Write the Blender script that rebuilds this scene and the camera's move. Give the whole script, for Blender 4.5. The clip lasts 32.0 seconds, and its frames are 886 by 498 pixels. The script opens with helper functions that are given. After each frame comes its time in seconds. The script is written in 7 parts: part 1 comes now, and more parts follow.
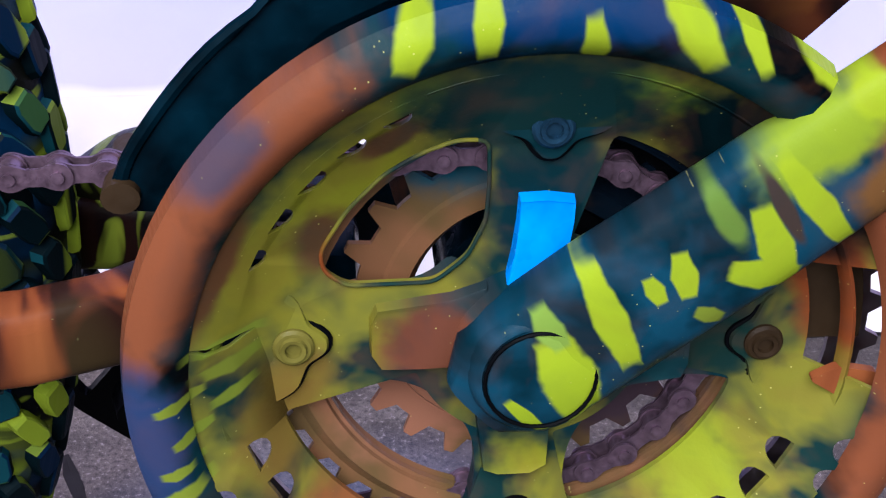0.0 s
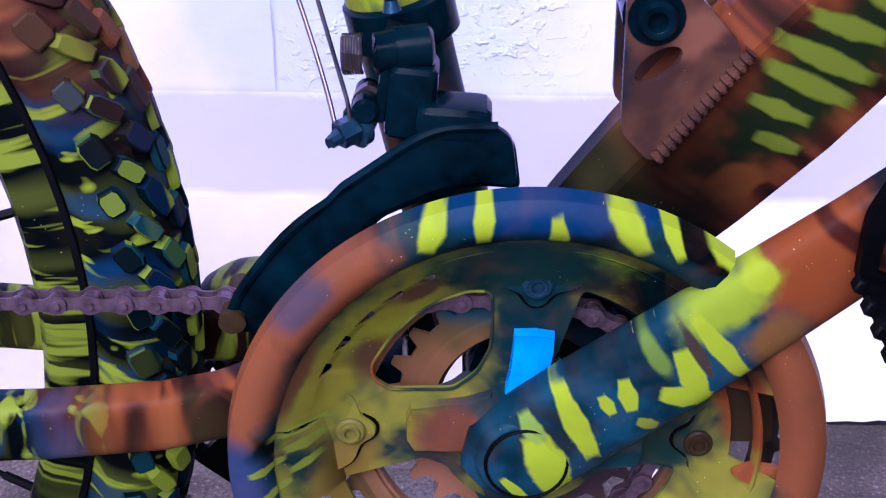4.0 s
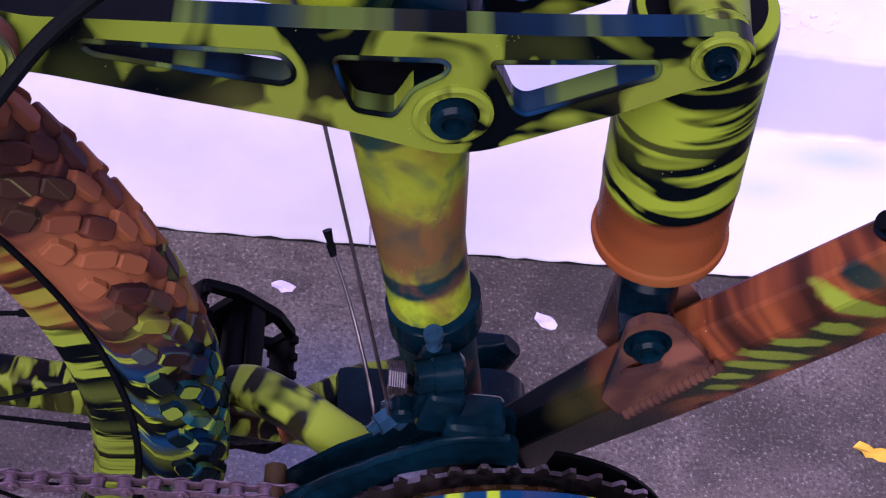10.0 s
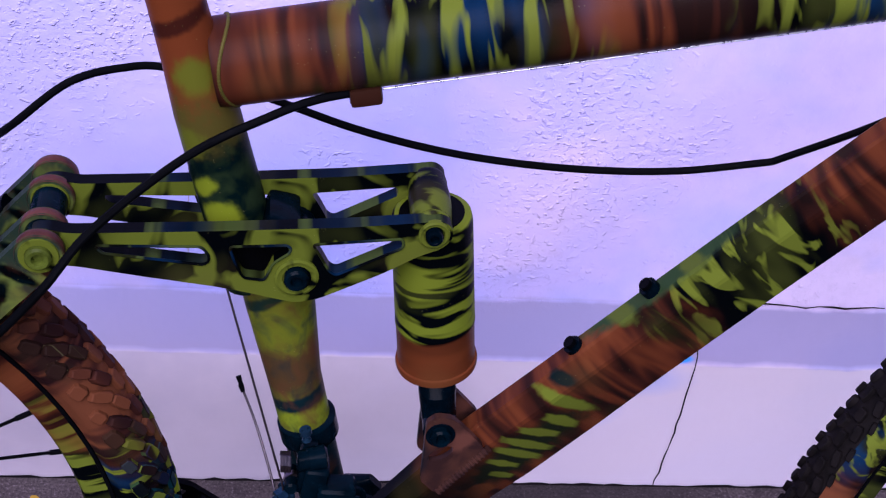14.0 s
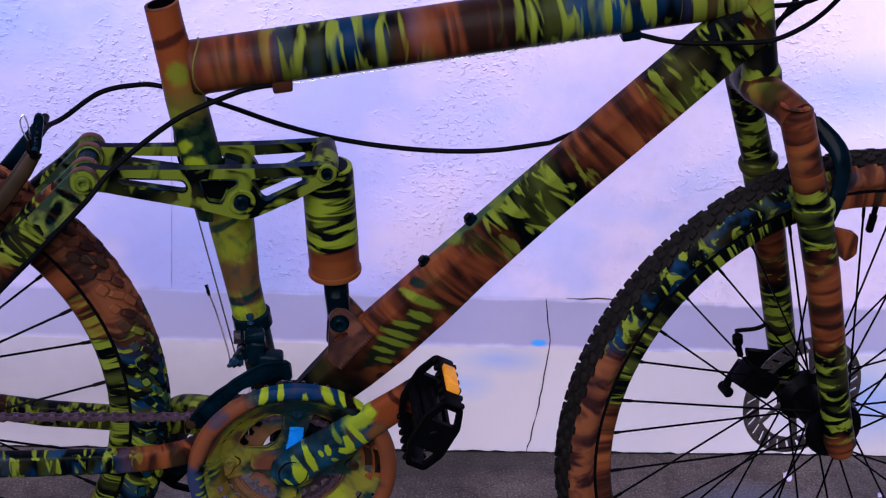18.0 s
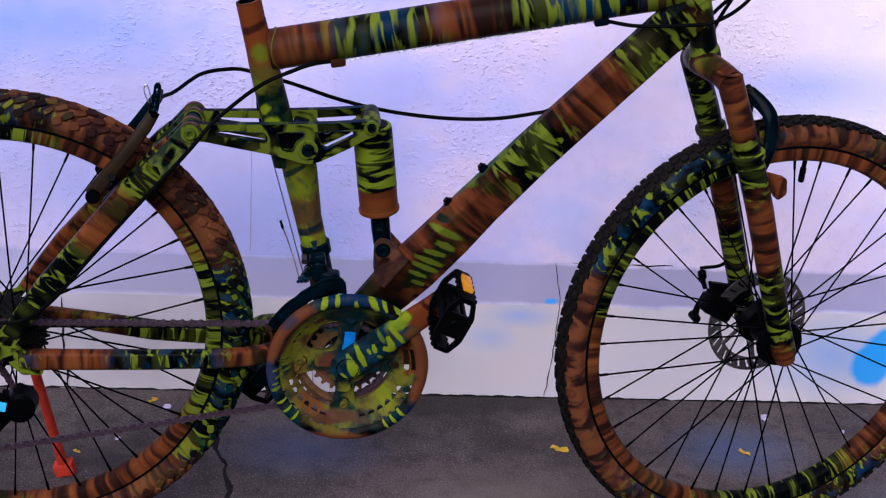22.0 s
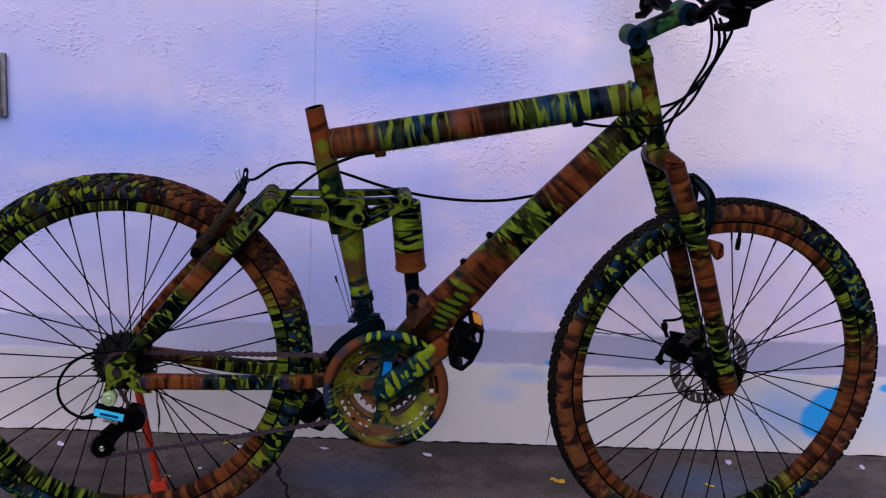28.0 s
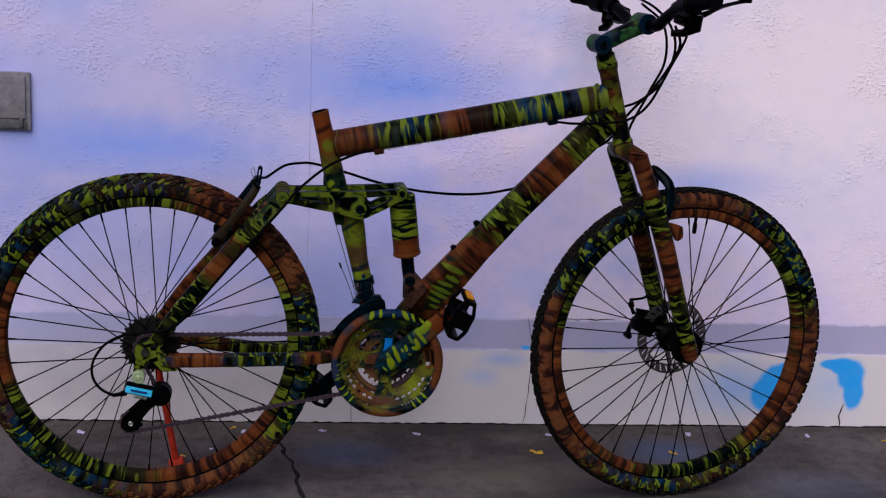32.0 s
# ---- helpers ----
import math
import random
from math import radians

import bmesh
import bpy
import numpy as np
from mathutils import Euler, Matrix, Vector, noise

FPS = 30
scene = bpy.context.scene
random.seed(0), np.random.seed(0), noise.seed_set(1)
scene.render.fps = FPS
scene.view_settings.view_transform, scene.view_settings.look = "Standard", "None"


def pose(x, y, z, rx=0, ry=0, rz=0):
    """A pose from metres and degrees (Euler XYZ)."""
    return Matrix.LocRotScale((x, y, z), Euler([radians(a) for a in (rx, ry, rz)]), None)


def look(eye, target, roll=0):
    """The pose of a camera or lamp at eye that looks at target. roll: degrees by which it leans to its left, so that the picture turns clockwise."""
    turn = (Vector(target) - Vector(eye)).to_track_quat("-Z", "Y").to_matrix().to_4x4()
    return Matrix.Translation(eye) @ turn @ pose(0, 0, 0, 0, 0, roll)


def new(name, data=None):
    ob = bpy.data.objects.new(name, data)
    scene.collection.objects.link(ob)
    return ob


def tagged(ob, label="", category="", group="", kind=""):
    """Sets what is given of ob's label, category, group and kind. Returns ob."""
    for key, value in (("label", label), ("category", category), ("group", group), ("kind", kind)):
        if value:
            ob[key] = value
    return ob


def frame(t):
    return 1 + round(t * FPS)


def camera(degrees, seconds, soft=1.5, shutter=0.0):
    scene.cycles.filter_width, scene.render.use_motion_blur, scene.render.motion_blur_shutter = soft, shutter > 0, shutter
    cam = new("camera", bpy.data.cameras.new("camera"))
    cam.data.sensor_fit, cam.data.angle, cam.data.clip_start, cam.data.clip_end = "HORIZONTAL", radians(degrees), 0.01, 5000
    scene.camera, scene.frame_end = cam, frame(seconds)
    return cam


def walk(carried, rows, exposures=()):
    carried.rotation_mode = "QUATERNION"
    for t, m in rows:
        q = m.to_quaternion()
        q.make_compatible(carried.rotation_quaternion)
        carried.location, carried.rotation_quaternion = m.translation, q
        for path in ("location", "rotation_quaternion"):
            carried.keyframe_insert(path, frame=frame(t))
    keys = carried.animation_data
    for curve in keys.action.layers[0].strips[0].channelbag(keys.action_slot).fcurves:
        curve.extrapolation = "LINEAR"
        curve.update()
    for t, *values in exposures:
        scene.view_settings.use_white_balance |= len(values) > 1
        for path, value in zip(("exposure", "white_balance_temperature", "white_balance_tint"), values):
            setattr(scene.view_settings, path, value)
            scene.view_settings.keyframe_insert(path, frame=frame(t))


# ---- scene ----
cam = camera(34.0, 32.0, soft=1.2)
PATH = [
    (0, (0.421, -0.371, 0.555), (0.573, 1.32, -0.502), 1.3),
    (0.5, (0.429, -0.381, 0.555), (0.527, 1.321, -0.491), 0.7),
    (1, (0.439, -0.397, 0.556), (0.481, 1.32, -0.467), -0.1),
    (1.5, (0.444, -0.416, 0.566), (0.462, 1.303, -0.456), -0.3),
    (2, (0.447, -0.432, 0.577), (0.452, 1.287, -0.445), -0.3),
    (2.5, (0.45, -0.451, 0.59), (0.439, 1.276, -0.418), -0.4),
    (3, (0.451, -0.467, 0.61), (0.433, 1.26, -0.398), -0.2),
    (3.5, (0.451, -0.478, 0.632), (0.427, 1.252, -0.37), 0.1),
    (4, (0.45, -0.489, 0.659), (0.428, 1.241, -0.343), 0.5),
    (4.5, (0.444, -0.494, 0.692), (0.434, 1.226, -0.329), 1.5),
    (6.5, (0.415, -0.469, 0.824), (0.428, 1.013, -0.518), 4.2),
    (7, (0.381, -0.459, 0.849), (0.496, 0.979, -0.536), 6.5),
    (7.5, (0.343, -0.449, 0.885), (0.588, 0.932, -0.541), 10.0),
    (8, (0.319, -0.443, 0.916), (0.648, 0.887, -0.541), 12.8),
    (8.5, (0.323, -0.43, 0.936), (0.652, 0.861, -0.556), 13.3),
    (9, (0.332, -0.397, 0.948), (0.643, 0.835, -0.596), 13.8),
    (9.5, (0.341, -0.368, 0.96), (0.636, 0.812, -0.628), 14.5),
    (10, (0.354, -0.337, 0.978), (0.594, 0.857, -0.609), 13.9),
    (10.5, (0.34, -0.337, 1.008), (0.584, 0.929, -0.521), 13.4),
    (11, (0.327, -0.357, 1.067), (0.567, 0.936, -0.439), 12.3),
    (11.5, (0.327, -0.411, 1.105), (0.552, 0.982, -0.313), 10.5),
    (12, (0.326, -0.47, 1.137), (0.561, 0.99, -0.209), 9.8),
    (12.5, (0.328, -0.529, 1.159), (0.581, 0.976, -0.134), 9.2),
    (13, (0.332, -0.588, 1.165), (0.614, 0.946, -0.087), 8.8),
    (13.5, (0.343, -0.649, 1.172), (0.651, 0.902, -0.053), 8.9),
    (14, (0.379, -0.711, 1.191), (0.65, 0.853, -0.025), 8.1),
    (14.5, (0.394, -0.796, 1.201), (0.654, 0.809, 0.036), 7.5),
    (15, (0.397, -0.865, 1.209), (0.67, 0.771, 0.093), 6.8),
    (15.5, (0.415, -0.937, 1.218), (0.671, 0.734, 0.148), 5.7),
    (17.5, (0.435, -1.225, 1.303), (0.69, 0.482, 0.292), 6.3),
    (18, (0.399, -1.299, 1.306), (0.693, 0.421, 0.329), 6.6),
    (18.5, (0.377, -1.367, 1.309), (0.685, 0.368, 0.362), 6.6),
    (19, (0.368, -1.424, 1.321), (0.672, 0.319, 0.388), 6.5),
    (19.5, (0.372, -1.479, 1.333), (0.658, 0.272, 0.41), 6.2),
    (20, (0.378, -1.551, 1.327), (0.644, 0.217, 0.431), 5.7),
    (20.5, (0.382, -1.623, 1.324), (0.631, 0.157, 0.448), 5.3),
    (21, (0.392, -1.691, 1.327), (0.617, 0.098, 0.461), 4.9),
    (21.5, (0.397, -1.745, 1.335), (0.606, 0.046, 0.47), 4.7),
    (22, (0.397, -1.797, 1.339), (0.602, -0.003, 0.479), 4.6),
    (22.5, (0.392, -1.858, 1.34), (0.599, -0.058, 0.494), 4.6),
    (23, (0.383, -1.923, 1.325), (0.595, -0.107, 0.513), 4.4),
    (23.5, (0.376, -1.988, 1.326), (0.588, -0.159, 0.547), 4.2),
    (24, (0.354, -2.044, 1.333), (0.578, -0.203, 0.586), 4.4),
    (24.5, (0.33, -2.11, 1.33), (0.566, -0.253, 0.625), 4.2),
    (25, (0.323, -2.156, 1.347), (0.557, -0.292, 0.661), 4.2),
    (25.5, (0.334, -2.201, 1.365), (0.55, -0.33, 0.691), 4.1),
    (26, (0.351, -2.251, 1.366), (0.545, -0.37, 0.713), 4.1),
    (26.5, (0.364, -2.296, 1.371), (0.538, -0.409, 0.729), 3.9),
    (28.5, (0.378, -2.493, 1.368), (0.523, -0.593, 0.759), 3.8),
    (29, (0.332, -2.541, 1.358), (0.511, -0.639, 0.765), 4.0),
    (29.5, (0.287, -2.586, 1.358), (0.498, -0.685, 0.773), 4.0),
    (30, (0.263, -2.637, 1.346), (0.489, -0.733, 0.778), 3.8),
    (30.5, (0.244, -2.676, 1.347), (0.482, -0.771, 0.787), 3.7),
    (31, (0.236, -2.714, 1.34), (0.477, -0.806, 0.792), 3.6),
    (31.5, (0.228, -2.75, 1.329), (0.472, -0.839, 0.793), 3.5),
    (32, (0.228, -2.775, 1.323), (0.472, -0.864, 0.785), 3.3),
]
EXPOSURES = [(0, 2.32, 5720, 8), (2, 2.34, 5640, 13), (4, 2.25, 5280, 30), (8, 1.85, 5760, 40), (10, 2.04, 5660, 37), (11.5, 1.64, 5320, 36), (12.5, 1.25, 5480, 36), (15, 1.0, 5500, 38), (18, 0.95, 5720, 20), (20, 0.86, 5900, 12), (23, 0.78, 5950, 10), (24.5, 0.60, 5950, 9), (26, 0.37, 5980, 8), (28.5, 0.30, 6050, 6), (31, 0.28, 6120, 5), (32, 0.13, 6250, 4)]
walk(cam, [(t, look(eye, target, roll)) for t, eye, target, roll in PATH], EXPOSURES)

# ---- daylight: open shade under a bright sky ----
world = bpy.data.worlds.new("sky")
scene.world = world
world.use_nodes = True
wn = world.node_tree.nodes
sky = wn.new("ShaderNodeTexSky")
sky.sky_type = 'NISHITA'
sky.sun_disc = False
sky.sun_elevation = radians(48)
sky.sun_rotation = radians(200)
world.node_tree.links.new(sky.outputs[0], wn["Background"].inputs[0])
wn["Background"].inputs[1].default_value = 0.04
sun_data = bpy.data.lights.new("sun", 'SUN')
sun_data.energy, sun_data.angle, sun_data.color = 2.9, radians(55), (1.0, 0.95, 0.9)
sun = new("sun", sun_data)
sun.matrix_world = look((-1.2, -3.0, 3.6), (0, 0, 0))


# ---- materials ----
def nodes_of(name):
    m = bpy.data.materials.new(name)
    m.use_nodes = True
    nt = m.node_tree
    return m, nt, nt.nodes["Principled BSDF"]


def mixc(nt, fac, a, b):
    n = nt.nodes.new("ShaderNodeMix")
    n.data_type = 'RGBA'
    for sock, v in ((n.inputs[0], fac), (n.inputs[6], a), (n.inputs[7], b)):
        if isinstance(v, bpy.types.NodeSocket):
            nt.links.new(v, sock)
        elif isinstance(v, tuple):
            sock.default_value = (*v, 1)
        else:
            sock.default_value = v
    return n.outputs[2]


def ramp(nt, fac, stops, mode='LINEAR'):
    n = nt.nodes.new("ShaderNodeValToRGB")
    n.color_ramp.interpolation = mode
    els = n.color_ramp.elements
    while len(els) < len(stops):
        els.new(0.5)
    for e, (p, c) in zip(els, stops):
        e.position = p
        e.color = (*c, 1) if isinstance(c, tuple) else (c, c, c, 1)
    nt.links.new(fac, n.inputs[0])
    return n.outputs[0]


def coords(nt, kind, scale=(1, 1, 1), uv=None, shift=(0, 0, 0)):
    if uv:
        t = nt.nodes.new("ShaderNodeUVMap")
        t.uv_map = uv
        out = t.outputs[0]
    else:
        t = nt.nodes.new("ShaderNodeTexCoord")
        out = t.outputs[kind]
    m = nt.nodes.new("ShaderNodeMapping")
    m.inputs[3].default_value = scale
    m.inputs[1].default_value = shift
    nt.links.new(out, m.inputs[0])
    return m.outputs[0]


def noise_tex(nt, vec, scale, detail=3.0, rough=0.5, dist=0.0):
    n = nt.nodes.new("ShaderNodeTexNoise")
    n.inputs["Scale"].default_value = scale
    n.inputs["Detail"].default_value = detail
    n.inputs["Roughness"].default_value = rough
    n.inputs["Distortion"].default_value = dist
    nt.links.new(vec, n.inputs["Vector"])
    return n.outputs[0]


def bump(nt, bsdf, height, strength, dist):
    b = nt.nodes.new("ShaderNodeBump")
    b.inputs["Strength"].default_value = strength
    b.inputs["Distance"].default_value = dist
    nt.links.new(height, b.inputs["Height"])
    nt.links.new(b.outputs[0], bsdf.inputs["Normal"])
    return b


LIME, TEAL, BROWN, RUST = (0.132, 0.170, 0.006), (0.0002, 0.0007, 0.0012), (0.090, 0.021, 0.006), (0.020, 0.004, 0.003)
STROKE = (0.088, 0.112, 0.010)
BLUEGREY = (0.010, 0.018, 0.050)
OLIVE = (0.075, 0.055, 0.008)


def spray_spots(nt, v, col, spots):
    """Lays spots of spray paint over a colour."""
    wob = noise_tex(nt, v, 130, 2)
    for x, z, rx, rz, deg, paint_col, soft in spots:
        mp = nt.nodes.new("ShaderNodeMapping")
        mp.vector_type = 'TEXTURE'
        mp.inputs[1].default_value = (x, z, 0)
        mp.inputs[2].default_value = (0, 0, radians(deg))
        mp.inputs[3].default_value = (rx, rz, 1)
        nt.links.new(v, mp.inputs[0])
        if soft > 0.2:
            ln = nt.nodes.new("ShaderNodeVectorMath")
            ln.operation = 'LENGTH'
            nt.links.new(mp.outputs[0], ln.inputs[0])
            far = ln.outputs["Value"]
        else:
            # a stencilled slash: straight sides that run to blunt points
            ab = nt.nodes.new("ShaderNodeVectorMath")
            ab.operation = 'ABSOLUTE'
            nt.links.new(mp.outputs[0], ab.inputs[0])
            sx = nt.nodes.new("ShaderNodeSeparateXYZ")
            nt.links.new(ab.outputs[0], sx.inputs[0])
            lean = nt.nodes.new("ShaderNodeMath")
            lean.operation = 'MULTIPLY_ADD'
            nt.links.new(sx.outputs[0], lean.inputs[0])
            lean.inputs[1].default_value = 0.42
            nt.links.new(sx.outputs[1], lean.inputs[2])
            mx = nt.nodes.new("ShaderNodeMath")
            mx.operation = 'MAXIMUM'
            nt.links.new(sx.outputs[0], mx.inputs[0])
            nt.links.new(lean.outputs[0], mx.inputs[1])
            far = mx.outputs[0]
        ad = nt.nodes.new("ShaderNodeMath")
        ad.operation = 'MULTIPLY_ADD'
        nt.links.new(wob, ad.inputs[0])
        ad.inputs[1].default_value = 0.35 + soft
        nt.links.new(far, ad.inputs[2])
        mr = nt.nodes.new("ShaderNodeMapRange")
        mr.interpolation_type = 'SMOOTHSTEP'
        mid = 1.17 + soft * 0.5
        mr.inputs[1].default_value, mr.inputs[2].default_value = mid - 0.09 - soft * 0.7, mid + 0.09 + soft * 0.7
        mr.inputs[3].default_value, mr.inputs[4].default_value = 1.0, 0.0
        nt.links.new(ad.outputs[0], mr.inputs[0])
        col = mixc(nt, mr.outputs[0], col, paint_col)
    return col


def paint(name, zones, stripe=70.0, across=16.0, shift=0.0, green_bias=0.5, rough=0.36, uv="metres", dark=None, spots=(), blue=0.0, lime=None, browns=None, speck=0.45, island=False):
    """Sprayed camouflage: along the part, zones of brown with rust stripes (0) and of teal with lime stripes (1)."""
    m, nt, bsdf = nodes_of(name)
    along = nt.nodes.new("ShaderNodeSeparateXYZ")
    zuv = nt.nodes.new("ShaderNodeUVMap")
    zuv.uv_map = "span"
    nt.links.new(zuv.outputs[0], along.inputs[0])
    base = coords(nt, None, (1, 1, 1), uv, (shift, shift * 0.37, 0))
    wob = noise_tex(nt, base, 18, 2)
    add = nt.nodes.new("ShaderNodeMath")
    add.operation = 'MULTIPLY_ADD'
    nt.links.new(wob, add.inputs[0])
    add.inputs[1].default_value = 0.10
    nt.links.new(along.outputs[0], add.inputs[2])
    sub = nt.nodes.new("ShaderNodeMath")
    sub.operation = 'SUBTRACT'
    nt.links.new(add.outputs[0], sub.inputs[0])
    sub.inputs[1].default_value = 0.05
    zone = ramp(nt, sub.outputs[0], [(p, float(v)) for p, v in zones])
    sv = coords(nt, None, (stripe * 1.3, across * 2.2, 1), uv, (shift * 50, shift * 31, 0))
    st = noise_tex(nt, sv, 1.0, 2.2, 0.5, 0.8)
    soft = coords(nt, None, (stripe * 0.55, across * 0.9, 1), uv, (shift * 23 + 5, shift * 17 + 2, 0))
    haze = ramp(nt, noise_tex(nt, soft, 1.0, 2.0), [(0.52, 0.0), (0.70, 0.7)])
    ground = mixc(nt, haze, TEAL, (0.034, 0.042, 0.007))
    # blue blotches: sprayed blue, and the sky's sheen put into the paint
    if blue:
        tint = noise_tex(nt, coords(nt, None, (stripe * 0.6, across * 1.5, 1), uv, (shift * 5 + 1, 7, 0)), 1.0, 2)
        ground = mixc(nt, ramp(nt, tint, [(0.47, 0.0), (0.63, blue)]), ground, (0.002, 0.020, 0.058))
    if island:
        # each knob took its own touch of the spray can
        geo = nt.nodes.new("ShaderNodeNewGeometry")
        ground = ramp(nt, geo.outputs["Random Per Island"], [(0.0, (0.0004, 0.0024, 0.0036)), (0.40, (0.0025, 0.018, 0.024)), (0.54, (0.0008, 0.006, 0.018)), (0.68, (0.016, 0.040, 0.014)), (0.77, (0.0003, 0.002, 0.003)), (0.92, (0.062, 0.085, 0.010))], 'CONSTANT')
    marks = ramp(nt, st, [(green_bias + 0.03, 0.0), (green_bias + 0.055, 0.4), (green_bias + 0.105, 1.0)])
    green = mixc(nt, marks, ground, lime or STROKE)
    sv2 = coords(nt, None, (stripe * 0.85, across * 1.0, 1), uv, (shift * 70 + 9, shift * 11 + 4, 0))
    st2 = noise_tex(nt, sv2, 1.0, 2.0, 0.5, 0.6)
    brown = ramp(nt, st2, browns or [(0.38, (0.010, 0.004, 0.003)), (0.46, (0.034, 0.009, 0.005)), (0.53, (0.076, 0.019, 0.007)), (0.68, (0.118, 0.034, 0.011))])
    col = mixc(nt, zone, brown, green)
    col = spray_spots(nt, coords(nt, None, uv=uv), col, spots)
    if dark:
        col = mixc(nt, ramp(nt, sub.outputs[0], sorted([(dark[0], 1.0), (dark[1], 0.0)])), col, TEAL)
    mist = noise_tex(nt, coords(nt, None, (14, 14, 1), uv, (shift * 3, 2, 0)), 1.0, 2)
    col = mixc(nt, ramp(nt, mist, [(0.56, 0.0), (0.78, 0.3)]), col, (0.06, 0.05, 0.015))
    specks = nt.nodes.new("ShaderNodeTexVoronoi")
    specks.inputs["Scale"].default_value = 260
    nt.links.new(base, specks.inputs["Vector"])
    drift = ramp(nt, noise_tex(nt, base, 26, 2), [(0.52, 0.0), (0.66, speck)])
    dots = ramp(nt, specks.outputs["Distance"], [(0.04, 1.0), (0.09, 0.0)])
    col = mixc(nt, mixc(nt, dots, (0.0, 0.0, 0.0), drift), col, (0.30, 0.30, 0.12))
    nt.links.new(col, bsdf.inputs["Base Color"])
    fine = noise_tex(nt, base, 900, 2)
    r = ramp(nt, fine, [(0.3, rough - 0.08), (0.7, rough + 0.12)])
    nt.links.new(r, bsdf.inputs["Roughness"])
    bsdf.inputs["Specular IOR Level"].default_value = 0.03
    bump(nt, bsdf, fine, 0.12, 0.0004)
    return m


def sprayed(name, ground_a, ground_b, spots, rough=0.36, uv="metres", grain=38.0, mist=0.0):
    """Stencilled spray paint: a mottled ground of two colours and, over it, spots of (along, up, half length, half width, degrees, colour, softness)."""
    m, nt, bsdf = nodes_of(name)
    v = coords(nt, None, uv=uv)
    mott = noise_tex(nt, v, grain, 3, 0.5, 0.4)
    col = ramp(nt, mott, [(0.42, ground_a), (0.60, ground_b)])
    col = spray_spots(nt, v, col, spots)
    if mist:
        over = noise_tex(nt, coords(nt, None, (1, 1, 1), uv, (3.1, 5.2, 0)), 44, 3, 0.55, 0.6)
        col = mixc(nt, ramp(nt, over, [(0.48, 0.0), (0.72, mist)]), col, (0.072, 0.026, 0.012))
        col = mixc(nt, ramp(nt, over, [(0.28, mist), (0.48, 0.0)]), col, (0.002, 0.014, 0.017))
    specks = nt.nodes.new("ShaderNodeTexVoronoi")
    specks.inputs["Scale"].default_value = 330
    nt.links.new(v, specks.inputs["Vector"])
    drift = ramp(nt, noise_tex(nt, v, 40, 2), [(0.50, 0.0), (0.64, 0.6)])
    dots = ramp(nt, specks.outputs["Distance"], [(0.05, 1.0), (0.10, 0.0)])
    col = mixc(nt, mixc(nt, dots, (0.0, 0.0, 0.0), drift), col, (0.32, 0.30, 0.10))
    nt.links.new(col, bsdf.inputs["Base Color"])
    fine = noise_tex(nt, v, 900, 2)
    nt.links.new(ramp(nt, fine, [(0.3, rough - 0.08), (0.7, rough + 0.12)]), bsdf.inputs["Roughness"])
    bsdf.inputs["Specular IOR Level"].default_value = 0.03
    bump(nt, bsdf, fine, 0.10, 0.0004)
    return m


def plain(name, col, rough=0.5, metal=0.0, vary=0.25, scale=60.0, bumpy=0.1, gloss=0.06, other=None):
    m, nt, bsdf = nodes_of(name)
    v = coords(nt, "Object")
    n = noise_tex(nt, v, scale, 4, 0.6)
    dark = tuple(c * (1 - vary) for c in col)
    light = other or tuple(min(1, c * (1 + vary)) for c in col)
    nt.links.new(ramp(nt, n, [(0.3, dark), (0.7, light)]), bsdf.inputs["Base Color"])
    nt.links.new(ramp(nt, noise_tex(nt, v, scale * 4, 2), [(0.3, max(0.05, rough - 0.1)), (0.7, min(1, rough + 0.1))]), bsdf.inputs["Roughness"])
    bsdf.inputs["Metallic"].default_value = metal
    bsdf.inputs["Specular IOR Level"].default_value = gloss
    bump(nt, bsdf, noise_tex(nt, v, scale * 8, 3), bumpy, 0.0006)
    return m


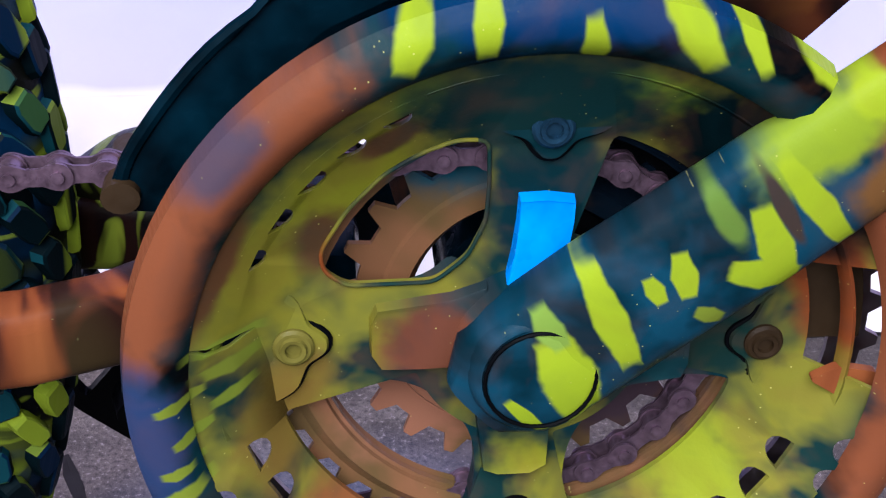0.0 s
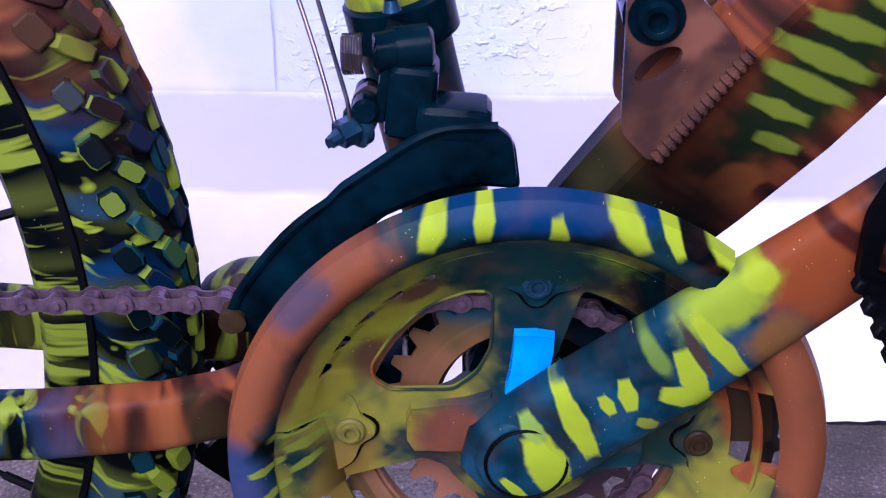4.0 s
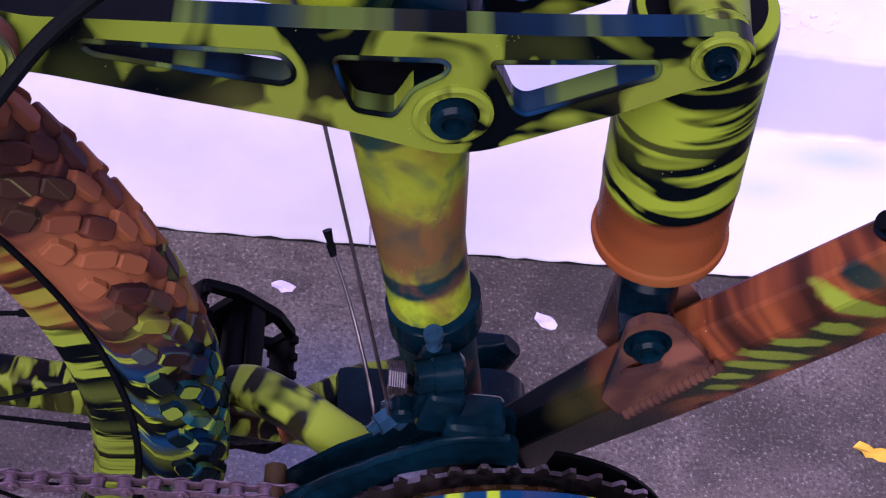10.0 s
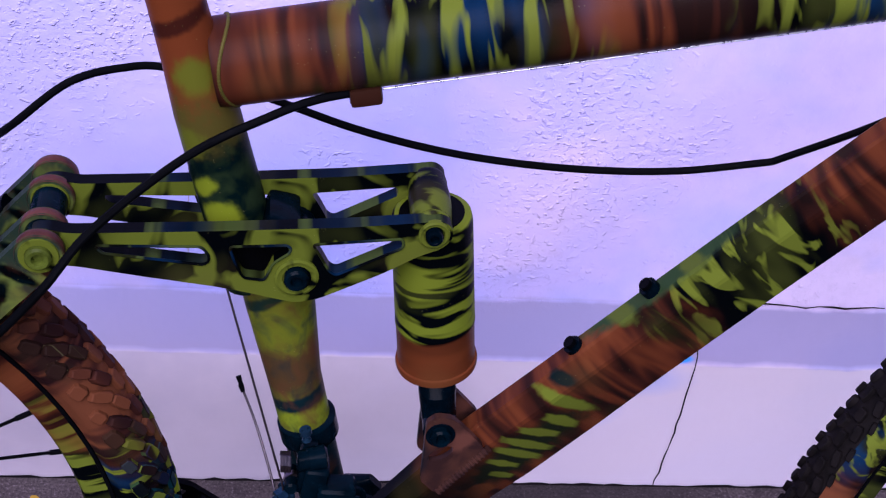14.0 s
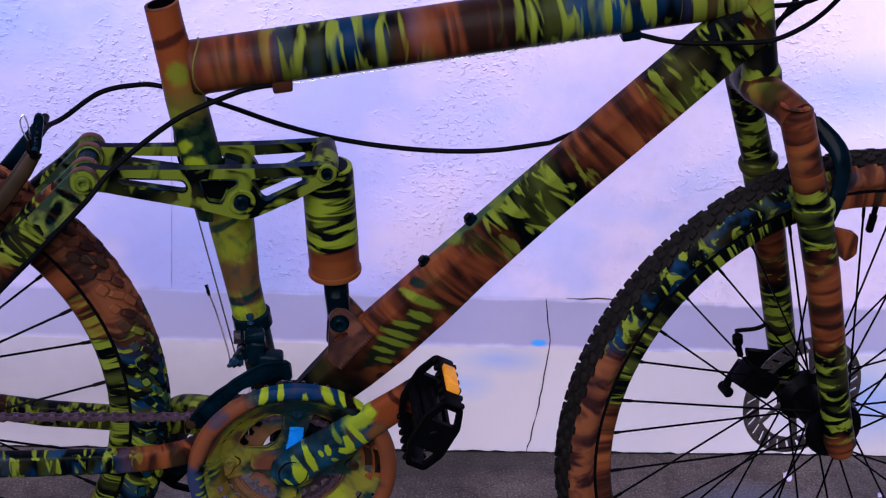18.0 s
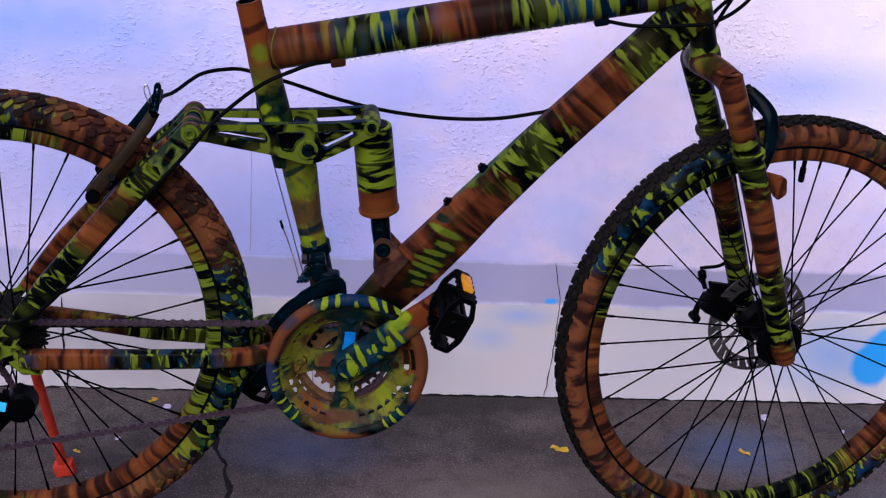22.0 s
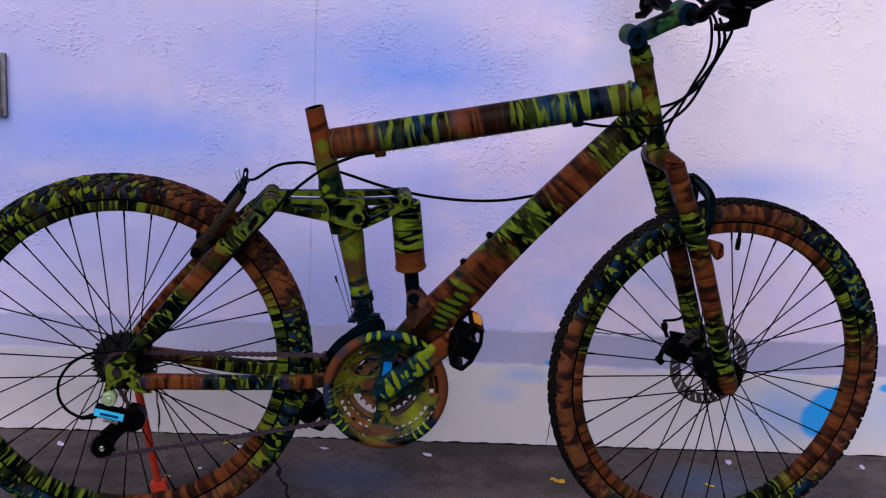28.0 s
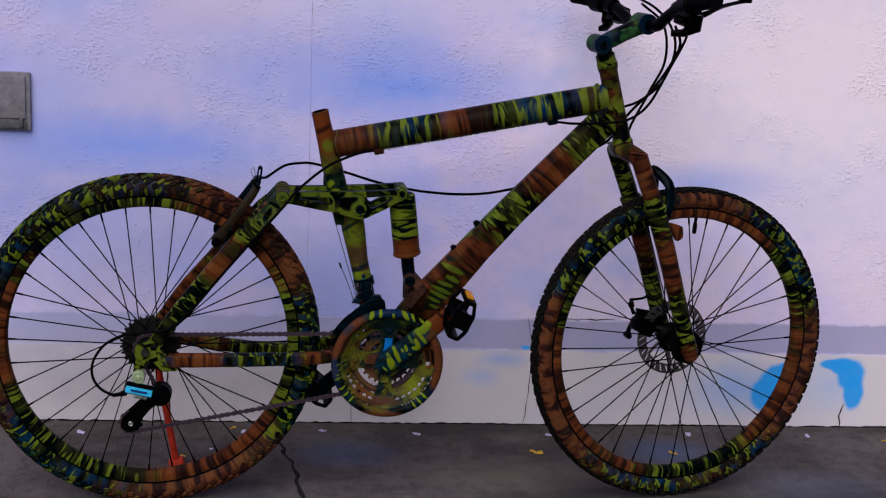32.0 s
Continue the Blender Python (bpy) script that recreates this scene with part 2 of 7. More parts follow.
def wall_material():
    m, nt, bsdf = nodes_of("wall_plaster")
    v = coords(nt, "Object")
    big = noise_tex(nt, coords(nt, "Object", (1.0, 1, 1.6), shift=(0.4, 0, 0.1)), 1.5, 3, 0.5)
    col = ramp(nt, big, [(0.30, (0.44, 0.44, 0.93)), (0.45, (0.63, 0.54, 0.94)), (0.60, (0.78, 0.63, 0.93)), (0.8, (0.88, 0.74, 0.93))])
    fine = noise_tex(nt, v, 45, 5, 0.7)
    col = mixc(nt, ramp(nt, fine, [(0.32, 0.16), (0.55, 0.0)]), col, (0.40, 0.35, 0.52))
    mott = noise_tex(nt, coords(nt, "Object", (1, 1, 1.3), shift=(2.3, 0, 1.7)), 4.2, 3, 0.55)
    col = mixc(nt, ramp(nt, mott, [(0.54, 0.0), (0.66, 0.55)]), col, (0.42, 0.47, 0.95))
    col = mixc(nt, ramp(nt, mott, [(0.34, 0.45), (0.46, 0.0)]), col, (0.82, 0.62, 0.78))
    # sprayed blue paint and its mist, and tints that hold uneven daylight
    pos = nt.nodes.new("ShaderNodeSeparateXYZ")
    nt.links.new(v, pos.inputs[0])
    wob = noise_tex(nt, v, 22, 3)

    def spot(cx, cz, rx, rz, hard, amount, paint_col, col, ring=None):
        vec = nt.nodes.new("ShaderNodeCombineXYZ")
        for sock, src, c, r in ((0, 0, cx, rx), (2, 2, cz, rz)):
            m1 = nt.nodes.new("ShaderNodeMath")
            m1.operation = 'MULTIPLY_ADD'
            nt.links.new(pos.outputs[src], m1.inputs[0])
            m1.inputs[1].default_value = 1 / r
            m1.inputs[2].default_value = -c / r
            nt.links.new(m1.outputs[0], vec.inputs[sock])
        ln = nt.nodes.new("ShaderNodeVectorMath")
        ln.operation = 'LENGTH'
        nt.links.new(vec.outputs[0], ln.inputs[0])
        rough_edge = nt.nodes.new("ShaderNodeMath")
        rough_edge.operation = 'MULTIPLY_ADD'
        nt.links.new(wob, rough_edge.inputs[0])
        rough_edge.inputs[1].default_value = 0.35 if hard < 0.9 else 0.12
        nt.links.new(ln.outputs["Value"], rough_edge.inputs[2])
        half = nt.nodes.new("ShaderNodeMath")
        half.operation = 'MULTIPLY'
        half.inputs[1].default_value = 0.5
        nt.links.new(rough_edge.outputs[0], half.inputs[0])
        if ring:
            stops = [(0.5 - ring - 0.03, 0.0), (0.5 - ring, amount), (0.5 + ring, amount), (0.5 + ring + 0.04, 0.0)]
        else:
            stops = [(0.5 * hard, amount), (0.56, 0.0)]
        return mixc(nt, ramp(nt, half.outputs[0], stops), col, paint_col)
    blue = (0.025, 0.34, 0.94)
    edge = nt.nodes.new("ShaderNodeMath")
    edge.operation = 'MULTIPLY_ADD'
    nt.links.new(wob, edge.inputs[0])
    edge.inputs[1].default_value = 0.012
    nt.links.new(pos.outputs[2], edge.inputs[2])
    col = mixc(nt, ramp(nt, edge.outputs[0], [(0.192, 0.85), (0.196, 0.0)]), col, (0.70, 0.61, 0.66))
    col = mixc(nt, ramp(nt, edge.outputs[0], [(0.193, 0.0), (0.197, 0.85), (0.262, 0.9), (0.268, 0.0)]), col, (0.31, 0.28, 0.47))
    # pink and lilac tints with uneven daylight painted in: paler right, darker left
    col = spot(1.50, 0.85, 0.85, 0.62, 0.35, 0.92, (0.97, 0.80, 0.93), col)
    col = spot(-0.15, 0.45, 0.78, 0.50, 0.15, 0.75, (0.32, 0.33, 0.66), col)
    col = spot(-0.05, 0.09, 0.80, 0.20, 0.2, 0.7, (0.36, 0.31, 0.36), col)
    col = spot(0.15, 0.88, 0.85, 0.42, 0.25, 0.6, (0.46, 0.43, 0.78), col)
    col = spot(0.17, 0.52, 0.26, 0.17, 0.3, 0.75, (0.40, 0.37, 0.68), col)
    col = spot(0.45, 1.10, 0.70, 0.22, 0.2, 0.6, (0.88, 0.76, 0.94), col)
    col = spot(0.52, 0.80, 0.52, 0.125, 0.15, 0.9, (0.20, 0.32, 0.93), col)
    col = spot(-0.05, 0.65, 0.45, 0.10, 0.15, 0.85, (0.20, 0.32, 0.93), col)
    col = spot(1.22, 0.600, 0.28, 0.065, 0.15, 0.6, (0.24, 0.35, 0.92), col)
    col = spot(1.36, 0.10, 0.16, 0.10, 0.1, 0.75, (0.16, 0.36, 0.88), col)
    col = spot(1.600, 0.110, 0.11, 0.10, 0.1, 0.5, (0.30, 0.46, 0.92), col)
    for cx, cz, rx, rz in ((1.440, 0.085, 0.045, 0.055), (1.468, 0.120, 0.058, 0.050), (1.490, 0.145, 0.036, 0.030), (1.600, 0.163, 0.040, 0.016), (1.622, 0.158, 0.040, 0.026), (1.648, 0.136, 0.040, 0.046), (1.660, 0.092, 0.030, 0.055)):
        col = spot(cx, cz, rx, rz, 0.85, 0.97, blue, col)
    col = spot(0.842, 0.194, 0.016, 0.007, 0.7, 0.9, blue, col)
    col = spot(0.790, 0.165, 0.085, 0.030, 0.1, 0.7, (0.25, 0.38, 0.88), col)
    col = spot(0.740, 0.120, 0.060, 0.035, 0.1, 0.6, (0.30, 0.42, 0.88), col)
    nt.links.new(col, bsdf.inputs["Base Color"])
    bsdf.inputs["Roughness"].default_value = 0.85
    # flakes of rough plaster in patches on the upper wall, a nearly smooth base
    upper = nt.nodes.new("ShaderNodeMapRange")
    upper.inputs[1].default_value, upper.inputs[2].default_value = 0.24, 0.30
    nt.links.new(pos.outputs[2], upper.inputs[0])
    patches = ramp(nt, noise_tex(nt, v, 5.0, 4, 0.65), [(0.47, 0.05), (0.63, 1.0)])
    flakes = ramp(nt, noise_tex(nt, coords(nt, "Object", (1, 1, 1.2)), 125, 2.0, 0.55), [(0.30, 0.0), (0.42, 0.32), (0.57, 0.38), (0.66, 1.0)])

    def times(p, q):
        n = nt.nodes.new("ShaderNodeMath")
        n.operation = 'MULTIPLY'
        for k, w in enumerate((p, q)):
            if isinstance(w, bpy.types.NodeSocket):
                nt.links.new(w, n.inputs[k])
            else:
                n.inputs[k].default_value = w
        return n.outputs[0]
    hgt = nt.nodes.new("ShaderNodeMath")
    hgt.operation = 'ADD'
    nt.links.new(times(times(patches, flakes), upper.outputs[0]), hgt.inputs[0])
    nt.links.new(times(noise_tex(nt, v, 9, 4, 0.55), 0.9), hgt.inputs[1])
    bump(nt, bsdf, hgt.outputs[0], 0.7, 0.0030)
    return m


def ground_material():
    m, nt, bsdf = nodes_of("pavement_concrete")
    v = coords(nt, "Object")
    big = noise_tex(nt, v, 2.6, 6, 0.65)
    col = ramp(nt, big, [(0.36, (0.034, 0.026, 0.026)), (0.52, (0.082, 0.063, 0.065)), (0.68, (0.118, 0.098, 0.098))])
    mid = noise_tex(nt, v, 28, 5, 0.7)
    col = mixc(nt, ramp(nt, mid, [(0.36, 0.55), (0.52, 0.0)]), col, (0.020, 0.015, 0.017))
    fine = noise_tex(nt, v, 300, 3, 0.7)
    col = mixc(nt, ramp(nt, fine, [(0.36, 0.75), (0.5, 0.0)]), col, (0.022, 0.017, 0.020))
    col = mixc(nt, ramp(nt, fine, [(0.58, 0.0), (0.70, 0.75)]), col, (0.24, 0.20, 0.22))
    # damp dark stains and a faint blue mist of spray
    stain = noise_tex(nt, coords(nt, "Object", (1, 2.0, 1), shift=(3.1, 0.7, 0)), 2.2, 4, 0.6)
    col = mixc(nt, ramp(nt, stain, [(0.56, 0.0), (0.66, 0.6)]), col, (0.016, 0.013, 0.015))
    for cx, cy, rx, ry, amount, tone in ((0.42, 0.22, 0.16, 0.10, 0.5, (0.055, 0.075, 0.16)), (1.16, 0.24, 0.14, 0.10, 0.6, (0.06, 0.09, 0.20)), (0.75, 0.10, 0.30, 0.10, 0.5, (0.11, 0.085, 0.075)), (1.45, 0.05, 0.25, 0.12, 0.4, (0.055, 0.07, 0.13)), (0.10, -0.02, 0.3, 0.10, 0.35, (0.035, 0.040, 0.075))):
        away = nt.nodes.new("ShaderNodeVectorMath")
        away.operation = 'MULTIPLY_ADD'
        nt.links.new(v, away.inputs[0])
        away.inputs[1].default_value = (1 / rx, 1 / ry, 0)
        away.inputs[2].default_value = (-cx / rx, -cy / ry, 0)
        dist = nt.nodes.new("ShaderNodeVectorMath")
        dist.operation = 'LENGTH'
        nt.links.new(away.outputs[0], dist.inputs[0])
        col = mixc(nt, ramp(nt, dist.outputs["Value"], [(0.15, amount), (1.0, 0.0)]), col, tone)
    nt.links.new(col, bsdf.inputs["Base Color"])
    bsdf.inputs["Roughness"].default_value = 0.85
    bsdf.inputs["Specular IOR Level"].default_value = 0.2
    hgt = nt.nodes.new("ShaderNodeMath")
    hgt.operation = 'ADD'
    nt.links.new(fine, hgt.inputs[0])
    nt.links.new(mid, hgt.inputs[1])
    bump(nt, bsdf, hgt.outputs[0], 0.7, 0.0022)
    return m


WALL, GROUND = wall_material(), ground_material()
BLACK = plain("black_plastic", (0.0008, 0.0009, 0.0013), 0.4, gloss=0.02)
RUBBER = plain("black_rubber", (0.0012, 0.0014, 0.0020), 0.55, gloss=0.02)
STEEL = plain("bare_steel", (0.55, 0.55, 0.58), 0.3, 1.0)
DARKSTEEL = plain("oiled_steel", (0.10, 0.08, 0.09), 0.38, 1.0)
CHAINMAT = plain("chain_steel", (0.095, 0.06, 0.085), 0.42, 0.8, 0.4, 200)
# the second, bluer tone mottles a sky sheen into the colour
TEALPAINT = plain("dark_teal_paint", (0.0002, 0.0010, 0.0016), 0.20, 0.0, 0.3, 34, 0.05, 0.03, (0.0006, 0.0045, 0.0090))
REDPAINT = plain("red_paint", (0.42, 0.035, 0.02), 0.45)
AMBER = plain("amber_reflector", (0.50, 0.19, 0.012), 0.2)


# ---- shapes ----
def at(x, o, z):
    """Bicycle coordinates (along, sideways from its leaning middle plane, up) to world."""
    return Vector((x, 0.006 + 0.018 * x + 0.04 * z + o, z))


STEER = radians(10.5)
HEAD_AXIS = Vector((-0.27, 0, 0.963)).normalized()
HEAD_FOOT = Vector((0.9435, 0, 0.757))
TURN = Matrix.Rotation(STEER, 3, HEAD_AXIS)


def fork_at(x, o, z):
    """The same for all that turns with the fork."""
    p = HEAD_FOOT + TURN @ (Vector((x, o, z)) - HEAD_FOOT)
    return at(p.x, p.y, p.z)


def smooth(bm, angle=35):
    for f in bm.faces:
        f.smooth = True
    lim = radians(angle)
    for e in bm.edges:
        if len(e.link_faces) == 2 and e.calc_face_angle(0) > lim:
            e.smooth = False


def part(name, bm, material, parent, label="", place=None, angle=35, is_smooth=True):
    """Links a bmesh as one mesh object under a thing or under a part."""
    if place:
        for v in bm.verts:
            v.co = place(*v.co)
    bmesh.ops.recalc_face_normals(bm, faces=bm.faces[:])
    if is_smooth:
        smooth(bm, angle)
    me = bpy.data.meshes.new(name)
    bm.to_mesh(me)
    bm.free()
    me.materials.append(material)
    ob = new(name, me)
    ob.parent = parent
    if label:
        ob["label"] = label
    return ob


def sweep(bm, pts, radii, n=20, caps=True, squash=(1.0, 1.0), side=Vector((0, 1, 0)), power=2.0, uv=True):
    """A tube along pts with a radius at each; squash scales it across (side) and along the other way; power over 2 squares it off."""
    pts = [Vector(p) for p in pts]
    if not isinstance(radii, (list, tuple)):
        radii = [radii] * len(pts)
    uvm, uvs = bm.loops.layers.uv.get("metres") or bm.loops.layers.uv.new("metres"), bm.loops.layers.uv.get("span") or bm.loops.layers.uv.new("span")
    s = [0.0]
    for a, b in zip(pts, pts[1:]):
        s.append(s[-1] + (b - a).length)
    rings = []
    for i, p in enumerate(pts):
        d = (pts[min(i + 1, len(pts) - 1)] - pts[max(i - 1, 0)]).normalized()
        w = side - d * side.dot(d)
        if w.length < 1e-4:
            w = d.orthogonal()
        w.normalize()
        u = w.cross(d)
        ring = []
        for k in range(n):
            a = 2 * math.pi * k / n
            c, q = math.cos(a), math.sin(a)
            c = math.copysign(abs(c) ** (2 / power), c)
            q = math.copysign(abs(q) ** (2 / power), q)
            ring.append(bm.verts.new(p + w * (c * radii[i] * squash[0]) + u * (q * radii[i] * squash[1])))
        rings.append(ring)
    around = 2 * math.pi * max(radii)
    for i in range(len(pts) - 1):
        for k in range(n):
            k2 = (k + 1) % n
            f = bm.faces.new((rings[i][k], rings[i][k2], rings[i + 1][k2], rings[i + 1][k]))
            for loop, (ii, kk) in zip(f.loops, ((i, k), (i, k + 1), (i + 1, k + 1), (i + 1, k))):
                loop[uvm].uv = (s[ii], around * kk / n)
                loop[uvs].uv = (s[ii] / max(s[-1], 1e-6), 0.5)
    if caps:
        for ring, t in ((rings[0], 0.0), (rings[-1], 1.0)):
            f = bm.faces.new(ring)
            for loop in f.loops:
                loop[uvm].uv = (s[-1] * t, 0.0)
                loop[uvs].uv = (t, 0.5)
    return bm


def curve(pts, per=8):
    """Points of a smooth curve through pts."""
    p = [Vector(q) for q in pts]
    p = [p[0] * 2 - p[1]] + p + [p[-1] * 2 - p[-2]]
    out = []
    for i in range(1, len(p) - 2):
        for k in range(per):
            t = k / per
            out.append(0.5 * ((2 * p[i]) + (p[i + 1] - p[i - 1]) * t + (2 * p[i - 1] - 5 * p[i] + 4 * p[i + 1] - p[i + 2]) * t * t
                              + (3 * p[i] - p[i - 1] - 3 * p[i + 1] + p[i + 2]) * t ** 3))
    out.append(p[-2])
    return out


def tube(name, pts, radii, material, parent, label="", place=at, n=20, per=0, **more):
    """A tube part; points in bicycle coordinates."""
    pts = [Vector(p) for p in pts]
    if per:
        pts = curve(pts, per)
        if isinstance(radii, (list, tuple)):
            m = len(radii) - 1
            radii = [radii[min(int(i / (len(pts) - 1) * m), m - 1)] * (1 - (i / (len(pts) - 1) * m - min(int(i / (len(pts) - 1) * m), m - 1)))
                     + radii[min(int(i / (len(pts) - 1) * m), m - 1) + 1] * (i / (len(pts) - 1) * m - min(int(i / (len(pts) - 1) * m), m - 1)) for i in range(len(pts))]
    return part(name, sweep(bmesh.new(), pts, radii, n, **more), material, parent, label, place)


def turned(profile, n=48, closed=False, spans=None):
    """A body turned round the sideways axis through the origin: profile of (radius, sideways)."""
    bm = bmesh.new()
    uvm, uvs = bm.loops.layers.uv.new("metres"), bm.loops.layers.uv.new("span")
    cols = []
    for r, o in profile:
        if r < 1e-6:
            cols.append([bm.verts.new((0, o, 0))] * n)
        else:
            cols.append([bm.verts.new((r * math.cos(2 * math.pi * k / n), o, r * math.sin(2 * math.pi * k / n))) for k in range(n)])
    rim = max(r for r, _ in profile)
    run = [0.0]
    for (r0, o0), (r1, o1) in zip(profile, profile[1:] + (profile[:1] if closed else [])):
        run.append(run[-1] + math.hypot(r1 - r0, o1 - o0))
    m = len(profile)
    for i in range(m if closed else m - 1):
        a, b = cols[i], cols[(i + 1) % m]
        for k in range(n):
            k2 = (k + 1) % n
            ring, keys = [], []
            for v, key in ((a[k], (i, k)), (a[k2], (i, k + 1)), (b[k2], (i + 1, k + 1)), (b[k], (i + 1, k))):
                if v not in ring:
                    ring.append(v)
                    keys.append(key)
            if len(ring) < 3:
                continue
            f = bm.faces.new(ring)
            for loop, (ii, kk) in zip(f.loops, keys):
                loop[uvm].uv = (kk / n * 2 * math.pi * rim, run[ii])
                loop[uvs].uv = (kk / n, run[ii])
    return bm


def cylinder(p, q, r, n=16, bm=None, r2=None):
    return sweep(bm or bmesh.new(), [p, q], [r, r2 or r], n)


def block(bm, centre, size, turn=None, bevel=0.0, segments=2):
    """A box with soft edges added to bm."""
    tmp = bmesh.new()
    bmesh.ops.create_cube(tmp, size=1.0)
    for v in tmp.verts:
        v.co = Vector((v.co.x * size[0], v.co.y * size[1], v.co.z * size[2]))
    if bevel:
        bmesh.ops.bevel(tmp, geom=tmp.edges[:], offset=bevel, segments=segments, affect='EDGES', profile=0.6)
    for v in tmp.verts:
        v.co = (turn @ v.co if turn else v.co) + Vector(centre)
    me = bpy.data.meshes.new("tmp")
    tmp.to_mesh(me)
    tmp.free()
    bm.from_mesh(me)
    bpy.data.meshes.remove(me)
    return bm


def plate(outline, o0, o1, holes=(), bevel=0.0, bm=None):
    """A flat plate in the bicycle's plane: outline of (x, z) with holes, from o0 to o1 sideways."""
    bm = bm or bmesh.new()
    uvm, uvs = bm.loops.layers.uv.get("metres") or bm.loops.layers.uv.new("metres"), bm.loops.layers.uv.get("span") or bm.loops.layers.uv.new("span")
    loops2, edges = [outline, *holes], []
    for lp in loops2:
        vs = [bm.verts.new((x, o0, z)) for x, z in lp]
        edges += [bm.edges.new((vs[i], vs[(i + 1) % len(vs)])) for i in range(len(vs))]
    fill = bmesh.ops.triangle_fill(bm, use_beauty=True, use_dissolve=False, edges=edges)
    faces = [g for g in fill["geom"] if isinstance(g, bmesh.types.BMFace)]
    ext = bmesh.ops.extrude_face_region(bm, geom=faces)
    for v in ext["geom"]:
        if isinstance(v, bmesh.types.BMVert):
            v.co.y = o1
    xs = [x for x, _ in outline]
    lo, wide = min(xs), max(max(xs) - min(xs), 1e-6)
    for f in bm.faces:
        for loop in f.loops:
            loop[uvm].uv = (loop.vert.co.x, loop.vert.co.z)
            loop[uvs].uv = ((loop.vert.co.x - lo) / wide, 0.5)
    return bm


def flat_uv(bm, ax=Vector((1, 0, 0)), az=Vector((0, 0, 1))):
    """Lays the metres of a part flat on the plane of ax and az."""
    uvm = bm.loops.layers.uv.get("metres") or bm.loops.layers.uv.new("metres")
    for f in bm.faces:
        for loop in f.loops:
            loop[uvm].uv = (loop.vert.co.dot(ax), loop.vert.co.dot(az))
    return bm


def round_poly(pts, r=0.004, n=4):
    """An outline with its corners rounded."""
    out = []
    m = len(pts)
    for i in range(m):
        p, a, b = Vector(pts[i]), Vector(pts[i - 1]), Vector(pts[(i + 1) % m])
        da, db = (a - p), (b - p)
        k = min(r, da.length * 0.45, db.length * 0.45)
        s, e = p + da.normalized() * k, p + db.normalized() * k
        for j in range(n + 1):
            t = j / n
            q = s * (1 - t) ** 2 + p * 2 * t * (1 - t) + e * t * t
            out.append((q.x, q.y))
    return out


def ring_pts(cx, cz, r, n=24, a0=0.0, a1=2 * math.pi, closed=True):
    m = n if closed else n + 1
    return [(cx + r * math.cos(a0 + (a1 - a0) * k / n), cz + r * math.sin(a0 + (a1 - a0) * k / n)) for k in range(m)]


# ---- the setting: pavement, wall with a stepped base, sky behind the camera ----
def slab(name, pts, material, kind_label):
    bm = bmesh.new()
    for quad in pts:
        bm.faces.new([bm.verts.new(p) for p in quad])
    bmesh.ops.remove_doubles(bm, verts=bm.verts[:], dist=1e-5)
    me = bpy.data.meshes.new(name)
    bm.to_mesh(me)
    bm.free()
    me.materials.append(material)
    return tagged(new(name, me), kind_label, "", "", "structure")


def build_setting():
    slab("ground", [[(-400, -400, 0), (400, -400, 0), (400, 400, 0), (-400, 400, 0)]], GROUND, "grey-brown concrete pavement with fine grit and a crack")
    # wall profile, from the pavement up: base face, sloped ledge, upper face, top, back
    prof = [(0.395, -0.2), (0.395, 0.186), (0.408, 0.260), (0.408, 2.6), (0.60, 2.6), (0.60, -0.2)]
    bm = bmesh.new()
    ends = []
    for x in (-6.0, 7.0):
        ends.append([bm.verts.new((x, y, z)) for y, z in prof])
    m = len(prof)
    for i in range(m):
        bm.faces.new((ends[0][i], ends[0][(i + 1) % m], ends[1][(i + 1) % m], ends[1][i]))
    for e in ends:
        bm.faces.new(e)
    bmesh.ops.recalc_face_normals(bm, faces=bm.faces[:])
    me = bpy.data.meshes.new("wall_back")
    bm.to_mesh(me)
    bm.free()
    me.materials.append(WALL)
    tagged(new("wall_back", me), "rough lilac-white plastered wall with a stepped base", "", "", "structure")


build_setting()

# ---- the bicycle ----
bicycle = new("bicycle")
bicycle.location = at(0.5, 0, 0)
bicycle.location.z = 0
tagged(bicycle, "camouflage-painted full-suspension mountain bike leaning on its red kickstand", "bicycle")
BACK = Matrix.Translation(-bicycle.location)




P_TOP = paint("camo_top_tube", [(0.0, 0), (0.10, 0), (0.20, 1), (0.36, 1), (0.44, 0), (0.55, 0), (0.62, 1), (0.86, 1), (0.94, 0.8), (1.0, 1)], 46, 4.2, 0.3, 0.475, blue=0.75)
DOWN_BARS = [(0.158, 0.112, 0.060, 0.014, 0, (0.006, 0.010, 0.004), 0.5), (0.108, 0.120, 0.010, 0.008, 20, (0.115, 0.035, 0.009), 0.2), (0.130, 0.119, 0.008, 0.0036, 70, STROKE, 0.2), (0.1403, 0.110, 0.0105, 0.0036, 72, STROKE, 0.2), (0.155, 0.1115, 0.0160, 0.0046, 73, STROKE, 0.18), (0.166, 0.109, 0.0178, 0.0046, 72, STROKE, 0.18),
             (0.180, 0.106, 0.0140, 0.0046, 66, STROKE, 0.18), (0.1977, 0.1095, 0.0125, 0.0055, 75, STROKE, 0.18), (0.2135, 0.0965, 0.0230, 0.0058, 74, STROKE, 0.25), (0.225, 0.080, 0.010, 0.006, 60, (0.001, 0.006, 0.008), 0.4), (0.318, 0.060, 0.066, 0.0125, 0, (0.016, 0.034, 0.012), 0.3), (0.285, 0.064, 0.014, 0.008, 60, (0.052, 0.070, 0.010), 0.35), (0.345, 0.064, 0.012, 0.008, 60, (0.052, 0.070, 0.010), 0.35)]
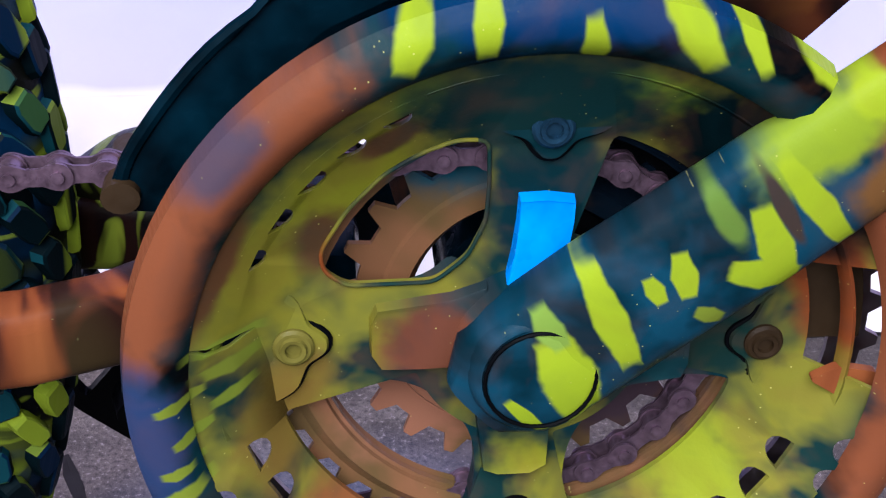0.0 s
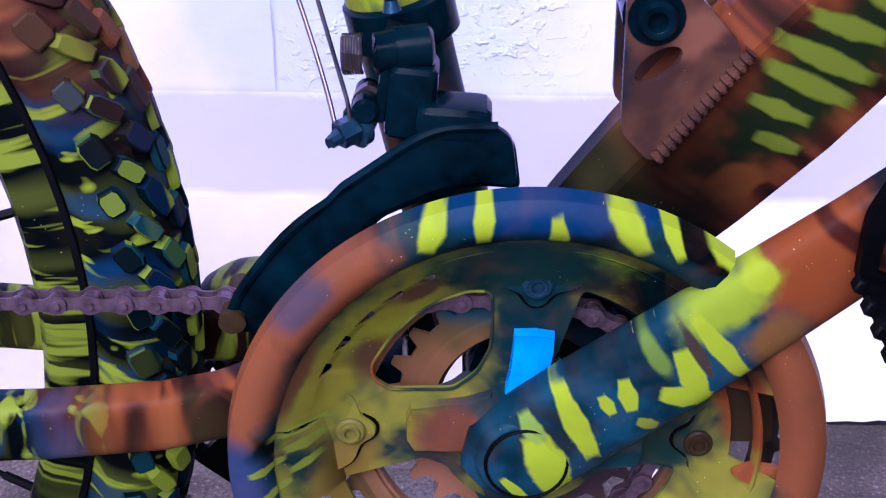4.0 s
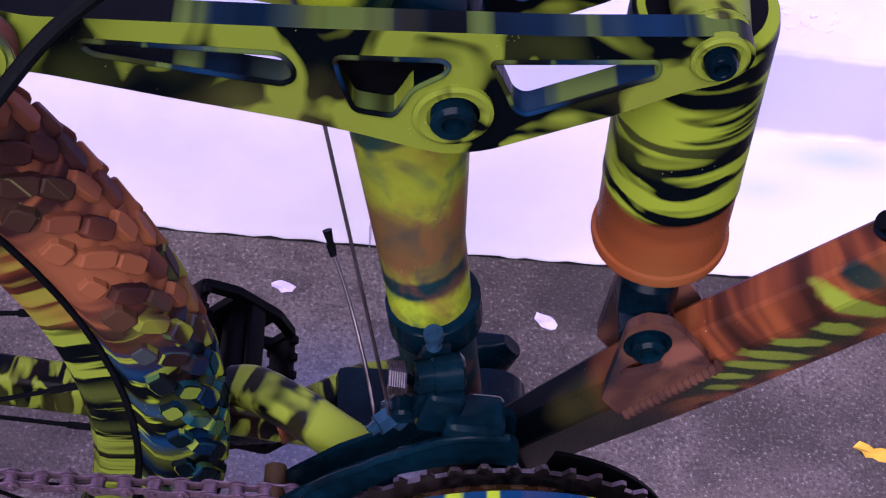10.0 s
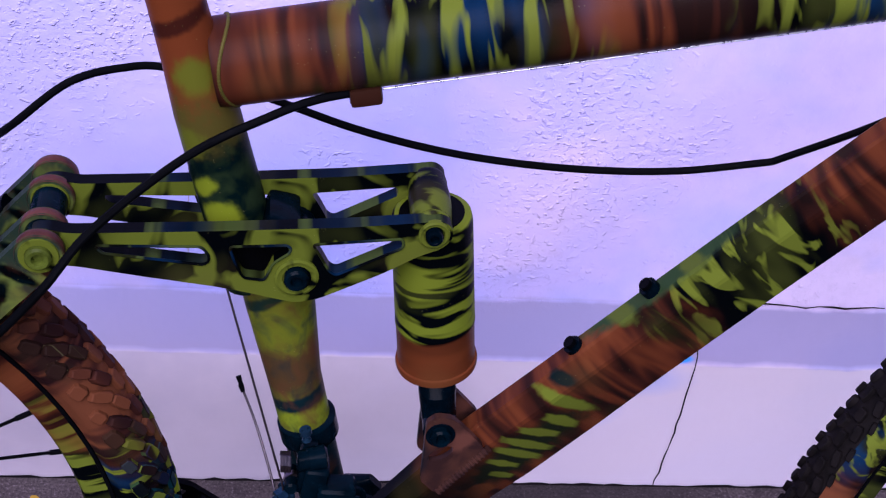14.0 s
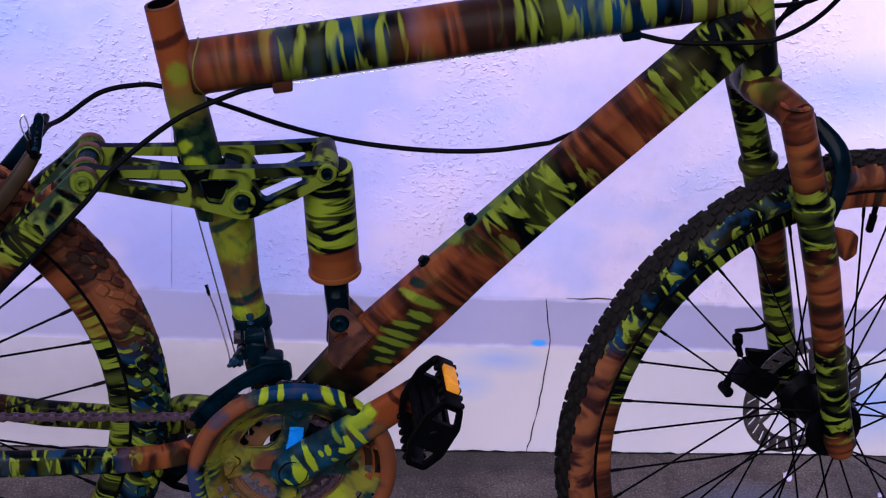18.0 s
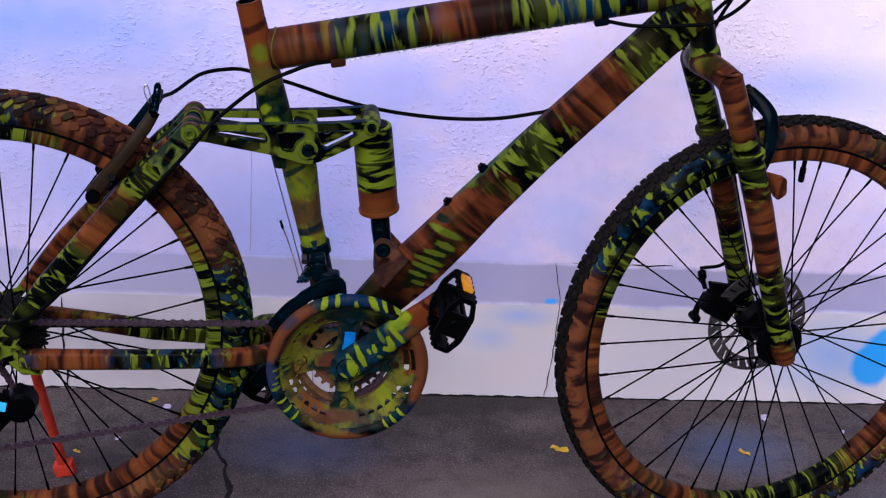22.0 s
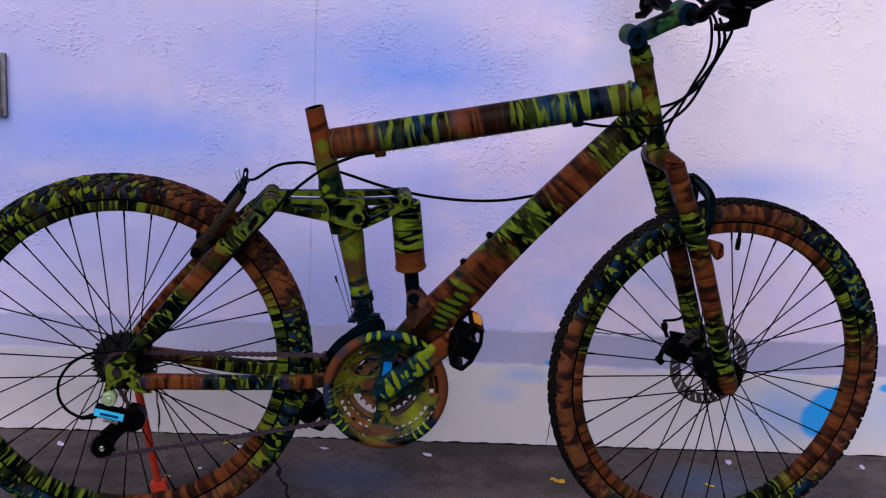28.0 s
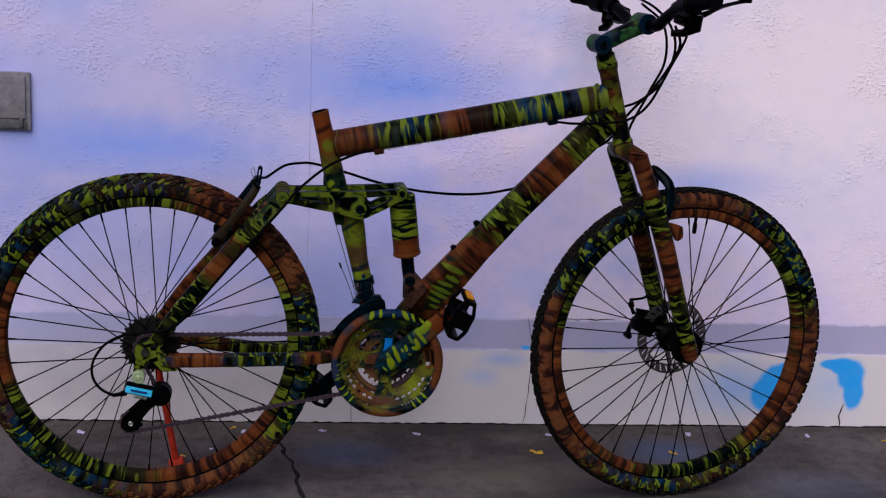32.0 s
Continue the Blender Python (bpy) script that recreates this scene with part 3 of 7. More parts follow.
P_DOWN = paint("camo_down_tube", [(0.0, 1), (0.10, 0), (0.45, 0), (0.49, 1), (0.61, 1), (0.67, 0), (0.78, 0), (0.83, 1), (0.97, 1), (1.0, 0.6)], 58, 9, 0.1, 0.49, dark=(0.13, 0.20), spots=DOWN_BARS)
P_SEAT = sprayed("camo_seat_tube", (0.0008, 0.005, 0.005), (0.010, 0.020, 0.008), [(0.085, 0.058, 0.030, 0.3, 0, (0.055, 0.045, 0.008), 0.4), (0.030, 0.058, 0.052, 0.3, 0, (0.105, 0.025, 0.007), 0.3), (0.034, 0.058, 0.005, 0.05, 10, (0.030, 0.007, 0.004), 0.5), (0.066, 0.066, 0.012, 0.014, 0, (0.08, 0.085, 0.007), 0.5),
    (0.165, 0.058, 0.012, 0.013, 0, LIME, 0.3), (0.142, 0.052, 0.006, 0.010, 30, LIME, 0.4), (0.186, 0.070, 0.007, 0.010, 0, (0.06, 0.08, 0.006), 0.4), (0.110, 0.050, 0.010, 0.012, 0, (0.07, 0.08, 0.007), 0.5)], grain=60.0)
P_SEATLOW = sprayed("camo_seat_tube_foot", (0.055, 0.050, 0.008), (0.105, 0.125, 0.006), [(0.075, 0.07, 0.012, 0.2, 8, (0.085, 0.10, 0.006), 0.5), (0.108, 0.07, 0.020, 0.2, 0, (0.050, 0.028, 0.010), 0.6), (0.1355, 0.07, 0.0055, 0.3, 5, (0.003, 0.010, 0.012), 0.3), (0.152, 0.07, 0.010, 0.3, 0, LIME, 0.25), (0.240, 0.07, 0.078, 0.4, 0, (0.0012, 0.007, 0.011), 0.22), (0.05, 0.06, 0.004, 0.03, 20, (0.01, 0.02, 0.01), 0.4)], grain=30.0, mist=0.7)
P_HEAD = paint("camo_head_tube", [(0.0, 0.2), (0.35, 0.3), (0.5, 1), (1.0, 1)], 30, 12, 1.7, 0.47)
P_GREEN = paint("camo_green", [(0.0, 1), (1.0, 1)], 38, 10, 2.3, 0.455, lime=(0.070, 0.092, 0.008))
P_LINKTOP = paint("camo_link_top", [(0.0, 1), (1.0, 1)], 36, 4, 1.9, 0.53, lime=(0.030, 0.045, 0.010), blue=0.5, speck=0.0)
P_LINK = paint("camo_link", [(0.0, 1), (1.0, 1)], 26, 12, 2.9, 0.40, lime=(0.072, 0.092, 0.008), spots=[(0.256, 0.662, 0.016, 0.007, 0, (0.035, 0.012, 0.010), 0.4)])
P_STAY = paint("camo_stay", [(0.0, 1), (0.42, 1), (0.52, 0), (0.70, 0.1), (0.78, 1), (0.92, 1), (1.0, 0)], 60, 10, 3.1)
P_CHAINSTAY = paint("camo_chainstay", [(0.0, 0.9), (0.05, 0.8), (0.10, 0), (0.28, 0), (0.34, 1), (0.66, 1), (0.74, 0), (1.0, 0)], 75, 18, 0.9, 0.52, blue=0.8, dark=(0.97, 0.90))
P_FORK = paint("camo_fork", [(0.0, 0), (0.16, 0), (0.22, 1), (0.36, 1), (0.42, 0), (0.60, 0), (0.66, 1), (0.90, 1), (0.95, 0), (1.0, 0)], 75, 10, 1.3)
P_FORKFAR = paint("camo_fork_far", [(0.0, 1), (0.25, 1), (0.4, 0.2), (0.5, 0), (0.6, 1), (1.0, 1)], 75, 10, 4.3)
P_BROWN = paint("camo_brown", [(0.0, 0), (1.0, 0)], 60, 12, 4.9)
TREADGAP = plain("tread_rubber", (0.0040, 0.0030, 0.0030), 0.7, 0.0, 0.6, 90)
TYRE_BROWNS = [(0.40, (0.014, 0.005, 0.005)), (0.47, (0.040, 0.012, 0.008)), (0.58, (0.098, 0.031, 0.013))]
REAR_ZONES = [(0.0, 1), (0.03, 1), (0.05, 0.8), (0.068, 0), (0.20, 0), (0.25, 0.8), (0.42, 1), (0.46, 0.2), (0.52, 0), (0.60, 1), (0.70, 1), (0.75, 0), (0.87, 0), (0.90, 1), (1.0, 1)]
P_TYRE = paint("camo_tyre_rear", REAR_ZONES, 62, 9, 5.3, 0.525, 0.55, blue=0.7, browns=TYRE_BROWNS, lime=(0.105, 0.135, 0.008))
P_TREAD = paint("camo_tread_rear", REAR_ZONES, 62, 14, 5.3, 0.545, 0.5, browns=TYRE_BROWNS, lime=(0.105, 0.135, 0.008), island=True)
P_RIM = paint("camo_rim", [(0.0, 1), (0.06, 1), (0.09, 0), (0.20, 0), (0.23, 1), (0.40, 1), (0.44, 0), (0.54, 0), (0.57, 1), (0.74, 1), (0.77, 0), (0.91, 0), (0.94, 1), (1.0, 1)], 75, 4, 7.3, 0.50, 0.45)
P_RIMF = paint("camo_rim_front", [(0.0, 0), (0.04, 1), (0.12, 1), (0.15, 0), (0.26, 0), (0.30, 1), (0.45, 1), (0.49, 0), (0.68, 0), (0.72, 1), (0.84, 1), (0.89, 0), (1.0, 0)], 75, 4, 8.1, 0.5, 0.45)
P_TYREF = paint("camo_tyre_front", [(0.0, 0), (0.05, 1), (0.16, 1), (0.2, 0), (0.255, 0), (0.29, 1), (0.42, 1), (0.455, 0), (0.60, 0), (0.66, 0.8), (0.74, 1), (0.80, 0.7), (0.86, 1), (0.90, 0), (1.0, 0)], 60, 22, 6.1, 0.52, 0.55, blue=0.7, browns=TYRE_BROWNS)
# spray marks round the crank, from its centre, with some sheen and shade painted in
RIM_BARS = [(-0.0345, 0.098, 0.0085, 0.0046, 74, LIME, 0.17), (-0.0175, 0.102, 0.0085, 0.0036, 90, LIME, 0.17), (0.0075, 0.095, 0.0085, 0.0032, 97, LIME, 0.17), (0.0305, 0.099, 0.0100, 0.0048, 122, LIME, 0.17),
            (0.0450, 0.097, 0.0090, 0.0028, 111, LIME, 0.17), (0.0645, 0.089, 0.0085, 0.0045, 130, LIME, 0.17)]
RIM_LEFT = [(-0.0835, 0.004, 0.0071, 0.0026, 8, (0.080, 0.100, 0.010), 0.2), (-0.0955, -0.001, 0.0051, 0.0018, 11, (0.080, 0.100, 0.010), 0.2), (-0.0835, -0.005, 0.0063, 0.0022, 18, (0.080, 0.100, 0.010), 0.2), (-0.0925, -0.012, 0.0036, 0.0018, 18, (0.080, 0.100, 0.010), 0.2),
            (-0.0955, -0.021, 0.0045, 0.0018, 14, (0.080, 0.100, 0.010), 0.2), (-0.0955, -0.029, 0.0067, 0.0028, 27, (0.080, 0.100, 0.010), 0.2), (-0.0835, 0.0115, 0.0090, 0.0022, 0, (0.080, 0.100, 0.010), 0.2)]
RIM_LOW = [(-0.0870, -0.048, 0.0080, 0.0022, 30, LIME, 0.15), (-0.0790, -0.060, 0.0080, 0.0022, 38, LIME, 0.15), (-0.0690, -0.071, 0.0080, 0.0022, 46, LIME, 0.15), (0.0560, -0.083, 0.0080, 0.0022, -52, LIME, 0.15),
           (0.0660, -0.075, 0.0080, 0.0026, -45, LIME, 0.15), (0.0750, -0.064, 0.0090, 0.0026, -36, LIME, 0.15)]
# the first spot paints the sky's blue sheen along the rim top
BANDS = [(0.005, 0.108, 0.058, 0.012, 0, (0.001, 0.012, 0.040), 0.3), (-0.104, -0.045, 0.030, 0.012, 110, (0.001, 0.008, 0.026), 0.3), (0.085, -0.070, 0.036, 0.012, 50, (0.001, 0.010, 0.032), 0.3), (-0.0720, 0.0720, 0.030, 0.013, 40, (0.088, 0.026, 0.011), 0.5), (-0.0985, 0.035, 0.028, 0.011, 70, (0.088, 0.026, 0.011), 0.4), (-0.0800, 0.0690, 0.0135, 0.0065, 42, (0.03, 0.020, 0.03), 0.5), (-0.1035, -0.012, 0.022, 0.010, 94, BLUEGREY, 0.4),
         (0.0965, 0.022, 0.045, 0.018, 105, (0.088, 0.026, 0.011), 0.3), (0.098, -0.030, 0.020, 0.012, 75, (0.088, 0.026, 0.011), 0.4), (-0.012, -0.104, 0.048, 0.010, -3, (0.088, 0.026, 0.011), 0.3), (-0.030, -0.080, 0.030, 0.012, -30, OLIVE, 0.5)]
# brown and teal marks; the near-black one paints shade beside the crank arm
FACE_BROWN_SHADE = [(0.001, 0.046, 0.014, 0.032, 0, (0.0015, 0.0095, 0.0125), 0.22), (0.046, -0.004, 0.024, 0.013, 0, (0.004, 0.013, 0.011), 0.4), (-0.058, 0.034, 0.009, 0.011, 30, (0.05, 0.024, 0.009), 0.5), (-0.086, 0.034, 0.020, 0.004, 65, (0.05, 0.022, 0.009), 0.5), (-0.040, 0.066, 0.012, 0.004, 25, (0.04, 0.022, 0.009), 0.5), (-0.015, -0.082, 0.040, 0.008, 0, (0.05, 0.020, 0.010), 0.5), (0.058, 0.058, 0.036, 0.022, -42, (0.0006, 0.003, 0.004), 0.35), (-0.004, 0.076, 0.032, 0.018, 5, (0.003, 0.013, 0.013), 0.4)]
FACE = [(-0.0515, 0.0540, 0.030, 0.013, 45, (0.105, 0.105, 0.007), 0.5), (-0.0770, 0.0260, 0.022, 0.014, 55, (0.095, 0.085, 0.008), 0.6), (0.0285, 0.0800, 0.0152, 0.0055, -23, (0.08, 0.115, 0.008), 0.4), (-0.0335, 0.0815, 0.0092, 0.0060, 49, (0.05, 0.07, 0.012), 0.6),
        (-0.0700, -0.020, 0.020, 0.012, 75, (0.075, 0.050, 0.009), 0.6), (-0.0480, -0.062, 0.024, 0.012, -40, (0.10, 0.035, 0.012), 0.5), (0.0505, -0.0460, 0.022, 0.013, -61, (0.11, 0.125, 0.007), 0.5), (0.082, 0.020, 0.024, 0.010, 100, BROWN, 0.4)]
SPIDER = [(-0.0485, 0.009, 0.016, 0.015, 0, (0.10, 0.085, 0.008), 0.5), (-0.0270, 0.002, 0.016, 0.013, 0, (0.06, 0.020, 0.012), 0.4), (0.0700, -0.016, 0.018, 0.0075, 122, LIME, 0.2), (0.0035, -0.0560, 0.024, 0.0125, -75, (0.105, 0.105, 0.007), 0.5)]
P_GUARD = sprayed("camo_guard", TEAL, (0.002, 0.014, 0.018), BANDS + RIM_BARS + RIM_LEFT + RIM_LOW, mist=0.15)
P_DISC = sprayed("camo_guard_face", (0.003, 0.012, 0.012), (0.088, 0.082, 0.010), FACE + FACE_BROWN_SHADE + RIM_LEFT, mist=0.28)
P_SPIDER = sprayed("camo_spider", (0.0010, 0.0085, 0.0120), (0.0040, 0.018, 0.022), SPIDER, mist=0.35)
# the last, near-black spot paints the shade inside the upper right window
P_RING = sprayed("camo_rings", (0.05, 0.030, 0.012), (0.085, 0.038, 0.018), [(-0.018, 0.052, 0.020, 0.012, 15, (0.006, 0.03, 0.045), 0.5), (-0.036, -0.030, 0.024, 0.016, -40, (0.12, 0.05, 0.030), 0.5), (0.034, -0.030, 0.022, 0.014, 40, (0.02, 0.012, 0.016), 0.5), (0.040, 0.046, 0.036, 0.030, 0, (0.0012, 0.003, 0.006), 0.3)])
ARM_NEAR = [(0.0060, -0.0052, 0.0140, 0.0082, -108, LIME, 0.05), (0.0122, 0.0110, 0.0070, 0.0040, -100, (0.085, 0.135, 0.020), 0.15), (-0.0106, -0.0067, 0.0080, 0.0022, -88, LIME, 0.06), (0.0262, 0.0030, 0.0172, 0.0048, -107, LIME, 0.06), (0.0408, 0.0033, 0.0046, 0.0028, -100, LIME, 0.1),
            (0.0494, 0.0022, 0.0074, 0.0036, -115, LIME, 0.06), (0.0468, -0.0128, 0.0040, 0.0030, -60, (0.08, 0.10, 0.01), 0.15), (0.0678, 0.0100, 0.0100, 0.0034, -100, (0.05, 0.085, 0.014), 0.3)]
ARM_FAR = [(0.142, 0.003, 0.032, 0.030, 0, BROWN, 0.3), (0.1470, 0.006, 0.0036, 0.018, 12, RUST, 0.4), (0.0990, 0.0120, 0.0190, 0.0090, 2, (0.105, 0.140, 0.008), 0.4), (0.1050, -0.0105, 0.0120, 0.0090, 10, (0.070, 0.032, 0.010), 0.4), (0.0722, -0.0060, 0.0135, 0.0048, -107, LIME, 0.05), (0.0655, -0.0110, 0.0090, 0.0052, -48, LIME, 0.05),
           (0.0875, -0.0020, 0.0165, 0.0040, -92, LIME, 0.07), (0.0805, 0.0030, 0.0130, 0.0022, -100, (0.020, 0.014, 0.012), 0.25), (0.1145, 0.0137, 0.0060, 0.0060, 0, LIME, 0.22), (0.182, 0.0, 0.028, 0.030, 0, (0.002, 0.004, 0.006), 0.3)]
P_MOSS = plain("moss_green_paint", (0.055, 0.075, 0.008), 0.4, 0.0, 0.5, 70)
P_TAIL = plain("dark_olive_brown_paint", (0.014, 0.008, 0.004), 0.45)
P_OLIVE = plain("olive_paint", (0.065, 0.055, 0.010), 0.4)
P_CRANK = sprayed("camo_crank", (0.0008, 0.0075, 0.0125), (0.0030, 0.022, 0.040), ARM_FAR + ARM_NEAR, mist=0.12)
P_SHOCK = paint("camo_shock", [(0.0, 1), (0.66, 1), (0.69, 0), (1.0, 0)], 48, 7, 0.62, 0.43, lime=(0.085, 0.110, 0.007), browns=[(0.3, (0.060, 0.016, 0.006)), (0.6, (0.095, 0.024, 0.007)), (0.8, (0.13, 0.035, 0.010))])
P_BRACKET = sprayed("camo_bracket", (0.022, 0.010, 0.009), (0.050, 0.020, 0.013), [(0.500, 0.440, 0.030, 0.010, 80, (0.0015, 0.006, 0.010), 0.6), (0.535, 0.466, 0.012, 0.008, 40, (0.08, 0.03, 0.02), 0.5)])
P_CLEVIS = sprayed("camo_clevis", (0.014, 0.024, 0.014), (0.080, 0.105, 0.018), [(0.232, 0.612, 0.016, 0.006, 60, TEAL, 0.3), (0.246, 0.630, 0.004, 0.016, 60, TEAL, 0.3), (0.266, 0.634, 0.006, 0.004, 30, TEAL, 0.3)], grain=46.0, mist=0.3)
P_CLEVISTOP = plain("brown_clevis_paint", (0.050, 0.017, 0.014), 0.4, 0.0, 0.5, 60)
P_STAYFAR = paint("camo_stay_far", [(0.0, 0), (0.3, 0), (0.45, 0.6), (0.6, 0.9), (0.75, 0.2), (0.9, 1), (1.0, 1)], 60, 12, 3.7, 0.56)
P_CHAINSTAYFAR = paint("camo_chainstay_far", [(0.0, 0), (0.2, 0.2), (0.4, 1), (1.0, 0.9)], 60, 14, 5.9, 0.49)
P_YOKE = paint("camo_yoke", [(0.0, 1), (1.0, 1)], 26, 10, 2.1, 0.44, blue=0.4)
P_DROPOUT = paint("camo_dropout", [(0.0, 1), (1.0, 1)], 30, 30, 6.6, 0.42)
P_CROWN = paint("camo_crown", [(0.0, 0), (0.3, 0.1), (0.45, 0.8), (0.6, 1), (1.0, 1)], 30, 10, 0.5, 0.5)
P_STEM = paint("camo_stem", [(0.0, 1), (1.0, 1)], 22, 12, 5.5, 0.46, blue=0.5, lime=(0.018, 0.060, 0.020))
BLUESTEEL = plain("blued_steel", (0.010, 0.030, 0.056), 0.3, 0.6)
# bluer mottling stands for highlights on the dark paint
NAVY = plain("navy_sheen_paint", (0.0003, 0.0009, 0.0016), 0.20, 0.0, 0.3, 34, 0.05, 0.03, (0.0006, 0.0060, 0.0110))
BLUEGLOSS = plain("bright_blue_paint", (0.008, 0.12, 0.42), 0.3, 0.0, 0.35, 30)
GREYLIME = plain("grey_green_metal", (0.30, 0.36, 0.22), 0.4, 0.3)
BADGE = plain("light_blue_badge", (0.05, 0.42, 0.75), 0.25)
DARKBLUE = plain("dark_blue_print", (0.01, 0.04, 0.15), 0.4)
SPROCKET = plain("greasy_black_steel", (0.012, 0.011, 0.012), 0.45, 0.4)
ROTOR = plain("disc_steel", (0.14, 0.12, 0.13), 0.35, 0.9)


def faceted(line, scales, section, middle, start, keel):
    """A tube with flat sides: a section of (sideways, across) carried along a line in the bicycle's plane, with softened edges; keel draws the underside down to a narrow ridge."""
    bm = bmesh.new()
    uvm, uvs = bm.loops.layers.uv.new("metres"), bm.loops.layers.uv.new("span")
    soft = []
    n = len(section)
    for k, (o, h) in enumerate(section):
        here = Vector((o, h))
        for other, f in ((Vector(section[k - 1]), 1), (Vector(section[(k + 1) % n]), 2)):
            soft.append(here + (other - here).normalized() * 0.0016)
    m = len(soft)
    around = [start]
    for k in range(m):
        around.append(around[-1] + (soft[(k + 1) % m] - soft[k]).length)
    run = [0.0]
    for p, q in zip(line, line[1:]):
        run.append(run[-1] + math.dist(p, q))
    rows = []
    for k, (x, z) in enumerate(line):
        p, q = line[max(k - 1, 0)], line[min(k + 1, len(line) - 1)]
        d = Vector((q[0] - p[0], q[1] - p[1])).normalized()
        row = []
        for v in soft:
            deep = keel[k] * max(0.0, min(1.0, (0.0194 - v.y) / 0.0434))
            o, h = v.x + ((-0.004 + (v.x + 0.013) * 0.3) - v.x) * deep, v.y - 0.0165 * deep
            row.append(bm.verts.new((x - d.y * h * scales[k], middle + (o - middle) * scales[k], z + d.x * h * scales[k])))
        rows.append(row)
    for k in range(len(line) - 1):
        for i in range(m):
            f = bm.faces.new((rows[k][i], rows[k][(i + 1) % m], rows[k + 1][(i + 1) % m], rows[k + 1][i]))
            for loop, (a, b) in zip(f.loops, ((k, i), (k, i + 1), (k + 1, i + 1), (k + 1, i))):
                loop[uvm].uv = (run[a], around[b])
                loop[uvs].uv = (run[a] / run[-1], 0.5)
    bm.faces.new(rows[0])
    bm.faces.new(rows[-1])
    return bm


def frame_tubes():
    tube("seat_tube", [(0.3290, -0.003, 0.8048), (0.3340, -0.003, 0.783), (0.3440, -0.003, 0.745), (0.3525, -0.003, 0.7115), (0.3685, -0.003, 0.65), (0.3860, -0.003, 0.585)], [0.0168, 0.0168, 0.0180, 0.0198, 0.0205, 0.0205], P_SEAT, bicycle, "open-ended seat tube in brown and green", n=28, caps=False)
    tube("seat_tube_foot", [(0.391, -0.003, 0.628), (0.3975, -0.005, 0.60), (0.4025, -0.008, 0.575), (0.4155, -0.013, 0.51), (0.4305, -0.016, 0.4485), (0.4440, -0.014, 0.39), (0.457, -0.008, 0.335)],
         [0.021, 0.0235, 0.0235, 0.0185, 0.0175, 0.0175, 0.0175], P_SEATLOW, bicycle, "", n=28)
    tube("top_tube", [(0.358, 0, 0.7398), (0.42, 0, 0.7523), (0.65, 0, 0.7988), (0.80, 0, 0.8295), (0.902, 0, 0.8495)], [0.0270, 0.0270, 0.0273, 0.0278, 0.0280], P_TOP, bicycle, "thick top tube with sprayed zebra stripes", n=32)
    # six-sided down tube: a narrow top facet, shoulders, sides that fall inwards
    facets = [(-0.0050, 0.0365), (-0.0215, 0.0365), (-0.0275, 0.0194), (-0.0215, -0.0240), (-0.0050, -0.0240), (0.0015, 0.0194)]
    line = [(0.470, 0.332), (0.490, 0.353), (0.510, 0.3755), (0.535, 0.403), (0.565, 0.436), (0.610, 0.4852), (0.655, 0.5344), (0.725, 0.611), (0.886, 0.7835), (0.925, 0.824)]
    part("down_tube", faceted(line, [0.67, 0.74, 0.84, 0.94, 1.0, 1.0, 1.0, 1.0, 0.98, 0.95], facets, -0.013, 0.055, [1, 1, 1, 1, 1, 0.8, 0.3, 0, 0, 0]), P_DOWN, bicycle, "six-sided down tube in orange brown and green", at, angle=12)
    tube("head_tube", [(0.8985, 0, 0.918), (0.901, 0, 0.909), (0.9025, 0, 0.903), (0.94, 0, 0.77), (0.9425, 0, 0.762), (0.9455, 0, 0.752)], [0.0205, 0.0205, 0.0185, 0.0185, 0.0212, 0.0212], P_HEAD, bicycle, "", n=28)
    tube("bottom_bracket", [(0.475, -0.04, 0.316), (0.475, 0.04, 0.316)], 0.023, TEALPAINT, bicycle, "", n=28, side=Vector((1, 0, 0)))


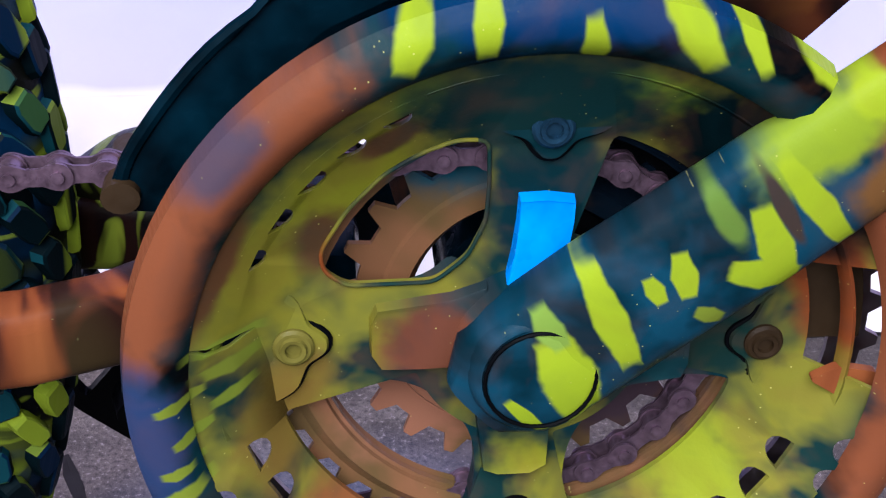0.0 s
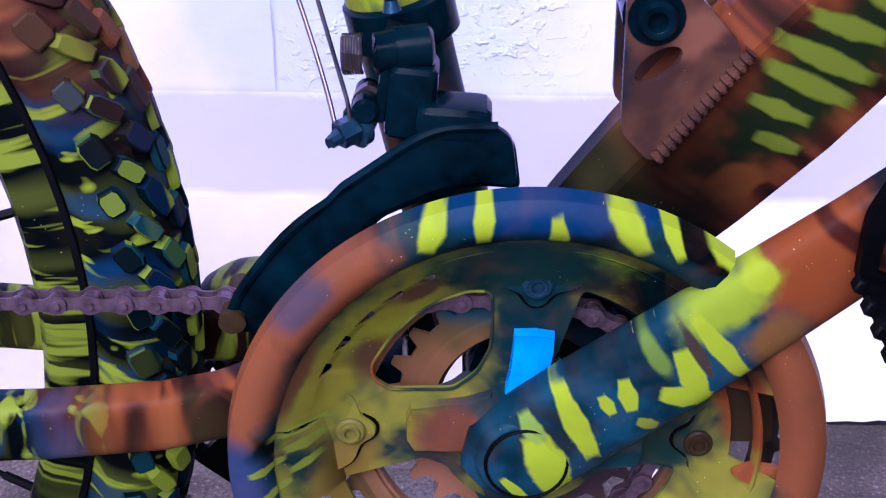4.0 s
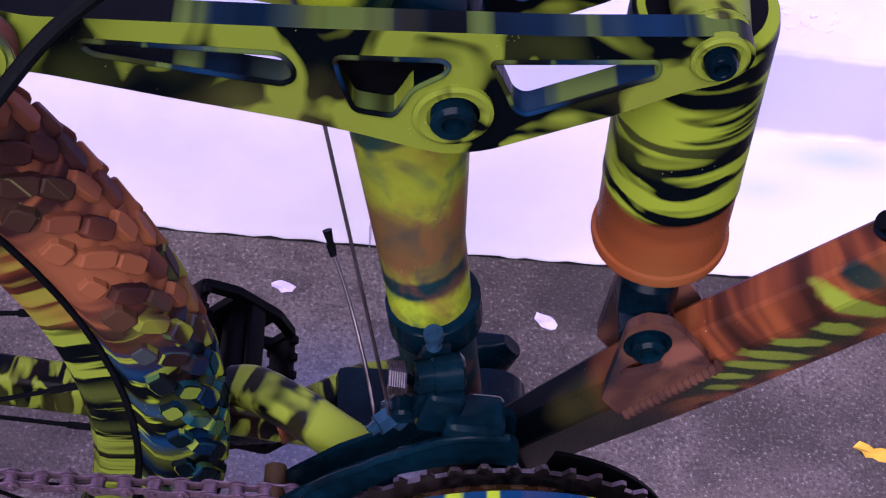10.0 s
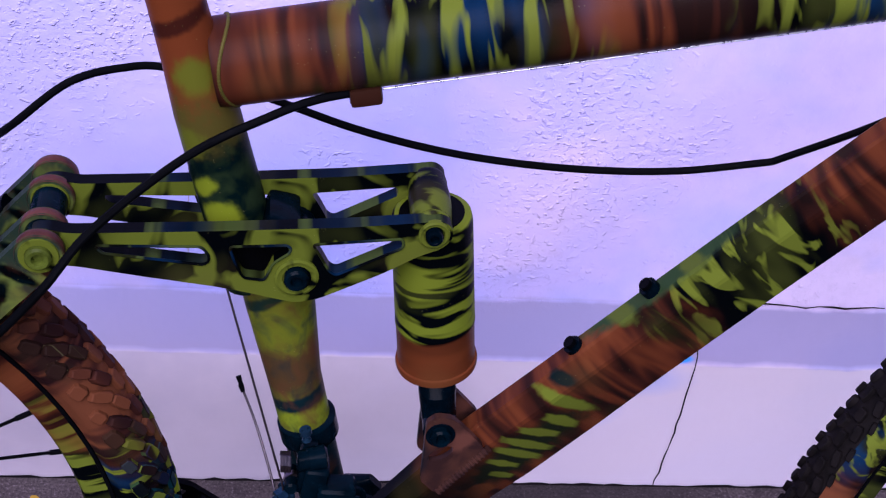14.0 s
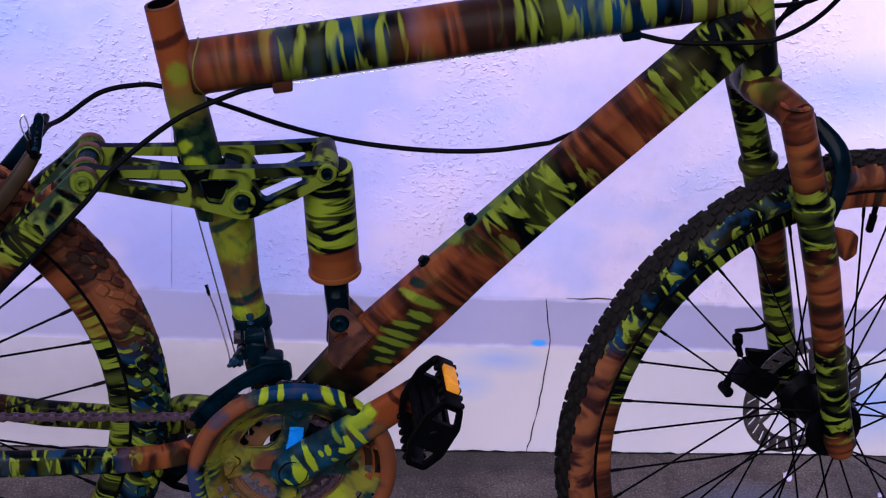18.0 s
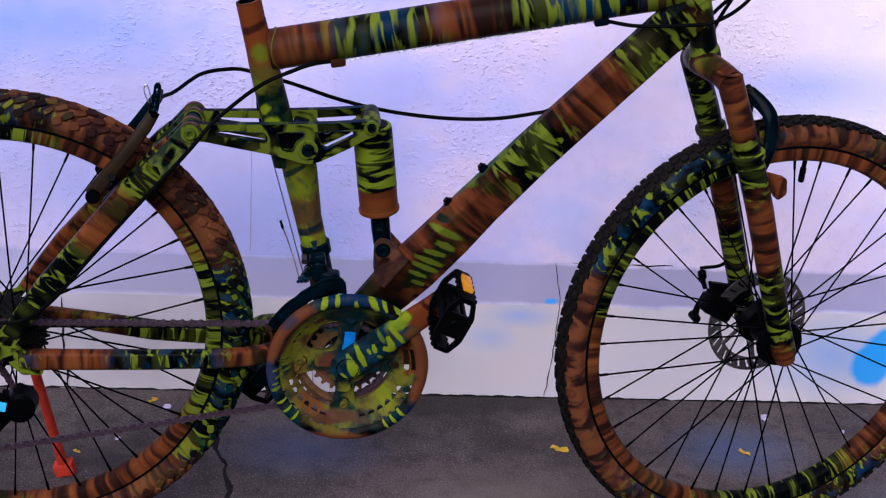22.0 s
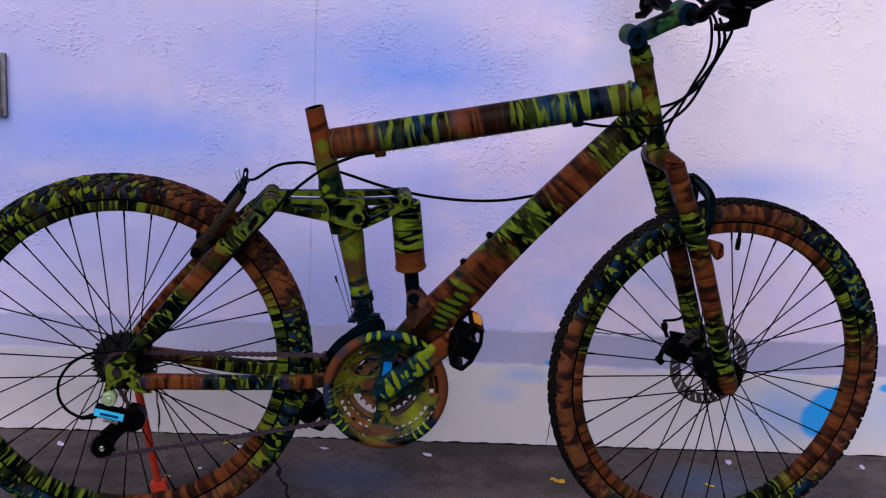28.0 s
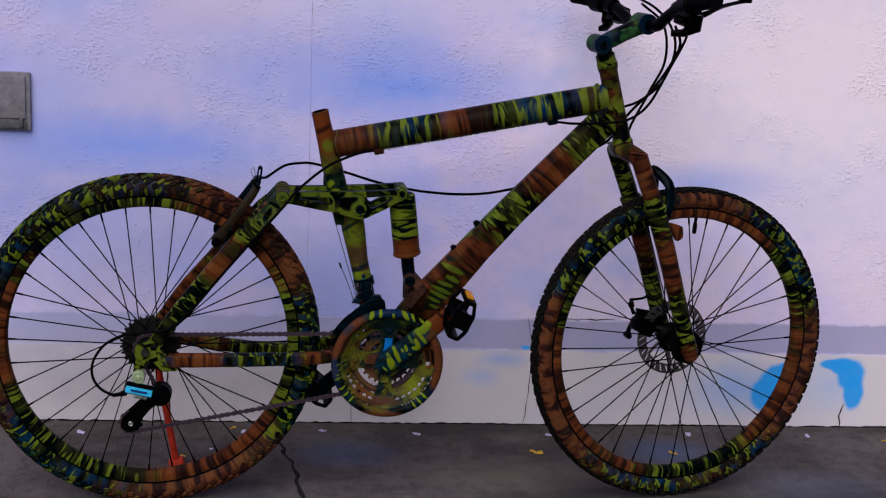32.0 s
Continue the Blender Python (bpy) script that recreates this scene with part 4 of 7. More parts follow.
def wheel(name, centre, place, tyre_mat, rim_mat, label, size, tread_mat, knobs):
    """A spoked wheel with a knobbly tyre; rim, tyre, hub and spokes are its pieces."""
    def put(x, o, z):
        return place(centre[0] + x * size, o, centre[1] + z * size)
    prof = [(0.298, -0.0105), (0.2975, -0.0140), (0.2955, -0.0146), (0.2835, -0.0150), (0.279, -0.0135), (0.2755, -0.0085), (0.2745, 0.0), (0.2755, 0.0085), (0.279, 0.0135), (0.2835, 0.0150), (0.2955, 0.0146), (0.2975, 0.0140), (0.298, 0.0105)]
    rim = part(name, turned(prof, 96, True), rim_mat, bicycle, label, put)
    n, m = 128, 20
    tp = []
    for k in range(m):
        a = math.radians(228) * (k / (m - 1)) - math.radians(114)
        tp.append((0.3155 + 0.0212 * math.cos(a), 0.0228 * math.sin(a)))
    tp = [(0.293, -0.0128), (0.300, -0.0142)] + tp + [(0.300, 0.0142), (0.293, 0.0128)]
    part("tread_base", turned([(r + 0.0005, o) for r, o in tp if r > 0.3285], n), TREADGAP if tread_mat is TREADGAP else tyre_mat, rim, "rubber between the tread knobs", put)
    part("tyre", turned(tp, n), tyre_mat, rim, "knobbly rubber tyre sprayed in camouflage stripes", put)
    bm = bmesh.new()
    uvm, uvs = bm.loops.layers.uv.new("metres"), bm.loops.layers.uv.new("span")
    rng = random.Random(4)
    rows = 84
    for k in range(rows):
        for o, dz, w, h, ang, ph in knobs:
            th = 2 * math.pi * (k + ph + rng.uniform(-0.06, 0.06)) / rows
            tilt = math.asin(max(-1, min(1, o / 0.0228)))
            r0 = 0.3155 + 0.0212 * math.cos(tilt)
            rad = Vector((math.cos(th), 0, math.sin(th)))
            out = rad * math.cos(tilt) + Vector((0, math.sin(tilt), 0))
            tan = Vector((-math.sin(th), 0, math.cos(th)))
            side = out.cross(tan)
            c = rad * r0 + Vector((0, o, 0))
            skew = math.tan(radians(ang)) + rng.uniform(-0.12, 0.12)
            t2 = (tan + side * skew).normalized()
            s2 = out.cross(t2)
            w2, h2 = w * rng.uniform(0.85, 1.1), h * rng.uniform(0.85, 1.1)
            vs = []
            for lift, f in ((-0.002, 1.12), (dz * 0.8, 0.97), (dz, 0.84)):
                for sx, sy in ((-1, -0.7), (-0.6, -1), (0.6, -1), (1, -0.7), (1, 0.7), (0.6, 1), (-0.6, 1), (-1, 0.7)):
                    vs.append(bm.verts.new(c + out * lift + t2 * (sx * w2 * 0.5 * f) + s2 * (sy * h2 * 0.5 * f)))
            faces = [tuple(range(16, 24))] + [(a, (a + 1) % 8, (a + 1) % 8 + 8, a + 8) for a in range(8)] + [(a + 8, (a + 1) % 8 + 8, (a + 1) % 8 + 16, a + 16) for a in range(8)]
            for q in faces:
                fc = bm.faces.new([vs[j] for j in q])
                for loop in fc.loops:
                    p = loop.vert.co
                    loop[uvm].uv = (th * 0.33, p.y + 0.05)
                    loop[uvs].uv = ((th / (2 * math.pi)) % 1.0, 0.5)
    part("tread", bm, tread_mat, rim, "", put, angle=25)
    for s in (-1, 1):
        groove = [(0.2960, s * 0.0146), (0.2965, s * 0.0154), (0.2990, s * 0.0154), (0.2995, s * 0.0142)]
        part("bead_line", turned(groove, 96), RUBBER, rim, "dark gap between rim and tyre", put)
    hub = turned([(0.0, -0.05), (0.006, -0.05), (0.006, -0.038), (0.022, -0.036), (0.024, -0.033), (0.022, -0.030), (0.013, -0.026), (0.012, 0.0), (0.013, 0.026), (0.022, 0.030), (0.024, 0.033), (0.022, 0.036), (0.006, 0.038), (0.006, 0.05), (0.0, 0.05)], 32)
    part("hub", hub, DARKSTEEL, rim, "", put)
    for k in range(36):
        side = -1 if k % 2 else 1
        th = 2 * math.pi * k / 36
        lean = radians(62) * (1 if (k // 2) % 2 else -1)
        a = Vector((0.0225 * math.cos(th + lean), 0.033 * side, 0.0225 * math.sin(th + lean)))
        b = Vector((0.277 * math.cos(th), 0.003 * side, 0.277 * math.sin(th)))
        bm = bmesh.new()
        sweep(bm, [a, a.lerp(b, 0.94)], 0.0013, 6, False)
        sweep(bm, [a.lerp(b, 0.94), b], 0.002, 6, False)
        part("spoke", bm, BLACK, rim, "", put)
    return rim, put


def arc_window(a0, a1, r0, r1, round_by=0.006, n=14):
    """A bean-shaped outline between two radii and two angles (degrees)."""
    a0, a1 = radians(a0), radians(a1)
    pts = [(r1 * math.cos(a0 + (a1 - a0) * k / n), r1 * math.sin(a0 + (a1 - a0) * k / n)) for k in range(n + 1)]
    pts += [(r0 * math.cos(a1 + (a0 - a1) * k / n), r0 * math.sin(a1 + (a0 - a1) * k / n)) for k in range(n + 1)]
    return pts


def toothed(teeth, r_tip, r_root):
    out = []
    for k in range(teeth):
        for f, r in ((0.0, r_root), (0.22, r_root), (0.40, r_tip), (0.60, r_tip), (0.78, r_root)):
            a = 2 * math.pi * (k + f) / teeth
            out.append((r * math.cos(a), r * math.sin(a)))
    return out


def hex_bolt(r, head, n=24, socket=0.5):
    """A round bolt head with a socket, turned round the sideways axis, facing the camera side."""
    return turned([(0.0, -head * 0.35), (r * socket * 0.8, -head * 0.35), (r * socket, -head * 0.95), (r * socket * 1.12, -head), (r * 0.82, -head), (r, -head * 0.7), (r, 0.003)], n)


def arc_ring(prof, a0, a1, n=110):
    """A closed profile of (radius, sideways) carried round part of a circle, with closed ends."""
    bm = bmesh.new()
    rows = []
    for k in range(n + 1):
        a = radians(a0 + (a1 - a0) * k / n)
        rows.append([bm.verts.new((r * math.cos(a), o, r * math.sin(a))) for r, o in prof])
    m = len(prof)
    for p, q in zip(rows, rows[1:]):
        for i in range(m):
            bm.faces.new((p[i], p[(i + 1) % m], q[(i + 1) % m], q[i]))
    bm.faces.new(rows[0])
    bm.faces.new(rows[-1])
    return bm


def mesa(base, o0, o1, inset=0.0018, lean=0.0):
    """A raised facet: an outline lofted from o0 up to a slightly smaller one at o1."""
    bm = bmesh.new()
    n = len(base)
    cx, cz = sum(p[0] for p in base) / n, sum(p[1] for p in base) / n
    rows = []
    for o, cut in ((o0, 0.0), (o0 + (o1 - o0) * 0.75, inset * 0.35), (o1, inset)):
        row = []
        for x, z in base:
            v = Vector((cx - x, cz - z))
            v = v.normalized() * min(cut, v.length * 0.5)
            row.append(bm.verts.new((x + v.x, o + lean * math.hypot(x, z) * (o == o1), z + v.y)))
        rows.append(row)
    for p, q in zip(rows, rows[1:]):
        for i in range(n):
            bm.faces.new((p[i], p[(i + 1) % n], q[(i + 1) % n], q[i]))
    bm.faces.new(rows[-1])
    return bm


def crankset():
    cx, cz = 0.4765, 0.3172
    g = -0.062

    def put(x, o, z):
        return at(cx + x, o - 0.016, cz + z)
    rise = 0.0075
    prof = [(r, o - rise) for r, o in ((0.0945, g - 0.0005), (0.0975, g - 0.005), (0.1018, g - 0.0072), (0.1072, g - 0.0065), (0.1112, g - 0.003), (0.1126, g + 0.004), (0.1110, g + 0.005), (0.1068, g - 0.001), (0.0980, g + 0.001))]
    # the guard is broken off beside the crank arm
    wide = Vector((0.972, 0, 0)), Vector((0, 0, 0.972))
    guard = part("chain_guard", flat_uv(arc_ring(prof, 51.5, 51.5 + 341), *wide), P_GUARD, bicycle, "painted chain guard ring with yellow-green bars, broken at one place", put)
    ul = [(-0.0140, 0.0625), (-0.0136, 0.0508), (-0.0142, 0.0384), (-0.0189, 0.0277), (-0.0278, 0.0200), (-0.0520, 0.0197), (-0.0582, 0.0245), (-0.0590, 0.0306), (-0.0516, 0.0429), (-0.0419, 0.0532), (-0.0324, 0.0590), (-0.0225, 0.0628)]
    holes = [round_poly(ul, 0.003, 3)]
    holes += [round_poly(arc_window(a0, a1, 0.034, r1, n=10), 0.004, 3) for a0, a1, r1 in ((17, 73, 0.066), (197, 254, 0.0740), (283, 345, 0.0620))]
    def notch(a, r, w):
        """A gap between two teeth: straight outside, round towards the middle."""
        ca, sa = math.cos(radians(a)), math.sin(radians(a))
        pts = [(r - w * 0.95 * math.sin(math.pi * k / 8), w * math.cos(math.pi * k / 8)) for k in range(9)]
        return [(p * ca - q * sa, p * sa + q * ca) for p, q in pts]
    holes += [notch(a, 0.0840, w) for a, w in ((117.5, 0.0040), (127, 0.0044), (136.5, 0.0046), (146, 0.0044), (155, 0.0036))]
    holes += [notch(a, 0.0840, 0.0050) for a in (200, 209.5, 219, 228.5, 238, 247.5, 287, 296.5, 306, 315.5, 325, 334)]
    holes += [notch(a, 0.0958, 0.0047) for a in (203, 210.5, 218, 225.5, 233, 240.5, 248, 290, 297.5, 305, 312.5, 320, 327.5, 335, 342)]
    holes += [[(-0.0945, 0.0140), (-0.0900, 0.0105), (-0.0840, 0.0092), (-0.0770, 0.0105), (-0.0830, 0.0120), (-0.0890, 0.0125)], arc_window(-5, 19, 0.0785, 0.0955, n=10)]

    def dished(x, o, z):
        """The face of the guard falls back towards the middle."""
        r = math.hypot(x, z)
        return put(x, o - rise + (0.0125 + rise) * max(0.0, min(1.0, (0.094 - r) / 0.020)) ** 1.3, z)
    part("disc", flat_uv(plate(ring_pts(0, 0, 0.0975, 96), g - 0.001, g + 0.001, holes + [ring_pts(0, 0, 0.024, 30)])), P_DISC, guard, "", dished)
    part("face_lip", flat_uv(turned([(0.0862, g + 0.0022), (0.0868, g - 0.0015), (0.0882, g - 0.0030), (0.0892, g - 0.0024)], 96)), P_DISC, guard, "", put)
    rim = round_poly(ul, 0.003, 3)
    tube("window_edge", [(x, g + 0.0110, z) for x, z in rim + rim[:1]], 0.0006, P_DISC, guard, "", put, n=8, caps=False)
    part("disc_patch", flat_uv(plate(arc_window(-1, 21, 0.0740, 0.0948, n=10), g + 0.0085, g + 0.0100)), P_TAIL, guard, "dark brown sunken patch of the guard", put)
    part("guard_blade", flat_uv(plate(round_poly([(0.0780, -0.0085), (0.0860, -0.0045), (0.0985, -0.0070), (0.0985, -0.0135), (0.0880, -0.0150)], 0.002, 3), g - 0.0020, g + 0.0010)), P_BROWN, guard, "orange bent blade of the guard", put)
    # an added black sheet stands for the shade of the upper right recess
    part("recess_shade", plate(arc_window(12, 80, 0.026, 0.090, n=20), g + 0.0290, g + 0.0310), BLACK, bicycle, "black sheet added for the shade behind the chainrings", put)
    for name, teeth, tip, root, inner, o, mat in (("big_chainring", 48, 0.1030, 0.0985, 0.0880, g + 0.0130, DARKSTEEL), ("middle_chainring", 36, 0.0785, 0.0735, 0.0615, g + 0.0190, P_RING), ("small_chainring", 24, 0.0560, 0.0500, 0.0386, g + 0.0275, P_RING)):
        ring = flat_uv(plate(toothed(teeth, tip, root), o, o + 0.0022, [ring_pts(0, 0, inner, 60)]))
        part(name, ring, mat, bicycle, "", put)
    part("ring_step", flat_uv(turned([(0.0615, g + 0.0240), (0.0630, g + 0.0175), (0.0680, g + 0.0165), (0.0715, g + 0.0190), (0.0715, g + 0.0240)], 72, True)), P_RING, bicycle, "", put)
    part("inner_step", flat_uv(turned([(0.0335, g + 0.030), (0.0360, g + 0.026), (0.0420, g + 0.0262), (0.0440, g + 0.029), (0.0440, g + 0.034), (0.0330, g + 0.034)], 60, True)), P_RING, bicycle, "", put)
    # spider: four arms; each ends under a tab of the guard
    turn = radians(-2.0)
    outl = []
    for k in range(4):
        a = turn + math.pi / 2 + k * math.pi / 2
        for u, r in ((-0.0235, 0.0235), (-0.0175, 0.0290), (-0.0142, 0.0370), (-0.0132, 0.0470), (-0.0140, 0.0560), (-0.0165, 0.0640), (-0.0150, 0.0700), (0.0, 0.0710), (0.0150, 0.0700), (0.0165, 0.0640), (0.0140, 0.0560), (0.0132, 0.0470), (0.0142, 0.0370), (0.0175, 0.0290), (0.0235, 0.0235)):
            outl.append((r * math.cos(a) + u * math.sin(a), r * math.sin(a) - u * math.cos(a)))
    spider = part("spider", flat_uv(plate(round_poly(outl, 0.004), g + 0.0120, g + 0.0190)), P_SPIDER, bicycle, "", put)
    tab = [(-0.0215, 0.0800), (-0.0198, 0.0722), (-0.0155, 0.0658), (-0.0070, 0.0630), (-0.0040, 0.0588), (-0.0018, 0.0570), (0.0018, 0.0570), (0.0040, 0.0588), (0.0070, 0.0630), (0.0155, 0.0658), (0.0198, 0.0722), (0.0215, 0.0800)]
    for k in range(4):
        a = turn + math.pi / 2 + k * math.pi / 2
        lobe = [(r * math.cos(a) + u * math.sin(a), r * math.sin(a) - u * math.cos(a)) for u, r in tab]
        flap = part("bolt_tab", flat_uv(mesa(round_poly(lobe, 0.003, 3), g + 0.0125, g + 0.0088, 0.0008)), P_SPIDER if k == 0 else P_DISC, guard, "", put)
        edge = round_poly(lobe, 0.003, 3)
        edge = [p for p in edge if math.hypot(*p) < 0.0785]
        tube("seam", [(x, g + 0.0108, z) for x, z in edge], 0.0009, BLACK, flap, "", put, n=8)
    # raised facets on the spider's arms
    blue = [(-0.0056, 0.0467), (0.0020, 0.0470), (0.0096, 0.0458), (0.0096, 0.0400), (0.0088, 0.0324), (0.0046, 0.0258), (-0.0010, 0.0192), (-0.0070, 0.0125), (-0.0100, 0.0150), (-0.0084, 0.0220), (-0.0070, 0.0300), (-0.0060, 0.0390)]
    brown = [(-0.0442, 0.0135), (-0.0327, 0.0152), (-0.0230, 0.0165), (-0.0130, 0.0200), (-0.0110, 0.0100), (-0.0140, 0.0010), (-0.0211, -0.0066), (-0.0320, -0.0070), (-0.0430, -0.0065), (-0.0460, -0.0015), (-0.0460, 0.0090)]
    part("rib", flat_uv(mesa(blue, g + 0.0125, g + 0.0050, 0.0016, 0.05)), BLUEGLOSS, spider, "bright blue facet", put)
    part("rib", flat_uv(mesa(brown, g + 0.0125, g + 0.0060, 0.0020, 0.05)), P_SPIDER, spider, "", put)
    part("rib", flat_uv(mesa([(-z * 0.96, x) for x, z in brown], g + 0.0125, g + 0.0065, 0.0020, 0.05)), P_SPIDER, spider, "", put)
    part("rib", flat_uv(mesa([(-x, -z) for x, z in brown], g + 0.0125, g + 0.0065, 0.0020, 0.05)), P_SPIDER, spider, "", put)
    for k in range(4):
        a = turn + math.pi / 2 + k * math.pi / 2
        c = Vector((0.0670 * math.cos(a), 0, 0.0670 * math.sin(a)))
        bm = turned([(0.0, -0.0012), (0.0026, -0.0012), (0.0028, -0.0034), (0.0042, -0.0038), (0.0046, -0.0022), (0.0058, -0.0022), (0.0068, -0.001), (0.0068, 0.003)], 24)
        part("chainring_bolt", bm, (BLUESTEEL, P_OLIVE, P_OLIVE, P_TAIL)[k], bicycle, "", lambda x, o, z, c=c: put(c.x + x * 0.85, g + 0.0085 + o * 0.7, c.z + z * 0.85))
    d = Vector((math.cos(radians(42)), 0, math.sin(radians(42))))

    def along(s, o):
        return d * s + Vector((0, o, 0))
    bm = sweep(bmesh.new(), [along(-0.0225, -0.055), along(-0.021, -0.0575), along(-0.012, -0.0585), along(0.0, -0.059), along(0.03, -0.0625), along(0.07, -0.0685), along(0.12, -0.0740), along(0.150, -0.0770), along(0.172, -0.0785), along(0.183, -0.0785), along(0.188, -0.0785)],
               [0.006, 0.013, 0.0195, 0.0215, 0.0212, 0.0200, 0.0182, 0.0170, 0.0165, 0.012, 0.005], 28, squash=(0.50, 1.0), power=3.2)
    across = Vector((-d.z, 0, d.x))
    arm = part("crank_arm", flat_uv(bm, d, across), P_CRANK, bicycle, "crank arm with yellow-green stripes", put, angle=50)
    bm = turned([(0.0, -0.0712), (0.0135, -0.0710), (0.0148, -0.0703), (0.0150, -0.0685), (0.0157, -0.0685), (0.0161, -0.0698), (0.0175, -0.0692), (0.0195, -0.0665), (0.0200, -0.055)], 40)
    part("cap", flat_uv(bm, d, across), P_CRANK, arm, "", put)
    tube("seam", [(0.0153 * math.cos(a), -0.0706, 0.0153 * math.sin(a)) for a in (radians(k * 12) for k in range(31))], 0.0006, BLACK, arm, "", put, n=6, caps=False)
    part("axle_boss", flat_uv(turned([(0.0205, -0.060), (0.0225, -0.056), (0.0235, -0.052), (0.027, -0.045)], 40)), P_SPIDER, arm, "", put)
    bm = sweep(bmesh.new(), [along(0.018, 0.078), along(0, 0.079), along(-0.05, 0.082), along(-0.12, 0.088), along(-0.158, 0.092), along(-0.182, 0.093)], [0.008, 0.019, 0.018, 0.0155, 0.0155, 0.008], 20, squash=(0.52, 1.0), power=3.2)
    part("crank_arm", bm, TEALPAINT, bicycle, "", put)
    for s, lab, tilt in ((-1, "black plastic pedal with an amber reflector", 24), (1, "black plastic pedal", -50)):
        c = d * 0.171 * -s + (Vector((0.0037, 0, 0.0108)) if s < 0 else Vector((-0.0090, 0, -0.0160)))

        def pput(x, o, z, c=c, s=s, tilt=tilt):
            q = Matrix.Rotation(radians(tilt), 3, 'Y') @ Vector((x, 0, z))
            return put(c.x + q.x, s * (0.090 if s < 0 else 0.105) + s * o, c.z + q.z)
        bm = sweep(bmesh.new(), [(0, -0.012, 0), (0, 0.006, 0), (0, 0.082, 0), (0, 0.086, 0)], [0.0075, 0.0125, 0.0105, 0.006], 18, side=Vector((1, 0, 0)))
        pedal = part("pedal", bm, BLACK, bicycle, lab, pput)
        for z0 in (-0.038, 0.038):
            bm = bmesh.new()
            block(bm, (0.0, 0.043, z0), (0.020, 0.084, 0.006), None, 0.002)
            for k in range(6):
                for sx in (-1, 1):
                    block(bm, (sx * 0.0115, 0.009 + k * 0.0135, z0), (0.004, 0.006, 0.005), None, 0.0008, 1)
            part("cage_bar", bm, BLACK, pedal, "", pput)
        hexa = [(-0.011, 0.040), (0.011, 0.040), (0.020, 0.018), (0.020, -0.018), (0.011, -0.040), (-0.011, -0.040), (-0.020, -0.018), (-0.020, 0.018)]
        gaps = [[(-0.007, 0.034), (0.007, 0.034), (0.013, 0.017), (-0.013, 0.017)], [(-0.013, -0.017), (0.013, -0.017), (0.007, -0.034), (-0.007, -0.034)]]
        for o0 in (0.001, 0.079):
            part("cage_end", plate(round_poly(hexa, 0.004), o0, o0 + 0.006, [round_poly(g2, 0.002) for g2 in gaps]), BLACK, pedal, "", pput)
        for sx in (-0.0165, 0.0165):
            part("cage_rib", block(bmesh.new(), (sx, 0.043, 0.0), (0.005, 0.080, 0.012), None, 0.0015), BLACK, pedal, "", pput)
        if s < 0:
            part("reflector", block(bmesh.new(), (0.0, 0.043, 0.0435), (0.014, 0.042, 0.005), None, 0.0015), AMBER, pedal, "amber plastic reflector", pput)


